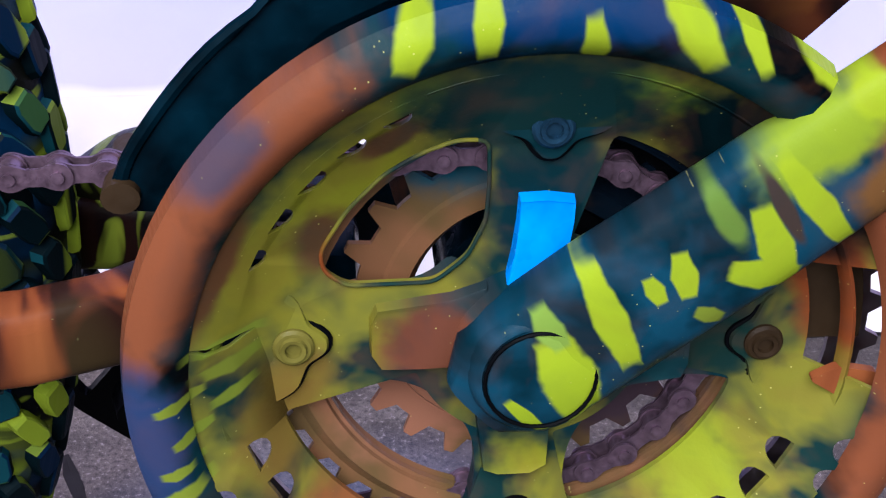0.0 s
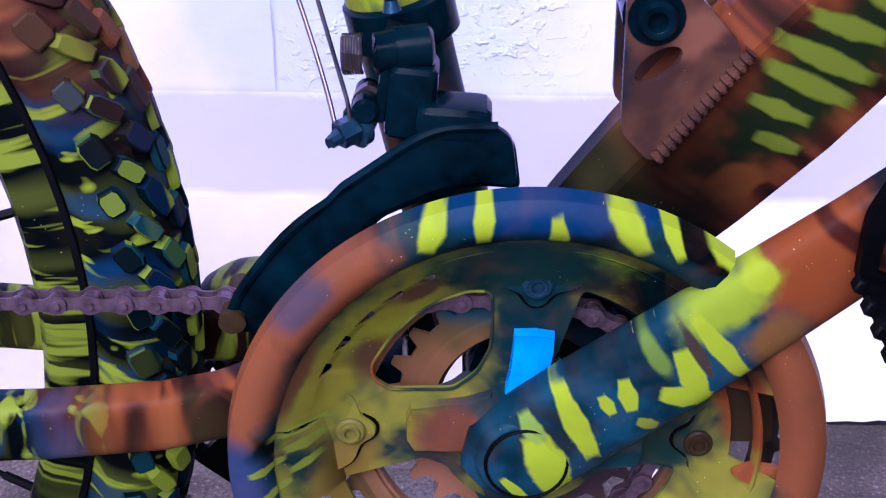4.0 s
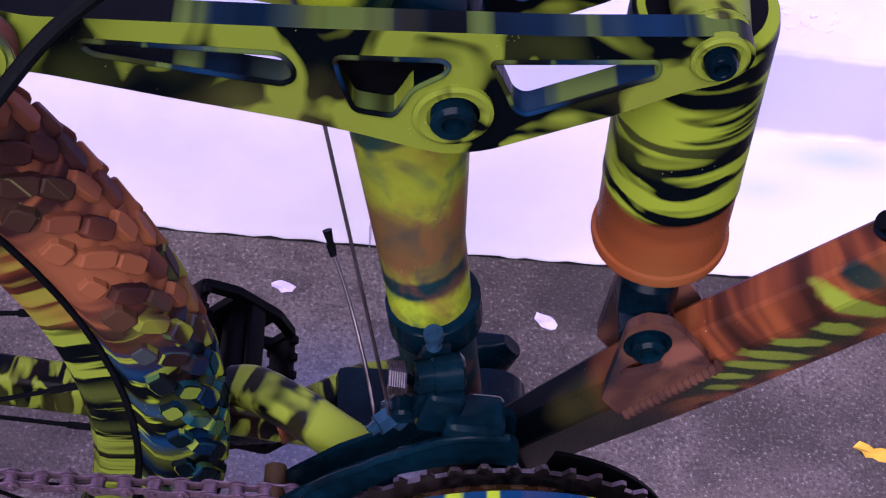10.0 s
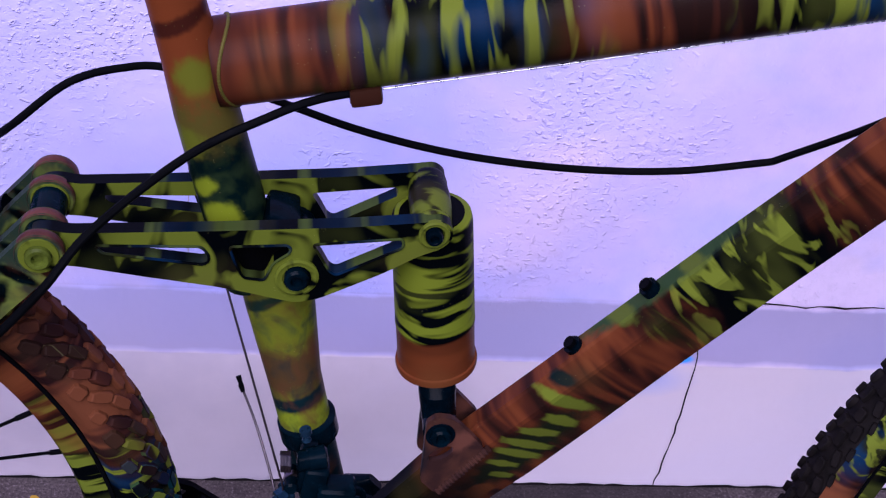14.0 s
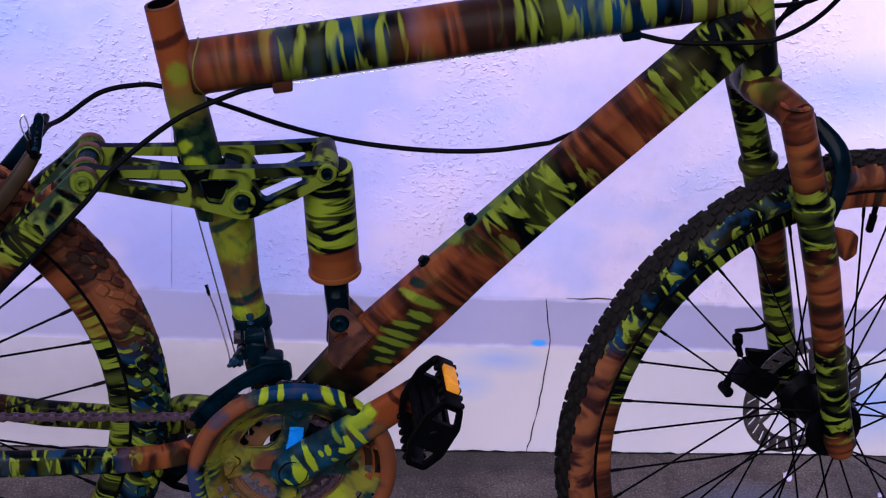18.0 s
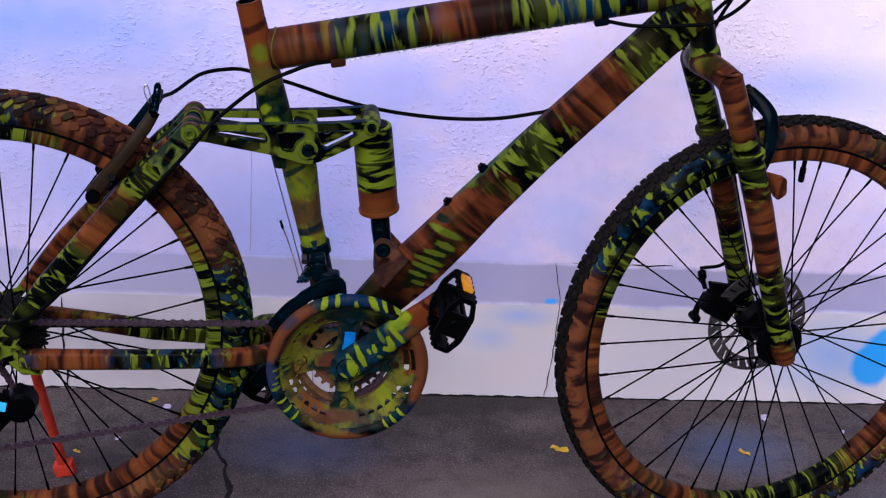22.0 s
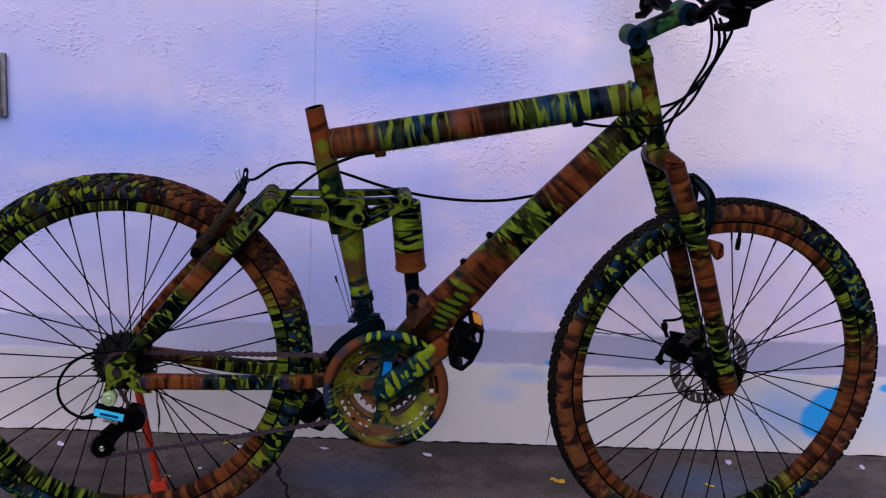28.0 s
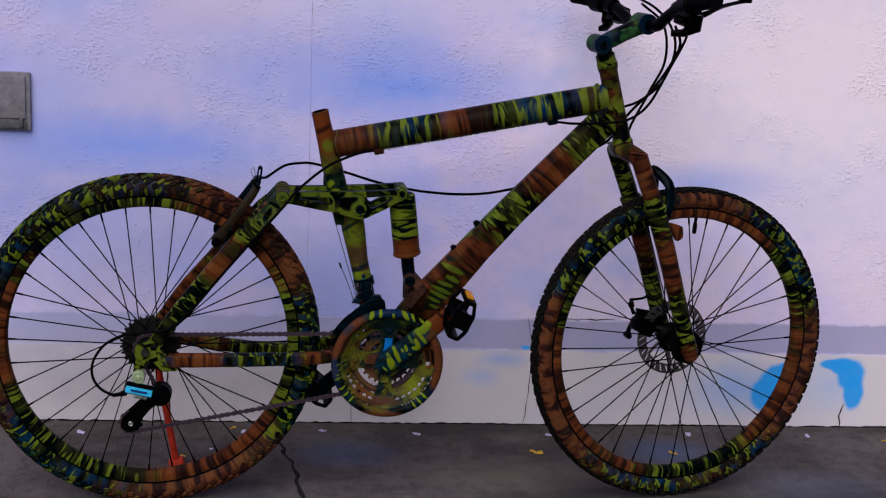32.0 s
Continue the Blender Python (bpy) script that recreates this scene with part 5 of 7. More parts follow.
def shock():
    top, bot = Vector((0.4965, -0.013, 0.6455)), Vector((0.5130, -0.013, 0.5195))
    d = (bot - top).normalized()
    pts = [top, top + d * 0.001, top + d * 0.006, top + d * 0.084, top + d * 0.0845, top + d * 0.086, top + d * 0.087, top + d * 0.118, top + d * 0.1185, top + d * 0.121, top + d * 0.1235, bot]
    body = tube("shock_body", pts, [0.0240, 0.0256, 0.0266, 0.0270, 0.0272, 0.0272, 0.0267, 0.0266, 0.0280, 0.0284, 0.0279, 0.0225], P_SHOCK, bicycle, "green-striped shock absorber with a brown collar", n=40)
    tube("eyelet", [(0.4945, -0.036, 0.653), (0.4945, -0.020, 0.653), (0.4945, -0.008, 0.653), (0.4945, 0.007, 0.653)], [0.012, 0.0135, 0.0135, 0.012], P_GREEN, body, "", n=20, side=Vector((1, 0, 0)))
    # a dark disc on the closed top stands for the shaded hollow
    tube("cup_shade", [top - d * 0.0008, top + d * 0.004], 0.0212, BLACK, body, "dark disc for the shade in the hollow top of the shock absorber", n=32)
    rod = [bot - d * 0.004, bot + d * 0.006]
    rr = [0.0135, 0.0135]
    for k in range(10):
        rod += [bot + d * (0.006 + k * 0.0016), bot + d * (0.0068 + k * 0.0016)]
        rr += [0.0125, 0.0132]
    rod += [bot + d * 0.024, Vector((0.520, -0.013, 0.471))]
    rr += [0.0132, 0.0125]
    tube("rod", rod, rr, TEALPAINT, body, "threaded dark teal rod", n=24)
    tube("eyelet", [(0.520, -0.027, 0.471), (0.520, 0.000, 0.471)], 0.0125, TEALPAINT, body, "", n=20, side=Vector((1, 0, 0)))
    # bracket on the down tube, two plates with slot, bolt and a bead of weld
    out = round_poly([(0.5085, 0.482), (0.5150, 0.4885), (0.5260, 0.4870), (0.5340, 0.4800), (0.5500, 0.4620), (0.5520, 0.4565), (0.5265, 0.4172), (0.5205, 0.4152), (0.5095, 0.4270)], 0.003)
    slot = [(0.5215 + 0.0100 * math.cos(a) * 0.80 - 0.0050 * math.sin(a) * 0.60, 0.4535 + 0.0100 * math.cos(a) * 0.60 + 0.0050 * math.sin(a) * 0.80) for a in (2 * math.pi * k / 20 for k in range(20))]
    for o in (-0.0320, 0.0020):
        br = part("shock_bracket", plate(out, o, o + 0.0045, [slot] if o < 0 else []), P_BRACKET, bicycle, "welded steel bracket", at)
        part("bolt", hex_bolt(0.0075, 0.0060), NAVY, br, "", lambda x, q, z, o=o: at(0.5195 + x, o + q, 0.4715 + z))
        rim = turned([(0.0075, 0.001), (0.0105, 0.0005), (0.0105, 0.0020)], 24)
        part("washer", rim, TEALPAINT, br, "", lambda x, q, z, o=o: at(0.5195 + x, o - 0.0012 + q, 0.4715 + z))
    pts = [Vector((0.5235, -0.0320, 0.4165)).lerp(Vector((0.5550, -0.0320, 0.4585)), k / 60) for k in range(61)]
    tube("weld_bead", pts, [0.0022 + 0.0011 * (k % 4 < 2) for k in range(61)], P_BRACKET, bicycle, "", n=10)


def rocker():
    out = [(0.2500, 0.6450), (0.2540, 0.6560), (0.2640, 0.6575), (0.2750, 0.6545), (0.3600, 0.6562), (0.4400, 0.6590), (0.4860, 0.6625), (0.4990, 0.6640), (0.5060, 0.6585), (0.5065, 0.6500), (0.5000, 0.6425), (0.4870, 0.6375), (0.4660, 0.6245), (0.4260, 0.6045), (0.4120, 0.6015), (0.4000, 0.6045), (0.3790, 0.6105), (0.3600, 0.6150), (0.3190, 0.6225), (0.2790, 0.6305), (0.2620, 0.6320), (0.2530, 0.6365)]
    h1 = [(0.2905, 0.6460), (0.3530, 0.6452), (0.3575, 0.6390), (0.3578, 0.6340), (0.3540, 0.6318), (0.2945, 0.6405)]
    h2 = [(0.3696, 0.6450), (0.4045, 0.6460), (0.4072, 0.6435), (0.4060, 0.6398), (0.3965, 0.6325), (0.3935, 0.6240), (0.3915, 0.6196), (0.3785, 0.6215), (0.3728, 0.6346)]
    h3 = [(0.4200, 0.6465), (0.4745, 0.6507), (0.4760, 0.6480), (0.4758, 0.6440), (0.4360, 0.6232), (0.4315, 0.6258), (0.4268, 0.6350)]

    def splay(x, o, z):
        """The plates stand a little askew of the frame."""
        k = (0.495 - x) / 0.234
        return at(x, o - 0.010 * k if o < -0.015 else o - 0.0145 * k, z)
    for o in (-0.0470, 0.0075):
        near = o < 0
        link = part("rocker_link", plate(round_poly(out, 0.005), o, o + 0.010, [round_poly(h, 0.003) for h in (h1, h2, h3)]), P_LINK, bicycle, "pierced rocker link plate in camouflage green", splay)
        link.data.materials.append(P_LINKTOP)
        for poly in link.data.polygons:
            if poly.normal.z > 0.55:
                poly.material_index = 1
        if near:
            # bevelled lips round the openings and the two boxed pockets beside the main pivot
            for h in (h1, h2, h3):
                loop2 = round_poly(h, 0.003)
                pts = [Vector((x, -0.0474, z)) for x, z in loop2] + [Vector((loop2[0][0], -0.0474, loop2[0][1]))]
                tube("opening_lip", pts, 0.0009, P_LINKTOP, link, "", splay, n=8, caps=False)
            # black plate added behind the middle opening in place of its shade
            part("pocket_shade", plate(round_poly([(0.366, 0.648), (0.409, 0.648), (0.409, 0.612), (0.372, 0.614)], 0.003), -0.0385, -0.0365), BLACK, link, "dark plate added for the shade in the middle pocket", splay)
            for x, z, r in ((0.4115, 0.6222, 0.0078), (0.4945, 0.6543, 0.0056)):
                bm = turned([(r * 1.75, 0.002), (r * 1.75, -0.0012), (r * 1.55, -0.002), (r * 1.25, -0.0012), (r * 1.15, -0.0012)], 28)
                part("boss", bm, P_LINK, link, "", lambda u, q, w, x=x, z=z: splay(x + u, -0.0475 + q, z + w))
                part("bolt", hex_bolt(r, 0.0055), NAVY if r > 0.006 else TEALPAINT, link, "socket-head pivot bolt", lambda u, q, w, x=x, z=z: splay(x + u, -0.0480 + q, z + w))
    part("pivot_axle", cylinder((0.4115, -0.046, 0.6222), (0.4115, 0.016, 0.6222), 0.010, 20), BLACK, bicycle, "", splay)
    part("pivot_axle", cylinder((0.2595, -0.050, 0.6450), (0.2595, 0.014, 0.6450), 0.011, 20), NAVY, bicycle, "", splay)
    part("pivot_axle", sweep(bmesh.new(), [(0.4945, -0.040, 0.653), (0.4945, -0.038, 0.653), (0.4945, 0.006, 0.653), (0.4945, 0.010, 0.653)], [0.0100, 0.0118, 0.0128, 0.0118], 24, side=Vector((1, 0, 0))), P_GREEN, bicycle, "", splay)
    part("pivot_lug", sweep(bmesh.new(), [(0.408, -0.036, 0.6222), (0.408, -0.033, 0.6222), (0.408, 0.006, 0.6222), (0.408, 0.009, 0.6222)], [0.0135, 0.0165, 0.0165, 0.0135], 24, side=Vector((1, 0, 0))), TEALPAINT, bicycle, "", splay)
    part("lug_web", block(bmesh.new(), (0.400, -0.013, 0.634), (0.022, 0.034, 0.030), Matrix.Rotation(radians(14), 3, 'Y'), 0.005), TEALPAINT, bicycle, "", at)


def rear_triangle():
    for s, top, mat, lab in ((-1, -0.0520, P_STAY, "seat stay with teal and orange bars"), (1, 0.0030, P_STAYFAR, "")):
        low = -0.066 if s < 0 else 0.068
        stay = tube("seat_stay", [(0.020, low, 0.352), (0.045, low, 0.388), (0.075, low * 0.97, 0.427), (0.13, low * 0.62 + top * 0.38, 0.494), (0.189, low * 0.25 + top * 0.75, 0.565), (0.224, top, 0.606), (0.240, top, 0.624)],
                    [0.012, 0.0145, 0.0165, 0.018, 0.0190, 0.0195, 0.0165], mat, bicycle, lab, n=24, squash=(0.66, 1.0), power=3.6)
        # a fork of two round-ended cheeks takes the link between them
        for q in (-0.0135, 0.0075):
            a0 = math.atan2(0.6450 - 0.604, 0.2595 - 0.222)
            out = ring_pts(0.2595, 0.6450, 0.0145, 18, a0 - math.pi / 2, a0 + math.pi / 2, False)
            out += [(0.2060, 0.6060), (0.2120, 0.5920), (0.2230, 0.5840)]
            cheek = part("clevis", plate(out, top + q, top + q + 0.0070), P_CLEVIS, stay, "brown-topped clevis cheek", at)
            part("cheek_edge", turned([(0.0140, -0.0004), (0.0148, 0.0010), (0.0148, 0.0060), (0.0140, 0.0074)], 32), P_CLEVISTOP, cheek, "", lambda x, o, z, top=top, q=q: at(0.2595 + x, top + q + o, 0.6450 + z))
        part("clevis_bolt", hex_bolt(0.0078, 0.005), P_MOSS, stay, "", lambda x, o, z, top=top: at(0.2595 + x, top - 0.0137 + o, 0.6450 + z))
        part("bolt_seat", turned([(0.0080, -0.0010), (0.0118, -0.0010), (0.0122, 0.001)], 28), P_LINK, stay, "", lambda x, o, z, top=top: at(0.2595 + x, top - 0.0137 + o, 0.6450 + z))
    tube("chain_stay", [(0.030, -0.067, 0.313), (0.05, -0.066, 0.314), (0.20, -0.067, 0.3165), (0.29, -0.0640, 0.318), (0.335, -0.0580, 0.318), (0.358, -0.0500, 0.318), (0.384, -0.033, 0.319), (0.41, -0.018, 0.320)], [0.010, 0.0138, 0.0132, 0.0128, 0.0126, 0.0125, 0.0125, 0.0125], P_CHAINSTAY, bicycle, "chain stay with orange and green bars", n=24, squash=(0.72, 1.0), power=4.0)
    tube("chain_stay", [(0.03, 0.064, 0.318), (0.12, 0.048, 0.312), (0.20, 0.041, 0.304), (0.32, 0.032, 0.301), (0.40, 0.020, 0.305)], [0.010, 0.0132, 0.0138, 0.0134, 0.0125], P_CHAINSTAYFAR, bicycle, "", n=20, squash=(0.72, 1.0), power=4.0)
    # yoke between stays and bottom bracket, with two painted arms
    tube("yoke_arm", [(0.342, 0.036, 0.314), (0.356, 0.028, 0.324), (0.380, 0.006, 0.338), (0.402, -0.014, 0.346), (0.414, -0.016, 0.344)], [0.010, 0.0115, 0.0115, 0.0110, 0.008], P_YOKE, bicycle, "teal and lime swingarm arm", n=18, per=4, power=3.0)
    tube("yoke_arm", [(0.366, 0.016, 0.312), (0.386, 0.024, 0.316), (0.410, 0.040, 0.314), (0.424, 0.048, 0.310)], [0.010, 0.0115, 0.0115, 0.010], P_CHAINSTAYFAR, bicycle, "", n=18, per=4, power=3.0)
    part("swingarm_yoke", block(bmesh.new(), (0.412, 0.0, 0.318), (0.034, 0.085, 0.028), None, 0.006), TEALPAINT, bicycle, "", at)
    for o in (-0.0705, 0.065):
        out = round_poly([(-0.022, 0.338), (-0.015, 0.347), (0.004, 0.352), (0.018, 0.374), (0.036, 0.372), (0.040, 0.356), (0.026, 0.338), (0.044, 0.322), (0.060, 0.320), (0.062, 0.293), (0.034, 0.292), (0.022, 0.304), (0.010, 0.318), (0.004, 0.312), (-0.006, 0.296), (-0.006, 0.278), (-0.020, 0.276), (-0.024, 0.292), (-0.018, 0.316)], 0.004)
        hole = round_poly([(0.008, 0.336), (0.020, 0.352), (0.028, 0.352), (0.020, 0.332)], 0.003)
        part("dropout", plate(out, o, o + 0.005, [hole]), P_DROPOUT, bicycle, "yellow-green painted dropout plate", at)
    tube("rear_axle", [(0, -0.080, 0.333), (0, -0.060, 0.333), (0, 0.060, 0.333), (0, 0.080, 0.333)], [0.0075, 0.0085, 0.0085, 0.0075], DARKSTEEL, bicycle, "", n=16, side=Vector((1, 0, 0)))


def fork():
    for o, mat in ((-0.062, P_FORK), (0.062, P_FORKFAR)):
        leg = tube("fork_leg", [(0.9530, o, 0.7475), (0.9545, o, 0.7435), (0.9575, o, 0.7315), (0.9955, o, 0.640), (0.9960, o, 0.638), (0.9970, o, 0.6355), (0.9995, o, 0.629), (1.0000, o, 0.627), (1.026, o, 0.555), (1.0845, o, 0.372), (1.0980, o, 0.334), (1.1030, o, 0.319), (1.1050, o, 0.313)],
                   [0.008, 0.0165, 0.0178, 0.0178, 0.0215, 0.0228, 0.0222, 0.0195, 0.0192, 0.0172, 0.0180, 0.0140, 0.006], mat, bicycle, "fork leg with zebra stripes", fork_at, n=28)
        part("cap", turned([(0.0, 0.0), (0.009, 0.0), (0.010, 0.002), (0.0145, 0.002), (0.0155, 0.0)], 24), TEALPAINT if o > 0 else P_BROWN, leg, "", lambda x, q, z, o=o: fork_at(0.9510 + x - q * 0.3, o + z, 0.7480 + q))
        s = -1 if o < 0 else 1
        part("brake_post", plate(round_poly([(1.032, 0.606), (1.062, 0.598), (1.065, 0.574), (1.051, 0.566), (1.044, 0.578), (1.026, 0.582)], 0.005), o - 0.006 * s - 0.005, o - 0.006 * s + 0.005), P_BROWN if o < 0 else TEALPAINT, leg, "", fork_at)
    tube("fork_crown", [(0.9565, -0.062, 0.735), (0.952, -0.045, 0.741), (0.944, -0.02, 0.746), (0.942, 0, 0.748), (0.944, 0.02, 0.746), (0.952, 0.045, 0.741), (0.9565, 0.062, 0.735)],
         [0.0185, 0.0175, 0.0185, 0.0205, 0.0185, 0.0175, 0.0185], P_CROWN, bicycle, "brown and green fork crown", fork_at, n=20, per=4, side=Vector((0, 0, 1)))
    # brace that arches over the tyre in front of the legs
    brace = [(1.021, -0.050, 0.600), (1.038, -0.044, 0.643), (1.036, -0.034, 0.681), (1.014, 0, 0.705), (1.036, 0.034, 0.681), (1.038, 0.044, 0.643), (1.021, 0.050, 0.600)]
    tube("fork_brace", brace, [0.0095] * 7, TEALPAINT, bicycle, "dark arched fork brace", fork_at, n=14, per=6, squash=(0.55, 1.1))
    tube("steerer", [(0.899, 0, 0.916), (0.893, 0, 0.936), (0.8925, 0, 0.938), (0.8865, 0, 0.957)], [0.0195, 0.0195, 0.0160, 0.0160], P_GREEN, bicycle, "", fork_at, n=24)
    stem = tube("stem", [(0.884, 0, 0.957), (0.905, 0, 0.967), (0.930, 0, 0.979), (0.955, 0, 0.990), (0.968, 0, 0.996)], [0.0155, 0.0165, 0.0160, 0.0165, 0.0185], P_STEM, bicycle, "green and blue painted handlebar stem", fork_at, n=24, power=2.6)
    part("stem_clamp", cylinder((0.8785, -0.022, 0.957), (0.8785, 0.022, 0.957), 0.0185, 28), P_STEM, stem, "", fork_at)
    part("stem_bolt", hex_bolt(0.008, 0.004), TEALPAINT, stem, "", lambda x, o, z: fork_at(0.8785 + x, -0.022 + o, 0.957 + z))
    part("bar_clamp", cylinder((0.973, -0.024, 0.999), (0.973, 0.024, 0.999), 0.0205, 28), P_STEM, stem, "", fork_at)
    yaw = Matrix.Rotation(radians(6.5), 3, 'Z')

    def bar_at(x, o, z):
        p = yaw @ Vector((x, o, 0))
        return fork_at(0.973 + p.x, p.y, 0.999 + z - 0.10 * max(o, 0.0))
    bar = tube("handlebar", [(-0.013, -0.262, 0.063), (-0.008, -0.20, 0.054), (0.0, -0.12, 0.036), (0.001, -0.075, 0.014), (0.001, -0.045, 0.0), (0.001, 0.045, 0.0), (0.001, 0.075, 0.014), (0.0, 0.12, 0.036), (-0.008, 0.20, 0.054), (-0.013, 0.262, 0.063)],
               [0.0112, 0.0112, 0.0112, 0.0115, 0.0127, 0.0127, 0.0115, 0.0112, 0.0112, 0.0112], BLACK, bicycle, "black riser handlebar", bar_at, n=18, per=4)
    for s in (-1, 1):
        pts = [Vector((-0.008, s * 0.195, 0.053)).lerp(Vector((-0.0135, s * 0.270, 0.064)), k / 40) for k in range(41)]
        tube("grip", pts, [0.0165 if k in (0, 1, 40) else (0.0155 if k % 3 else 0.0143) for k in range(41)], RUBBER, bar, "ribbed black rubber grip", bar_at, n=18)
        part("shifter", sweep(bmesh.new(), [(-0.004, s * 0.150, 0.044), (-0.004, s * 0.154, 0.045), (-0.007, s * 0.186, 0.051), (-0.007, s * 0.190, 0.052)], [0.014, 0.021, 0.0225, 0.017], 22), BLACK, bar, "black twist shifter", bar_at)
        bm = bmesh.new()
        block(bm, (0.016, s * 0.132, 0.022), (0.036, 0.034, 0.034), Matrix.Rotation(radians(18), 3, 'Y'), 0.005)
        lever = part("brake_lever", bm, BLACK, bar, "black brake lever", bar_at)
        tube("blade", [(0.022, s * 0.125, 0.020), (0.044, s * 0.150, 0.030), (0.048, s * 0.20, 0.048), (0.048, s * 0.265, 0.062), (0.052, s * 0.285, 0.067)], [0.006, 0.0055, 0.0052, 0.0052, 0.0062], BLACK, lever, "", bar_at, n=10, per=4, squash=(0.7, 1.2))
        part("thumb_lever", sweep(bmesh.new(), [(0.014, s * 0.172, 0.030), (0.012, s * 0.168, 0.006), (-0.002, s * 0.150, -0.006), (-0.022, s * 0.138, -0.008)], [0.013, 0.015, 0.008, 0.006], 14, squash=(0.7, 1.0)), BLACK, bar, "black thumb shift lever", bar_at)
        part("clamp", cylinder((0.0, s * 0.122, 0.0365), (-0.002, s * 0.142, 0.042), 0.0158, 20), BLACK, lever, "", bar_at)
        part("barrel", cylinder((0.020, s * 0.117, 0.028), (0.021, s * 0.098, 0.024), 0.0045, 12), DARKSTEEL, lever, "", bar_at)


def headset():
    tube("headset_cup", [(0.9, 0, 0.9135), (0.8975, 0, 0.9225)], [0.0212, 0.020], P_GREEN, bicycle, "", n=28)
    tube("headset_cup", [(0.9435, 0, 0.7555), (0.9465, 0, 0.746)], [0.0208, 0.0215], P_GREEN, bicycle, "", n=28)


def weld_ring(centre, axis, r, bead, parent, mat, squash=(1, 1), n=120, cut=None):
    """A wavy bead of weld round a joint."""
    axis = Vector(axis).normalized()
    w = Vector((0, 1, 0))
    u = w.cross(axis)
    pts, rad = [], []
    for k in range(n + 1):
        a = 2 * math.pi * k / n
        pts.append(Vector(centre) + w * (math.cos(a) * r * squash[0]) + u * (math.sin(a) * r * squash[1]) + (axis * cut * math.cos(a) ** 2 if cut else Vector()))
        rad.append(bead * (0.9 + 0.18 * (k % 4 < 2)))
    tube("weld", pts, rad, mat, parent, "", n=8, caps=False)


BOSSES = ((0.6512, 0.5893), (0.6072, 0.5376))


def welds_and_bosses():
    weld_ring((0.3700, 0, 0.7425), (0.981, 0, 0.194), 0.0268, 0.0011, bicycle, P_OLIVE, cut=-0.009, n=320)
    weld_ring((0.889, 0, 0.848), (0.981, 0, 0.194), 0.0290, 0.0016, bicycle, P_HEAD, cut=-0.010, n=200)
    for x, z in BOSSES:
        d = Vector((-0.738, 0, 0.675))
        c = Vector((x, -0.013, z))
        boss = part("bottle_boss", cylinder(c - d * 0.004, c + d * 0.0025, 0.0068, 20), TEALPAINT, bicycle, "", at)
        part("screw", cylinder(c + d * 0.002, c + d * 0.006, 0.0045, 14), BLACK, boss, "", at)
    d = Vector((0.0145, 0, -0.051)).normalized()
    top = Vector((0.3290, -0.003, 0.8048))
    tube("tube_lip", [top + d * 0.001, top, top - d * 0.0006, top - d * 0.0008, top - d * 0.0009], [0.0170, 0.0169, 0.0163, 0.0150, 0.0140], P_BROWN, bicycle, "", n=28, caps=False)
    tube("seat_tube_bore", [top - d * 0.0009, top + d * 0.004, top + d * 0.05], [0.0138, 0.0138, 0.0138], BLACK, bicycle, "dark open bore of the seat tube", n=28, caps=False)


def fd_at(x, o, z):
    return at(x + 0.004 + (0.0 if x > 0.40 else -0.15 * (0.40 - x)), o - 0.008, z + (0.002 if x < 0.40 else 0.004))


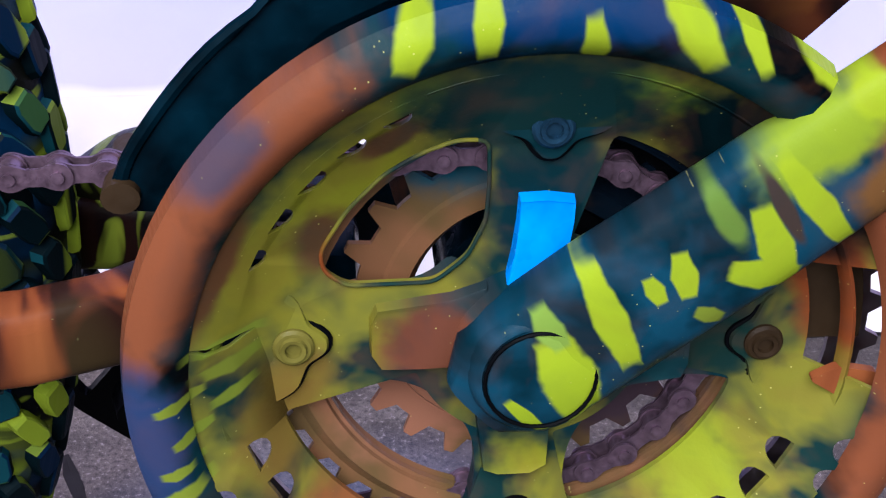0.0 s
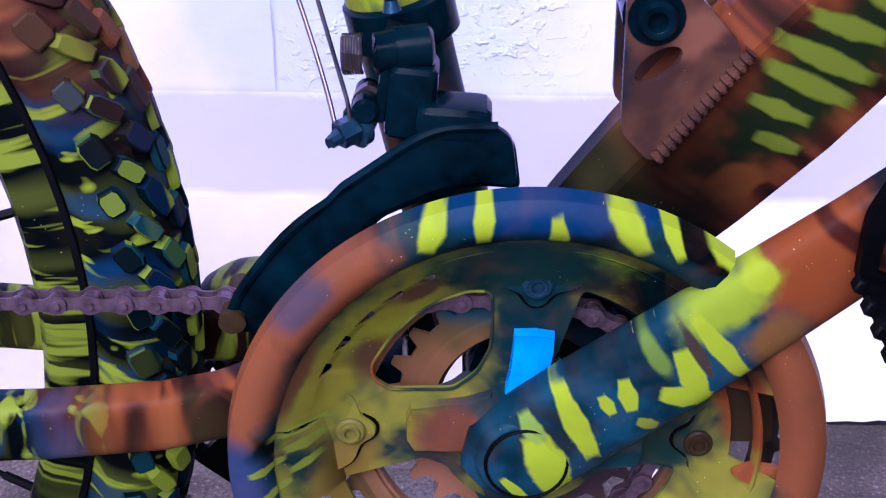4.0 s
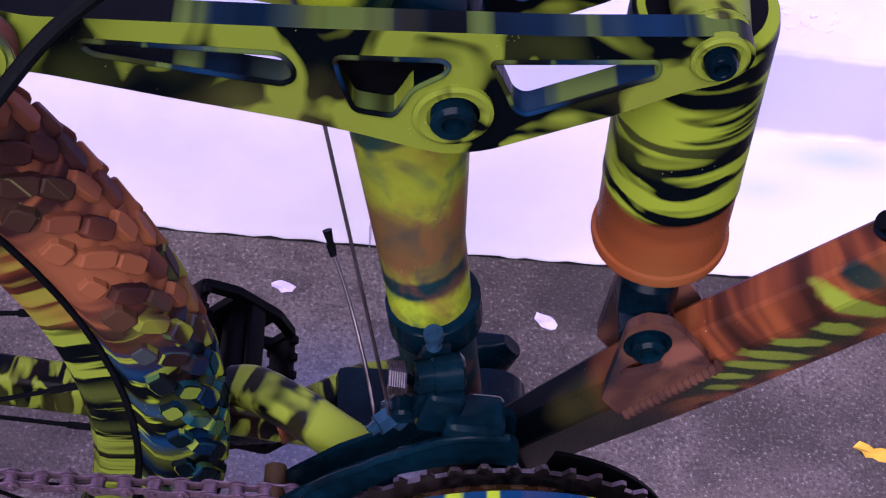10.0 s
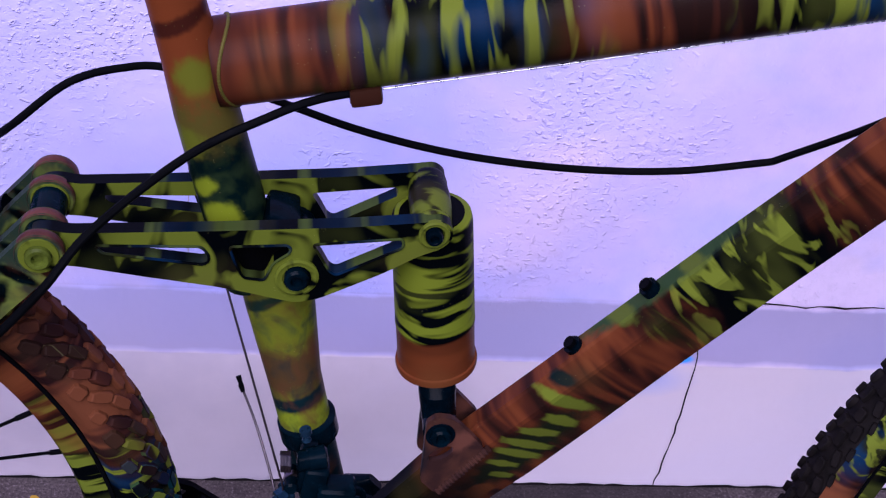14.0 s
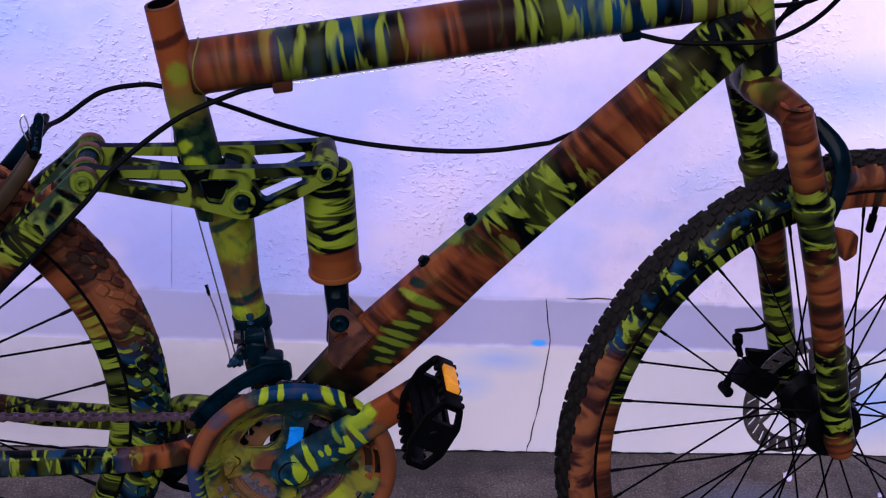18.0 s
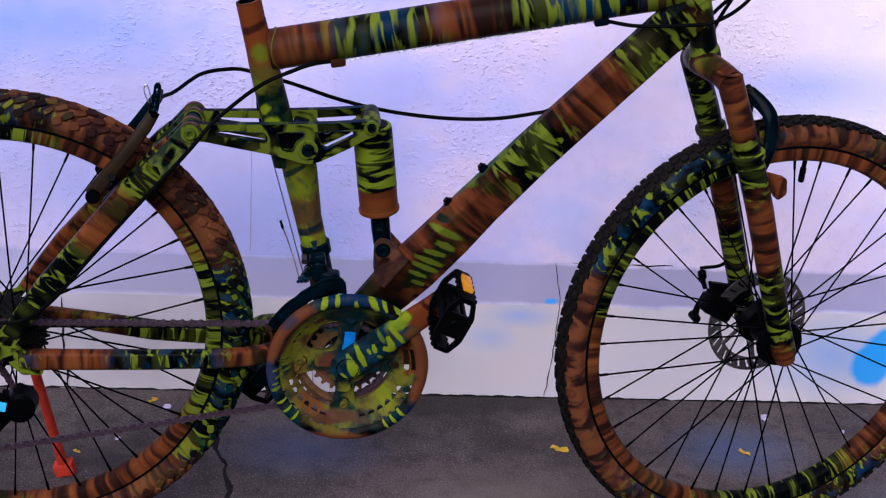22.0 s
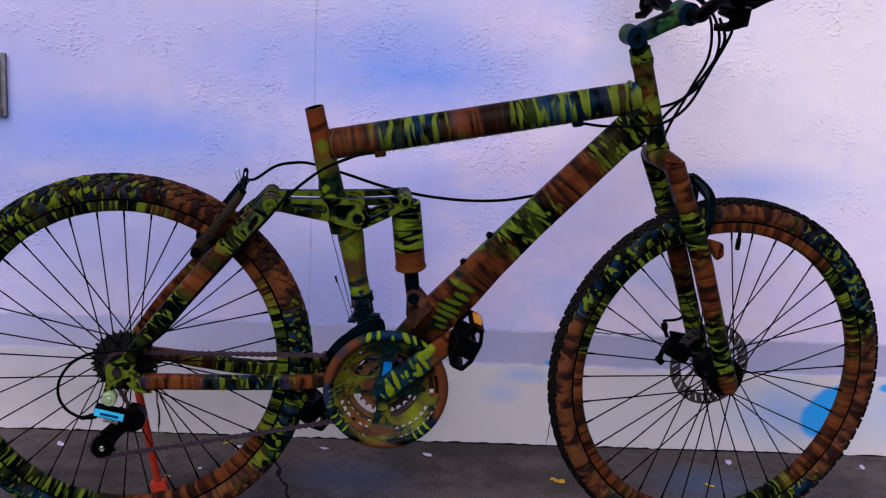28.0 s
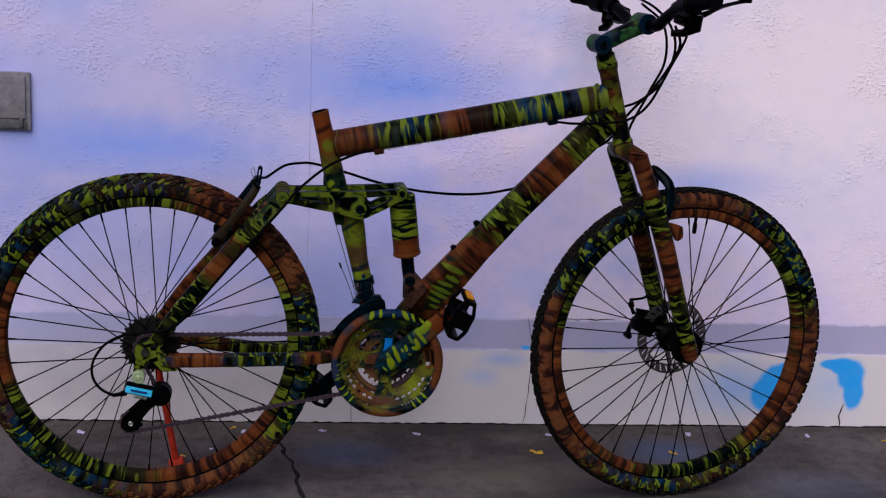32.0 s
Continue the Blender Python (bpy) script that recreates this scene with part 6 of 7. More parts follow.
def front_derailleur():
    out = [(0.3635, 0.360), (0.366, 0.370), (0.371, 0.380), (0.390, 0.405), (0.415, 0.4245), (0.426, 0.432), (0.437, 0.4385), (0.458, 0.4405), (0.464, 0.436), (0.4665, 0.418), (0.452, 0.4190), (0.438, 0.4165), (0.4155, 0.4060), (0.3985, 0.3870), (0.3870, 0.3695), (0.3765, 0.3585)]
    cage = part("front_derailleur", plate(round_poly(out, 0.003), -0.0575, -0.0545), NAVY, bicycle, "dark blue-green front derailleur", fd_at)
    inner = [(x + 0.002, z - 0.012) for x, z in out]
    part("inner_cage", plate(round_poly(inner, 0.003), -0.0365, -0.034), NAVY, cage, "", fd_at)
    tube("lip", [(0.3665, -0.0565, 0.3635), (0.372, -0.0575, 0.379), (0.390, -0.0575, 0.4045), (0.415, -0.0575, 0.4245), (0.437, -0.0575, 0.4385), (0.459, -0.0575, 0.4405)], [0.0018] * 6, NAVY, cage, "", fd_at, n=8, per=5)
    part("tail_pin", cylinder((0.3675, -0.0605, 0.3645), (0.3675, -0.032, 0.3645), 0.0045, 16), P_TAIL, cage, "", fd_at)
    # parallelogram body, its two pivot pins, the band round the seat tube
    body = part("body", block(bmesh.new(), (0.4325, -0.050, 0.4490), (0.0175, 0.020, 0.027), Matrix.Rotation(radians(6), 3, 'Y'), 0.004, 3), NAVY, cage, "", at)
    part("knuckle", sweep(bmesh.new(), [(0.4195, -0.0515, 0.4650), (0.4200, -0.0515, 0.4650), (0.4265, -0.0500, 0.4656), (0.4268, -0.0500, 0.4656), (0.4385, -0.0480, 0.4664), (0.4402, -0.0478, 0.4665)], [0.0052, 0.0074, 0.0074, 0.0084, 0.0084, 0.0060], 24), NAVY, body, "", at)
    part("body_web", block(bmesh.new(), (0.4225, -0.049, 0.4520), (0.0040, 0.016, 0.022), Matrix.Rotation(radians(8), 3, 'Y'), 0.0015, 2), NAVY, body, "", at)
    part("wing", block(bmesh.new(), (0.4475, -0.0560, 0.4435), (0.027, 0.020, 0.0135), Matrix.Rotation(radians(4), 3, 'Y'), 0.005, 3), NAVY, cage, "", at)
    d = Vector((-0.22, 0, 0.97)).normalized()
    c = Vector((0.4275, -0.016, 0.4660))
    tube("clamp_band", [c - d * 0.0085, c - d * 0.0075, c + d * 0.0075, c + d * 0.0085], [0.0188, 0.0206, 0.0206, 0.0188], NAVY, cage, "", n=32)
    part("band_ear", block(bmesh.new(), (0.4275, -0.0390, 0.4655), (0.012, 0.012, 0.013), Matrix.Rotation(radians(12), 3, 'Y'), 0.003), NAVY, cage, "", at)
    part("pin", sweep(bmesh.new(), [(0.4165, -0.0600, 0.4465), (0.4165, -0.0585, 0.4465), (0.4165, -0.0400, 0.4465)], [0.0036, 0.0048, 0.0048], 16, side=Vector((1, 0, 0))), NAVY, cage, "", at)
    part("spring", sweep(bmesh.new(), [Vector((0.4085 + k * 0.00014, -0.0515 + 0.0066 * math.cos(k * 0.9), 0.4650 + 0.0066 * math.sin(k * 0.9))) for k in range(48)], 0.0009, 6), DARKSTEEL, cage, "", at)
    part("arm", plate(round_poly([(0.404, 0.428), (0.412, 0.424), (0.420, 0.444), (0.414, 0.450), (0.408, 0.446)], 0.003), -0.043, -0.039), DARKSTEEL, cage, "", fd_at)
    bm = sweep(bmesh.new(), [(0.403, -0.050, 0.433), (0.4085, -0.046, 0.4345)], 0.0052, 6)
    sweep(bm, [(0.400, -0.052, 0.432), (0.403, -0.050, 0.433)], 0.003, 10)
    sweep(bm, [(0.4085, -0.046, 0.4345), (0.411, -0.044, 0.435)], 0.0075, 18)
    part("cable_bolt", bm, BLUESTEEL, cage, "blue-grey cable clamp bolt", fd_at)
    part("limit_screw", sweep(bmesh.new(), [(0.4215, -0.036, 0.474), (0.4210, -0.036, 0.478), (0.4207, -0.036, 0.480), (0.4200, -0.036, 0.4835)], [0.0035, 0.0022, 0.0042, 0.0042], 12), BLUESTEEL, cage, "", fd_at)
    part("clamp_screw", hex_bolt(0.0045, 0.006), BLUESTEEL, cage, "", lambda x, o, z: fd_at(0.4225 + x, -0.0380 + o, 0.4610 + z))


def cables():
    def run(name, pts, r, mat, lab="", place=at, per=8):
        return tagged(tube(name, pts, r, mat, bicycle, lab, place, n=10, per=per), lab)
    run("rear_brake_housing", [(0.214, -0.008, 0.668), (0.218, 0.020, 0.664), (0.230, 0.050, 0.660), (0.262, 0.074, 0.677), (0.295, 0.088, 0.681), (0.327, 0.094, 0.6785), (0.391, 0.086, 0.664), (0.450, 0.076, 0.649), (0.505, 0.070, 0.6385), (0.560, 0.067, 0.632), (0.620, 0.065, 0.6295), (0.680, 0.061, 0.634), (0.742, 0.055, 0.648)], 0.0027, RUBBER, "black brake cable housing")
    run("rear_gear_housing", [(0.455, -0.012, 0.7335), (0.42, -0.022, 0.731), (0.391, -0.032, 0.724), (0.344, -0.046, 0.704), (0.29, -0.063, 0.662), (0.262, -0.0825, 0.632), (0.22, -0.0865, 0.583), (0.186, -0.088, 0.544), (0.13, -0.0875, 0.475), (0.085, -0.088, 0.419), (0.045, -0.086, 0.385), (0.0, -0.084, 0.377), (-0.042, -0.080, 0.369), (-0.078, -0.074, 0.347), (-0.100, -0.070, 0.312), (-0.101, -0.070, 0.280), (-0.086, -0.072, 0.257), (-0.062, -0.072, 0.243)], 0.0027, RUBBER, "black gear cable housing")
    run("front_gear_housing", [(0.452, 0.010, 0.733), (0.41, 0.014, 0.729), (0.362, 0.020, 0.712), (0.346, 0.020, 0.685), (0.3432, 0.020, 0.660), (0.3468, 0.020, 0.637), (0.3506, 0.016, 0.6260), (0.3565, 0.008, 0.6130)], 0.0025, RUBBER, "")
    for o in (-0.010, 0.010):
        run("brake_wire" if o > 0 else "gear_wire", [(0.458, o, 0.7325), (0.787, o, 0.8), (0.794, o, 0.8015)], 0.0008, STEEL, "", per=1)
    run("derailleur_wire", [(0.3570, 0.006, 0.6120), (0.410, -0.056, 0.450), (0.4115, -0.056, 0.440)], 0.0008, DARKSTEEL, "", per=1)
    wire = run("loose_wire", [(0.407, -0.056, 0.433), (0.401, -0.042, 0.450), (0.390, -0.022, 0.475), (0.3795, -0.008, 0.495)], 0.0009, DARKSTEEL, "frayed loose cable end", per=5)
    tube("end_cap", [(0.3815, -0.0112, 0.4905), (0.380, -0.0085, 0.494), (0.3795, -0.008, 0.496), (0.3778, -0.0055, 0.500)], [0.0015, 0.0021, 0.0015, 0.0021], BLACK, wire, "", n=8)
    part("cable_clip", block(bmesh.new(), (0.4475, -0.008, 0.7315), (0.020, 0.026, 0.012), Matrix.Rotation(radians(-11), 3, 'Y'), 0.003), P_BROWN, bicycle, "brown painted cable clip", at)
    part("cable_stop", block(bmesh.new(), (0.794, 0.0, 0.799), (0.020, 0.030, 0.011), Matrix.Rotation(radians(-11), 3, 'Y'), 0.003), TEALPAINT, bicycle, "", at)
    run("shifter_housing", [(0.800, -0.010, 0.800), (0.838, -0.030, 0.801), (0.900, -0.036, 0.806), (0.942, -0.035, 0.813), (0.980, -0.045, 0.848), (1.007, -0.078, 0.925), (1.017, -0.110, 0.969), (1.020, -0.130, 0.998), (1.008, -0.146, 1.022)], 0.0026, RUBBER, "black gear cable housing")
    run("shifter_housing", [(0.800, 0.010, 0.800), (0.840, 0.030, 0.806), (0.895, 0.034, 0.818), (0.940, 0.000, 0.833), (0.968, -0.040, 0.857), (1.000, -0.062, 0.898), (1.012, -0.085, 0.960), (1.002, -0.075, 1.006), (0.980, -0.020, 1.036), (0.955, 0.080, 1.048), (0.950, 0.130, 1.048)], 0.0026, RUBBER, "black gear cable housing")
    run("brake_housing", [(0.742, 0.055, 0.648), (0.800, 0.046, 0.684), (0.860, 0.038, 0.726), (0.899, 0.032, 0.743), (0.923, 0.024, 0.764), (0.952, 0.000, 0.820), (0.985, -0.034, 0.872), (1.010, -0.072, 0.932), (1.018, -0.096, 0.975), (1.004, -0.100, 1.010)], 0.0027, RUBBER, "black brake cable housing")
    run("front_brake_housing", [(0.985, 0.100, 1.030), (1.030, 0.080, 0.990), (1.034, 0.060, 0.92), (1.004, 0.060, 0.85), (0.970, 0.080, 0.745), (1.004, 0.088, 0.64), (1.032, 0.084, 0.553), (1.060, 0.078, 0.46), (1.040, 0.066, 0.418), (1.002, 0.062, 0.410)], 0.0027, RUBBER, "black brake cable housing")


def chain():
    """Links along the loop: rear sprocket, middle ring, two guide wheels."""
    c1, r1 = Vector((0.005, 0.331)), 0.0283
    c2, r2 = Vector((0.4745, 0.3145)), 0.0566
    j1, rj = Vector((-0.029, 0.177)), 0.021
    j2 = Vector((0.012, 0.232))
    path = []

    def arc(c, r, a0, a1, n=40):
        for k in range(n + 1):
            a = radians(a0 + (a1 - a0) * k / n)
            path.append((c.x + r * math.cos(a), c.y + r * math.sin(a)))
    arc(c1, r1, 215, 87)
    arc(c2, r2, 92, -98)
    arc(j1, rj, -83, -230)
    arc(j2, rj, -40, 60)
    path.append((c1.x + r1 * math.cos(radians(218)) + 0.006, c1.y + r1 * math.sin(radians(218)) - 0.004))
    pts = [Vector(p) for p in path]
    run = [0.0]
    for a, b in zip(pts, pts[1:]):
        run.append(run[-1] + (b - a).length)

    def point(s):
        for i in range(len(run) - 1):
            if run[i + 1] >= s:
                k = (s - run[i]) / max(run[i + 1] - run[i], 1e-9)
                return pts[i].lerp(pts[i + 1], k)
        return pts[-1]

    def link_mesh(half, name, mat, pins):
        out = []
        for sx in (1, -1):
            for k in range(13):
                a = radians(-118 + 236 * k / 12)
                out.append((sx * (0.00635 + 0.0041 * math.cos(a)), sx * 0.0041 * math.sin(a)))
            out.append((sx * 0.0020, sx * 0.0026))
            out.append((sx * -0.0020, sx * 0.0026))
        bm = plate(out, -half - 0.0009, -half)
        plate(out, half, half + 0.0009, bm=bm)
        if pins:
            for x in (-0.00635, 0.00635):
                sweep(bm, [(x, -half - 0.0017, 0), (x, half + 0.0017, 0)], 0.0018, 10)
        else:
            for x in (-0.00635, 0.00635):
                sweep(bm, [(x, -half, 0), (x, half, 0)], 0.0036, 12)
        bmesh.ops.recalc_face_normals(bm, faces=bm.faces[:])
        smooth(bm)
        me = bpy.data.meshes.new(name)
        bm.to_mesh(me)
        bm.free()
        me.materials.append(mat)
        return me
    outer, inner = link_mesh(0.0030, "outer_link", CHAINMAT, True), link_mesh(0.0018, "inner_link", CHAINMAT, False)
    holder = part("chain", cylinder((0.0, -0.0465, 0.300), (0.0, -0.0455, 0.300), 0.006, 8), CHAINMAT, bicycle, "dull violet-grey bicycle chain", at)
    total, pitch = run[-1], 0.0127
    for k in range(int(total / pitch)):
        a, b = point(k * pitch), point((k + 1) * pitch)
        mid = (a + b) / 2
        blend = max(0.0, min(1.0, mid.x / 0.42))
        link = new("link", outer if k % 2 else inner)
        p = at(mid.x, -0.0465 * (1 - blend) - 0.0565 * blend, mid.y)
        link.matrix_world = Matrix.Translation(p) @ Matrix.Rotation(-math.atan2(b.y - a.y, b.x - a.x), 4, 'Y')
        link.parent = holder


def rear_gear():
    cas = None
    for k, teeth in enumerate((14, 16, 18, 20, 22, 24, 28)):
        r = teeth * 0.0127 / (2 * math.pi)
        o = -0.046 + k * 0.0045
        bm = plate(toothed(teeth, r + 0.0028, r - 0.0025), o, o + 0.002, [ring_pts(0, 0, max(0.016, r - 0.014), 32)])
        ob = part("cassette" if cas is None else "sprocket", bm, SPROCKET, bicycle if cas is None else cas, "dark steel sprocket cluster" if cas is None else "", lambda x, q, z: at(0.005 + x, q, 0.331 + z))
        cas = cas or ob
    part("lockring", turned([(0.008, -0.049), (0.016, -0.0485), (0.0175, -0.046)], 28), DARKSTEEL, cas, "", lambda x, q, z: at(0.005 + x, q, 0.331 + z))
    rd = part("rear_derailleur", turned([(0.0, -0.012), (0.004, -0.012), (0.0055, -0.0105), (0.011, -0.0105), (0.013, -0.008), (0.013, 0.010)], 28), GREYLIME, bicycle, "black rear derailleur with a glossy blue badge", lambda x, q, z: at(-0.012 + x, -0.072 + q, 0.283 + z))
    tilt = Matrix.Rotation(radians(12), 3, 'Y')
    part("link_box", block(bmesh.new(), (-0.010, -0.080, 0.2585), (0.056, 0.020, 0.020), tilt, 0.004), BLACK, rd, "", at)
    badge = part("badge", block(bmesh.new(), (-0.0105, -0.0915, 0.2590), (0.052, 0.004, 0.0135), tilt, 0.0015), BADGE, rd, "glossy light-blue name badge", at)
    bar = bmesh.new()
    block(bar, (-0.0100, -0.0940, 0.2592), (0.032, 0.0012, 0.0042), tilt)
    part("lettering", bar, DARKBLUE, badge, "", at)
    part("pivot_knuckle", sweep(bmesh.new(), [(0.030, -0.086, 0.247), (0.030, -0.082, 0.247), (0.030, -0.050, 0.243), (0.030, -0.046, 0.243)], [0.017, 0.0215, 0.0215, 0.017], 28, side=Vector((1, 0, 0))), BLACK, rd, "", at)
    part("chrome_plate", block(bmesh.new(), (-0.008, -0.088, 0.2455), (0.026, 0.003, 0.006), tilt, 0.001), STEEL, rd, "small chrome plate", at)
    part("barrel", sweep(bmesh.new(), [(-0.062, -0.072, 0.243), (-0.050, -0.074, 0.246), (-0.046, -0.074, 0.247), (-0.036, -0.076, 0.250)], [0.004, 0.004, 0.0055, 0.0055], 12), BLACK, rd, "", at)
    cage = [(0.022, 0.262), (0.040, 0.250), (0.036, 0.232), (0.008, 0.206), (-0.014, 0.178), (-0.018, 0.164), (-0.034, 0.157), (-0.050, 0.170), (-0.046, 0.190), (-0.016, 0.218), (0.010, 0.246)]
    for o in (-0.0545, -0.037):
        part("cage_plate", plate(round_poly(cage, 0.008, 5), o, o + 0.0018, [ring_pts(-0.030, 0.177, 0.005, 14)]), BLACK, rd, "", at)
    for x, z in ((-0.029, 0.177), (0.012, 0.232)):
        part("guide_wheel", plate(toothed(11, 0.0235, 0.0195), -0.0495, -0.0415, [ring_pts(0, 0, 0.004, 12)]), BLACK, rd, "", lambda u, q, w, x=x, z=z: at(x + u, q, z + w))
        part("guide_bolt", hex_bolt(0.005, 0.003), STEEL, rd, "", lambda u, q, w, x=x, z=z: at(x + u, -0.055 + q, z + w))


def kickstand():
    stand = tube("kickstand", [(0.012, 0.082, 0.262), (0.016, 0.086, 0.222), (0.028, 0.096, 0.150), (0.044, 0.112, 0.050), (0.048, 0.116, 0.024)], [0.007, 0.0075, 0.0075, 0.0075, 0.008], REDPAINT, bicycle, "red-orange painted kickstand", lambda x, o, z: Vector((x, 0.02 + o, z)), n=16)
    part("foot", block(bmesh.new(), (0.051, 0.138, 0.0115), (0.032, 0.024, 0.022), Matrix.Rotation(radians(-14), 3, 'Y'), 0.005), REDPAINT, stand)
    part("mount", block(bmesh.new(), (0.014, 0.098, 0.280), (0.030, 0.018, 0.050), None, 0.004), REDPAINT, stand)


def rear_brake():
    for s, top, mat in ((-1, -0.030, P_TAIL), (1, 0.038, TEALPAINT)):
        o = -0.055 if s < 0 else 0.040
        arm = tube("brake_arm", [(0.133, o, 0.553), (0.150, o, 0.577), (0.180, o * 0.95, 0.616), (0.200, (o + top) / 2, 0.643), (0.211, top, 0.660)], [0.011, 0.0095, 0.0085, 0.0085, 0.0075], mat, bicycle, "brake arm in brown and grey paint", n=14, squash=(0.7, 1.0), power=3.0)
        part("pivot", cylinder((0.134, o - 0.012, 0.554), (0.134, o + 0.010, 0.554), 0.0095, 18), BLACK, arm, "", at)
        part("pad", block(bmesh.new(), (0.168, o * 0.45, 0.553), (0.070, 0.014, 0.013), Matrix.Rotation(radians(-48), 3, 'Y'), 0.004), BLACK, arm, "", at)
        part("pad_bolt", cylinder((0.159, o - 0.010, 0.582), (0.157, o * 0.5, 0.562), 0.005, 12), BLACK, arm, "", at)
        part("arm_bolt", cylinder((0.211, top - 0.010, 0.660), (0.211, top + 0.010, 0.660), 0.0045, 12), BLACK, arm, "", at)
    tube("brake_noodle", [(0.214, -0.010, 0.669), (0.206, -0.028, 0.672), (0.206, -0.036, 0.664), (0.210, -0.036, 0.659)], 0.0028, BLACK, bicycle, "", n=10, per=6)
    link = [(0.2115, 0.6985), (0.2165, 0.7010), (0.2205, 0.6965), (0.2170, 0.6640), (0.2120, 0.6590), (0.2060, 0.6620)]
    slot = [(0.2140, 0.6930), (0.2165, 0.6930), (0.2135, 0.6680), (0.2105, 0.6680)]
    part("noodle_link", plate(round_poly(link, 0.0025, 3), -0.034, -0.030, [round_poly(slot, 0.0008, 2)]), TEALPAINT, bicycle, "dark slotted link of the brake cable", at)
    part("link_pin", cylinder((0.2110, -0.038, 0.6630), (0.2110, -0.020, 0.6630), 0.0036, 14), BLUESTEEL, bicycle, "", at)
    tube("loose_wire", [(0.210, -0.030, 0.664), (0.203, -0.034, 0.676), (0.198, -0.032, 0.690), (0.201, -0.030, 0.697), (0.205, -0.031, 0.688), (0.208, -0.031, 0.668)], 0.0008, STEEL, bicycle, "", n=6, per=6)


def disc_brake():
    cx, cz, o = 1.1005, 0.3385, 0.030

    def put(x, q, z):
        return fork_at(cx + x, q, cz + z)
    holes = []
    for k in range(30):
        a = 360 / 30 * k
        c, s = math.cos(radians(a)), math.sin(radians(a))
        h = []
        for r, da in ((0.0635, -4.2), (0.0635, -1.2), (0.0755, 4.0), (0.0755, 1.0)):
            h.append((r * math.cos(radians(a + da)), r * math.sin(radians(a + da))))
        holes.append(h)
    rotor = part("brake_disc", plate(ring_pts(0, 0, 0.080, 96), o, o + 0.0018, holes + [ring_pts(0, 0, 0.059, 72)]), ROTOR, bicycle, "slotted steel brake disc", put)
    for k in range(6):
        a = radians(60 * k)
        p, q = Vector((0.020 * math.cos(a), o, 0.020 * math.sin(a))), Vector((0.062 * math.cos(a + 0.55), o, 0.062 * math.sin(a + 0.55)))
        part("spider_arm", sweep(bmesh.new(), [p, p.lerp(q, 0.5) + Vector((0, 0, 0)), q], 0.004, 8, squash=(0.25, 1.0)), ROTOR, rotor, "", put)
    part("carrier", turned([(0.010, o - 0.001), (0.026, o - 0.001), (0.026, o + 0.003), (0.010, o + 0.003)], 32, True), BLACK, rotor, "", put)
    cal = part("brake_caliper", block(bmesh.new(), (1.036, 0.040, 0.364), (0.050, 0.028, 0.034), Matrix.Rotation(radians(28), 3, 'Y'), 0.007), BLACK, bicycle, "black disc brake caliper", fork_at)
    part("adapter", plate(round_poly([(1.020, 0.400), (1.060, 0.392), (1.078, 0.350), (1.050, 0.344), (1.030, 0.372)], 0.005), 0.044, 0.052), BLACK, cal, "", fork_at)
    tube("lever_arm", [(1.024, 0.058, 0.376), (1.014, 0.062, 0.352), (1.011, 0.062, 0.338)], [0.006, 0.005, 0.006], BLACK, cal, "", fork_at, n=10)
    tube("barrel", [(1.022, 0.060, 0.384), (1.017, 0.062, 0.398), (1.0165, 0.062, 0.400), (1.014, 0.062, 0.410)], [0.004, 0.004, 0.0065, 0.0065], BLACK, cal, "", fork_at, n=12)
    part("cable_clamp", cylinder((1.011, 0.052, 0.338), (1.011, 0.070, 0.338), 0.0065, 12), BLACK, cal, "", fork_at)
    for oo, mat in ((-0.070, DARKSTEEL), (0.070, DARKSTEEL)):
        part("axle_nut", sweep(bmesh.new(), [(1.1000, oo - 0.008, 0.3385), (1.1000, oo + 0.008, 0.3385)], 0.0105, 6, side=Vector((1, 0, 0))), mat, bicycle, "", fork_at)
    part("hub_shell", turned([(0.0, -0.052), (0.020, -0.052), (0.034, -0.047), (0.036, -0.040), (0.030, -0.030), (0.022, -0.02), (0.022, 0.02), (0.032, 0.03), (0.032, 0.036), (0.0, 0.04)], 36), BLACK, bicycle, "black front hub shell", put)


def valve(put, a):
    d = Vector((math.cos(radians(a)), 0, math.sin(radians(a))))
    part("valve", sweep(bmesh.new(), [d * 0.276, d * 0.262, d * 0.2615, d * 0.242, d * 0.240], [0.0035, 0.0033, 0.0048, 0.0046, 0.003], 12), BLACK, bicycle, "black tyre valve with its cap", put)


# knob rows: sideways place, height, length, width, slant, phase
KNOBS_WIDE = ((-0.0222, 0.0026, 0.0125, 0.0100, 22, 0.55), (0.0222, 0.0026, 0.0125, 0.0100, -22, 0.05), (-0.0042, 0.0038, 0.0165, 0.0088, 10, 0.0), (0.0042, 0.0038, 0.0165, 0.0088, -10, 0.5), (-0.0122, 0.0040, 0.0158, 0.0086, 26, 0.45), (0.0122, 0.0040, 0.0158, 0.0086, -26, 0.95), (-0.0180, 0.0038, 0.0150, 0.0080, 40, 0.05), (0.0180, 0.0038, 0.0150, 0.0080, -40, 0.55))
KNOBS_NARROW = ((-0.0040, 0.0036, 0.0125, 0.0068, 8, 0.0), (0.0040, 0.0036, 0.0125, 0.0068, -8, 0.5), (-0.0105, 0.0040, 0.0120, 0.0060, 16, 0.45), (0.0105, 0.0040, 0.0120, 0.0060, -16, 0.95), (-0.0152, 0.0040, 0.0095, 0.0042, 10, 0.05), (0.0152, 0.0040, 0.0095, 0.0042, -10, 0.55))
frame_tubes()
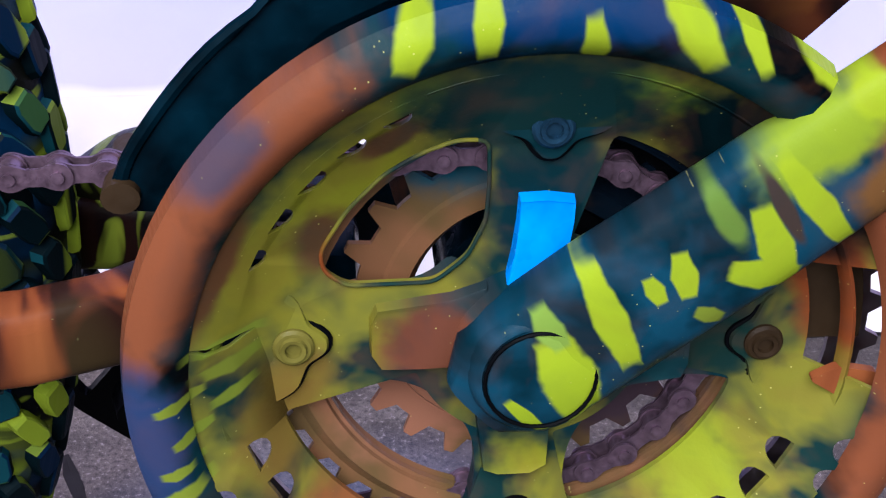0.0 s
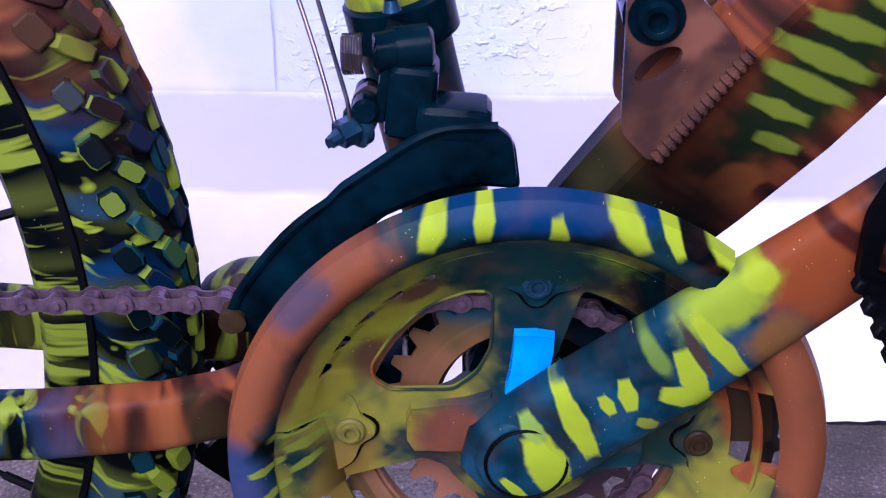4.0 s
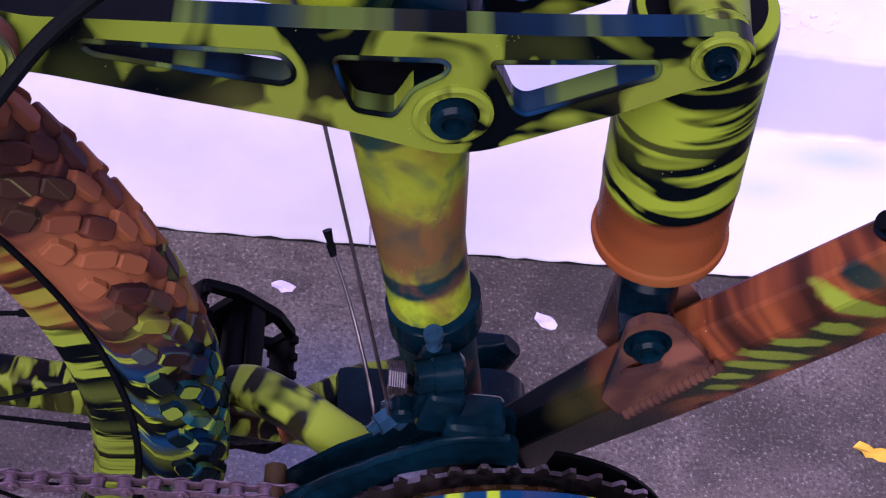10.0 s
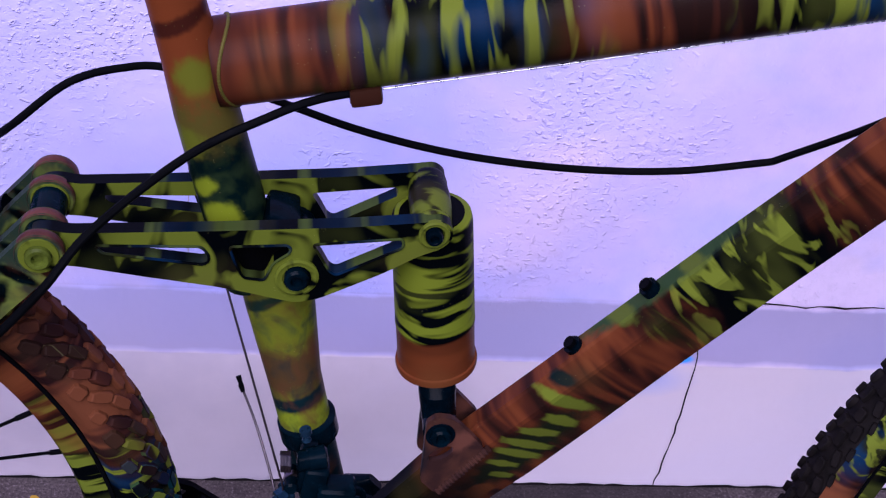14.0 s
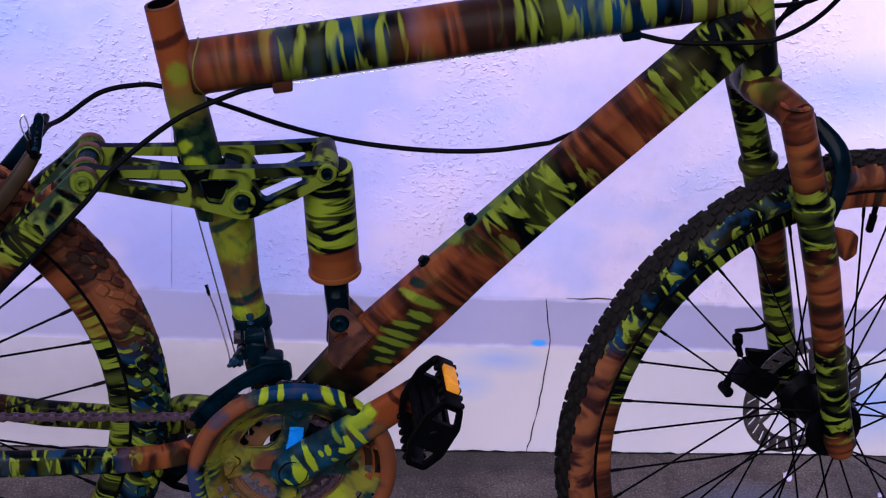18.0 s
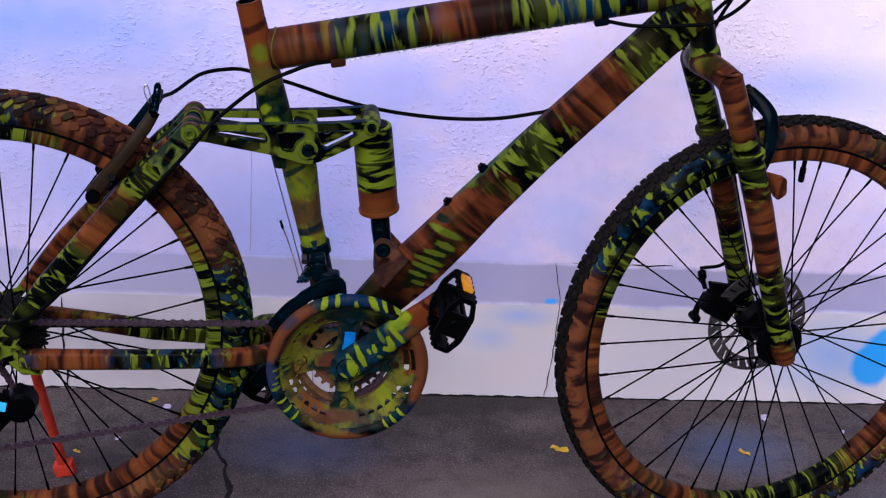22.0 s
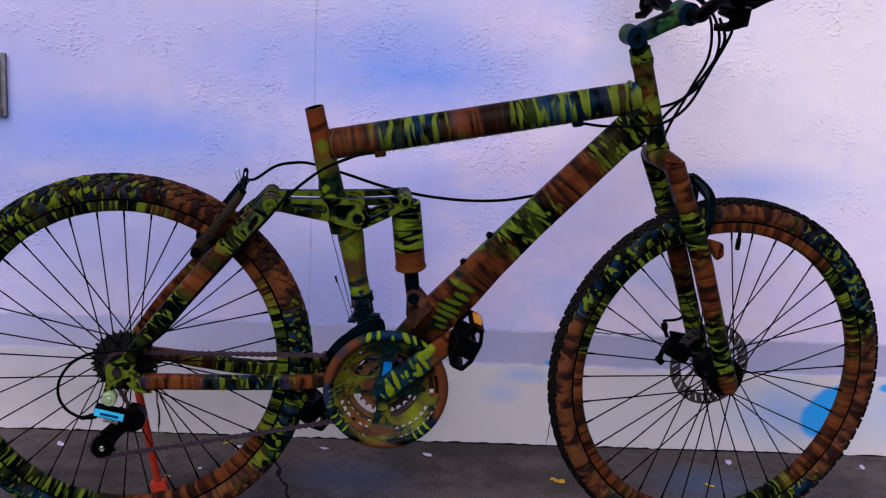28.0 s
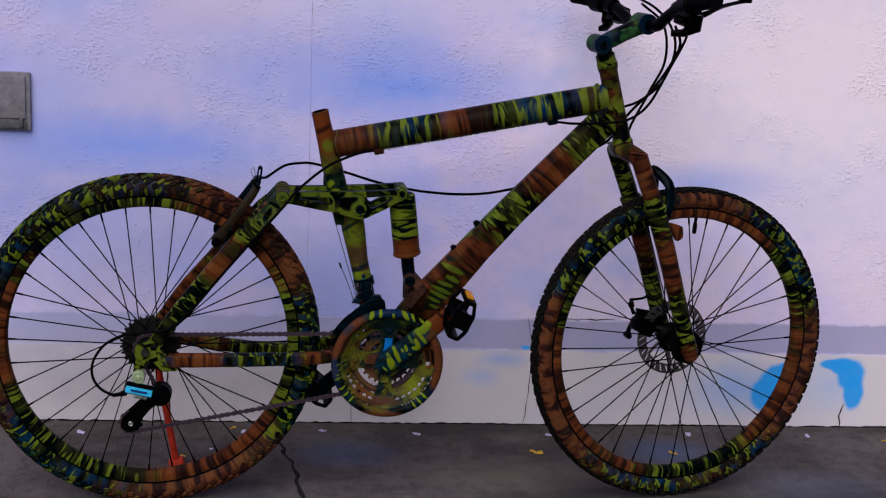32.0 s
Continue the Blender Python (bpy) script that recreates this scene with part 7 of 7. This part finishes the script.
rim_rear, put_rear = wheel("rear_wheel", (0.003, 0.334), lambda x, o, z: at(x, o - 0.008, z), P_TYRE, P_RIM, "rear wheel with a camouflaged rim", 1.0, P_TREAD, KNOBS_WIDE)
rim_front, put_front = wheel("front_wheel", (1.103, 0.3340), fork_at, P_TYREF, P_RIMF, "front wheel with a camouflaged rim", 0.980, TREADGAP, KNOBS_NARROW)
valve(put_front, 86)
crankset()
shock()
rocker()
rear_triangle()
fork()
headset()
welds_and_bosses()
front_derailleur()
cables()
chain()
rear_gear()
kickstand()
rear_brake()
disc_brake()
for ob in bicycle.children:
    ob.matrix_parent_inverse = BACK


# ---- marks on the wall and things on the pavement ----
def ribbon(name, pts, width, lift, material, label, upright=False, seed=1, rough=0.0016):
    """A thin uneven crack or joint lying on the wall (upright) or on the pavement."""
    rng = random.Random(seed)
    bm = bmesh.new()
    rows = []
    fine = []
    for a, b in zip(pts, pts[1:]):
        n = max(2, int(math.dist(a, b) / 0.012))
        for k in range(n):
            t = k / n
            fine.append((a[0] + (b[0] - a[0]) * t + rng.uniform(-1, 1) * rough, a[1] + (b[1] - a[1]) * t + rng.uniform(-1, 1) * rough))
    fine.append(pts[-1])
    for i, p in enumerate(fine):
        q = fine[min(i + 1, len(fine) - 1)]
        r = fine[max(i - 1, 0)]
        d = Vector((q[0] - r[0], q[1] - r[1])).normalized()
        w = width * rng.uniform(0.45, 1.25) * (0.35 if i in (0, len(fine) - 1) else 1)
        side = Vector((-d.y, d.x)) * w
        row = []
        for sgn, deep in ((-1, 0.0), (0, -0.6), (1, 0.0)):
            x, y = p[0] + side.x * sgn, p[1] + side.y * sgn
            row.append(bm.verts.new((x, lift(y) - deep * 0.0004, y) if upright else (x, y, lift + 0.0004 + deep * 0.0004)))
        rows.append(row)
    for a, b in zip(rows, rows[1:]):
        for k in range(2):
            bm.faces.new((a[k], a[k + 1], b[k + 1], b[k]))
    bmesh.ops.recalc_face_normals(bm, faces=bm.faces[:])
    me = bpy.data.meshes.new(name)
    bm.to_mesh(me)
    bm.free()
    me.materials.append(material)
    return tagged(new(name, me), label, "", "", "structure")


def wall_y(z):
    """The face of the wall at a height, a hair in front of it."""
    if z < 0.184:
        return 0.3938
    if z < 0.259:
        return 0.395 + (z - 0.186) / 0.074 * 0.013 - 0.0014
    return 0.4068


CRACK = plain("crack_shadow", (0.012, 0.010, 0.012), 0.9)
JOINT = plain("joint_grey", (0.36, 0.31, 0.42), 0.9)
ribbon("trim_wall_crack", [(0.846, 0.262), (0.850, 0.236), (0.856, 0.214), (0.857, 0.17), (0.856, 0.10), (0.853, 0.05), (0.849, 0.0)], 0.0008, wall_y, CRACK, "thin dark crack down the wall base", True, 3)
ribbon("trim_ledge_crack", [(0.875, 0.2650), (0.90, 0.2630), (0.935, 0.2650), (0.965, 0.2620), (1.02, 0.2625), (1.05, 0.2640)], 0.0012, wall_y, CRACK, "dark chipped edge along the wall ledge", True, 4)
ribbon("trim_joint_left", [(0.012, 0.178), (0.012, 0.10), (0.017, 0.05), (0.018, 0.0)], 0.0016, wall_y, CRACK, "dark chipped joint in the wall base", True, 5)
ribbon("trim_joint_middle", [(0.436, 0.180), (0.4365, 0.12), (0.434, 0.08), (0.439, 0.0)], 0.0011, wall_y, JOINT, "faint vertical joint in the wall base", True, 6, 0.0003)
ribbon("trim_joint_upper", [(0.318, 0.98), (0.321, 0.75), (0.324, 0.5), (0.325, 0.262)], 0.0004, wall_y, JOINT, "faint vertical hairline joint in the plaster", True, 7, 0.0003)
ribbon("trim_joint_right", [(1.640, 0.06), (1.632, 0.03), (1.636, 0.0)], 0.002, wall_y, CRACK, "dark chipped joint in the wall base", True, 8)
ribbon("trim_seam", [(-1.5, 0.0012), (-0.6, 0.0010), (0.1, 0.0016), (0.5, 0.0008), (0.9, 0.0014), (1.4, 0.0008), (2.2, 0.0014), (3.2, 0.001)], 0.0024, wall_y, CRACK, "dark dirt line where the wall meets the pavement", True, 9)
ribbon("trim_ground_crack", [(0.262, 0.300), (0.272, 0.268), (0.282, 0.246), (0.278, 0.215), (0.300, 0.168), (0.298, 0.138), (0.310, 0.110), (0.306, 0.070), (0.318, 0.0), (0.336, -0.12), (0.36, -0.30)], 0.0050, 0.0, CRACK, "dark crack across the pavement", False, 10)


def scrap(name, x, y, size, material, label, category, group, seed, curl=0.3):
    """A small crumpled scrap or leaf that lies on the pavement."""
    rng = random.Random(seed)
    bm = bmesh.new()
    n = 12
    turn = rng.uniform(0, 6.28)
    rim = []
    leafy = category == "leaf"
    for k in range(n):
        a = 2 * math.pi * k / n
        r = size * rng.uniform(0.75, 1.1) * (0.5 + 0.5 * abs(math.cos(a)) if leafy else 1.0)
        rim.append((r * math.cos(a), r * 0.62 * math.sin(a), 0.0006 + size * curl * abs(rng.uniform(0, 1)) * (0.6 if k % 3 else 0.05)))
    c, q = math.cos(turn), math.sin(turn)
    mid = bm.verts.new((0, 0, 0.0006))
    vs = [bm.verts.new((px * c - py * q, px * q + py * c, pz)) for px, py, pz in rim]
    inner = [bm.verts.new(((px * c - py * q) * 0.5, (px * q + py * c) * 0.5, pz * 0.35 + 0.0006)) for px, py, pz in rim]
    for k in range(n):
        k2 = (k + 1) % n
        bm.faces.new((mid, inner[k], inner[k2]))
        bm.faces.new((inner[k], vs[k], vs[k2], inner[k2]))
    top = [f for f in bm.faces]
    ext = bmesh.ops.extrude_face_region(bm, geom=top)
    for v in ext["geom"]:
        if isinstance(v, bmesh.types.BMVert):
            v.co.z += 0.0007
    bmesh.ops.recalc_face_normals(bm, faces=bm.faces[:])
    low = min(v.co.z for v in bm.verts)
    for v in bm.verts:
        v.co.z -= low
    smooth(bm, 50)
    me = bpy.data.meshes.new(name)
    bm.to_mesh(me)
    bm.free()
    me.materials.append(material)
    ob = new(name, me)
    ob.location = (x, y, 0.0)
    return tagged(ob, label, category, group)


PAPER, LEAF = plain("dirty_white_paper", (0.46, 0.39, 0.60), 0.8), plain("dry_yellow_leaf", (0.42, 0.25, 0.03), 0.7)
for k, (x, y, s) in enumerate(((0.587, 0.332, 0.011), (0.190, 0.338, 0.011), (0.370, 0.346, 0.010), (0.900, 0.332, 0.011), (1.240, 0.342, 0.011), (-0.175, 0.328, 0.012), (1.534, 0.338, 0.010), (1.37, 0.30, 0.006), (0.12, 0.24, 0.006))):
    scrap("paper_scrap", x, y, s, PAPER, "small crumpled white paper scrap on the pavement", "paper", "paper scraps on the pavement", 20 + k)
for k, (x, y, s) in enumerate(((0.853, 0.229, 0.016), (1.172, 0.228, 0.013), (0.165, 0.358, 0.013), (1.72, 0.31, 0.011), (0.06, 0.20, 0.008))):
    scrap("leaf", x, y, s, LEAF, "curled dry yellow leaf on the pavement", "leaf", "dry leaves on the pavement", 40 + k, 0.5)


def meter_box():
    """A grey service box let into the wall."""
    grey = plain("grey_enamel", (0.20, 0.18, 0.22), 0.5)
    dark = plain("dark_grey_enamel", (0.10, 0.09, 0.11), 0.5)
    bm = bmesh.new()
    block(bm, (-0.345, 0.404, 0.738), (0.128, 0.016, 0.126), None, 0.003)
    box = part("meter_box", bm, grey, None)
    tagged(box, "grey metal service box cover on the wall", "box")
    part("lid", block(bmesh.new(), (-0.347, 0.394, 0.748), (0.112, 0.006, 0.092), None, 0.002), grey, box, "")
    part("sill", block(bmesh.new(), (-0.347, 0.394, 0.688), (0.116, 0.006, 0.016), None, 0.002), dark, box, "")
    part("latch", block(bmesh.new(), (-0.300, 0.389, 0.694), (0.008, 0.008, 0.018), None, 0.002), dark, box, "")


meter_box()
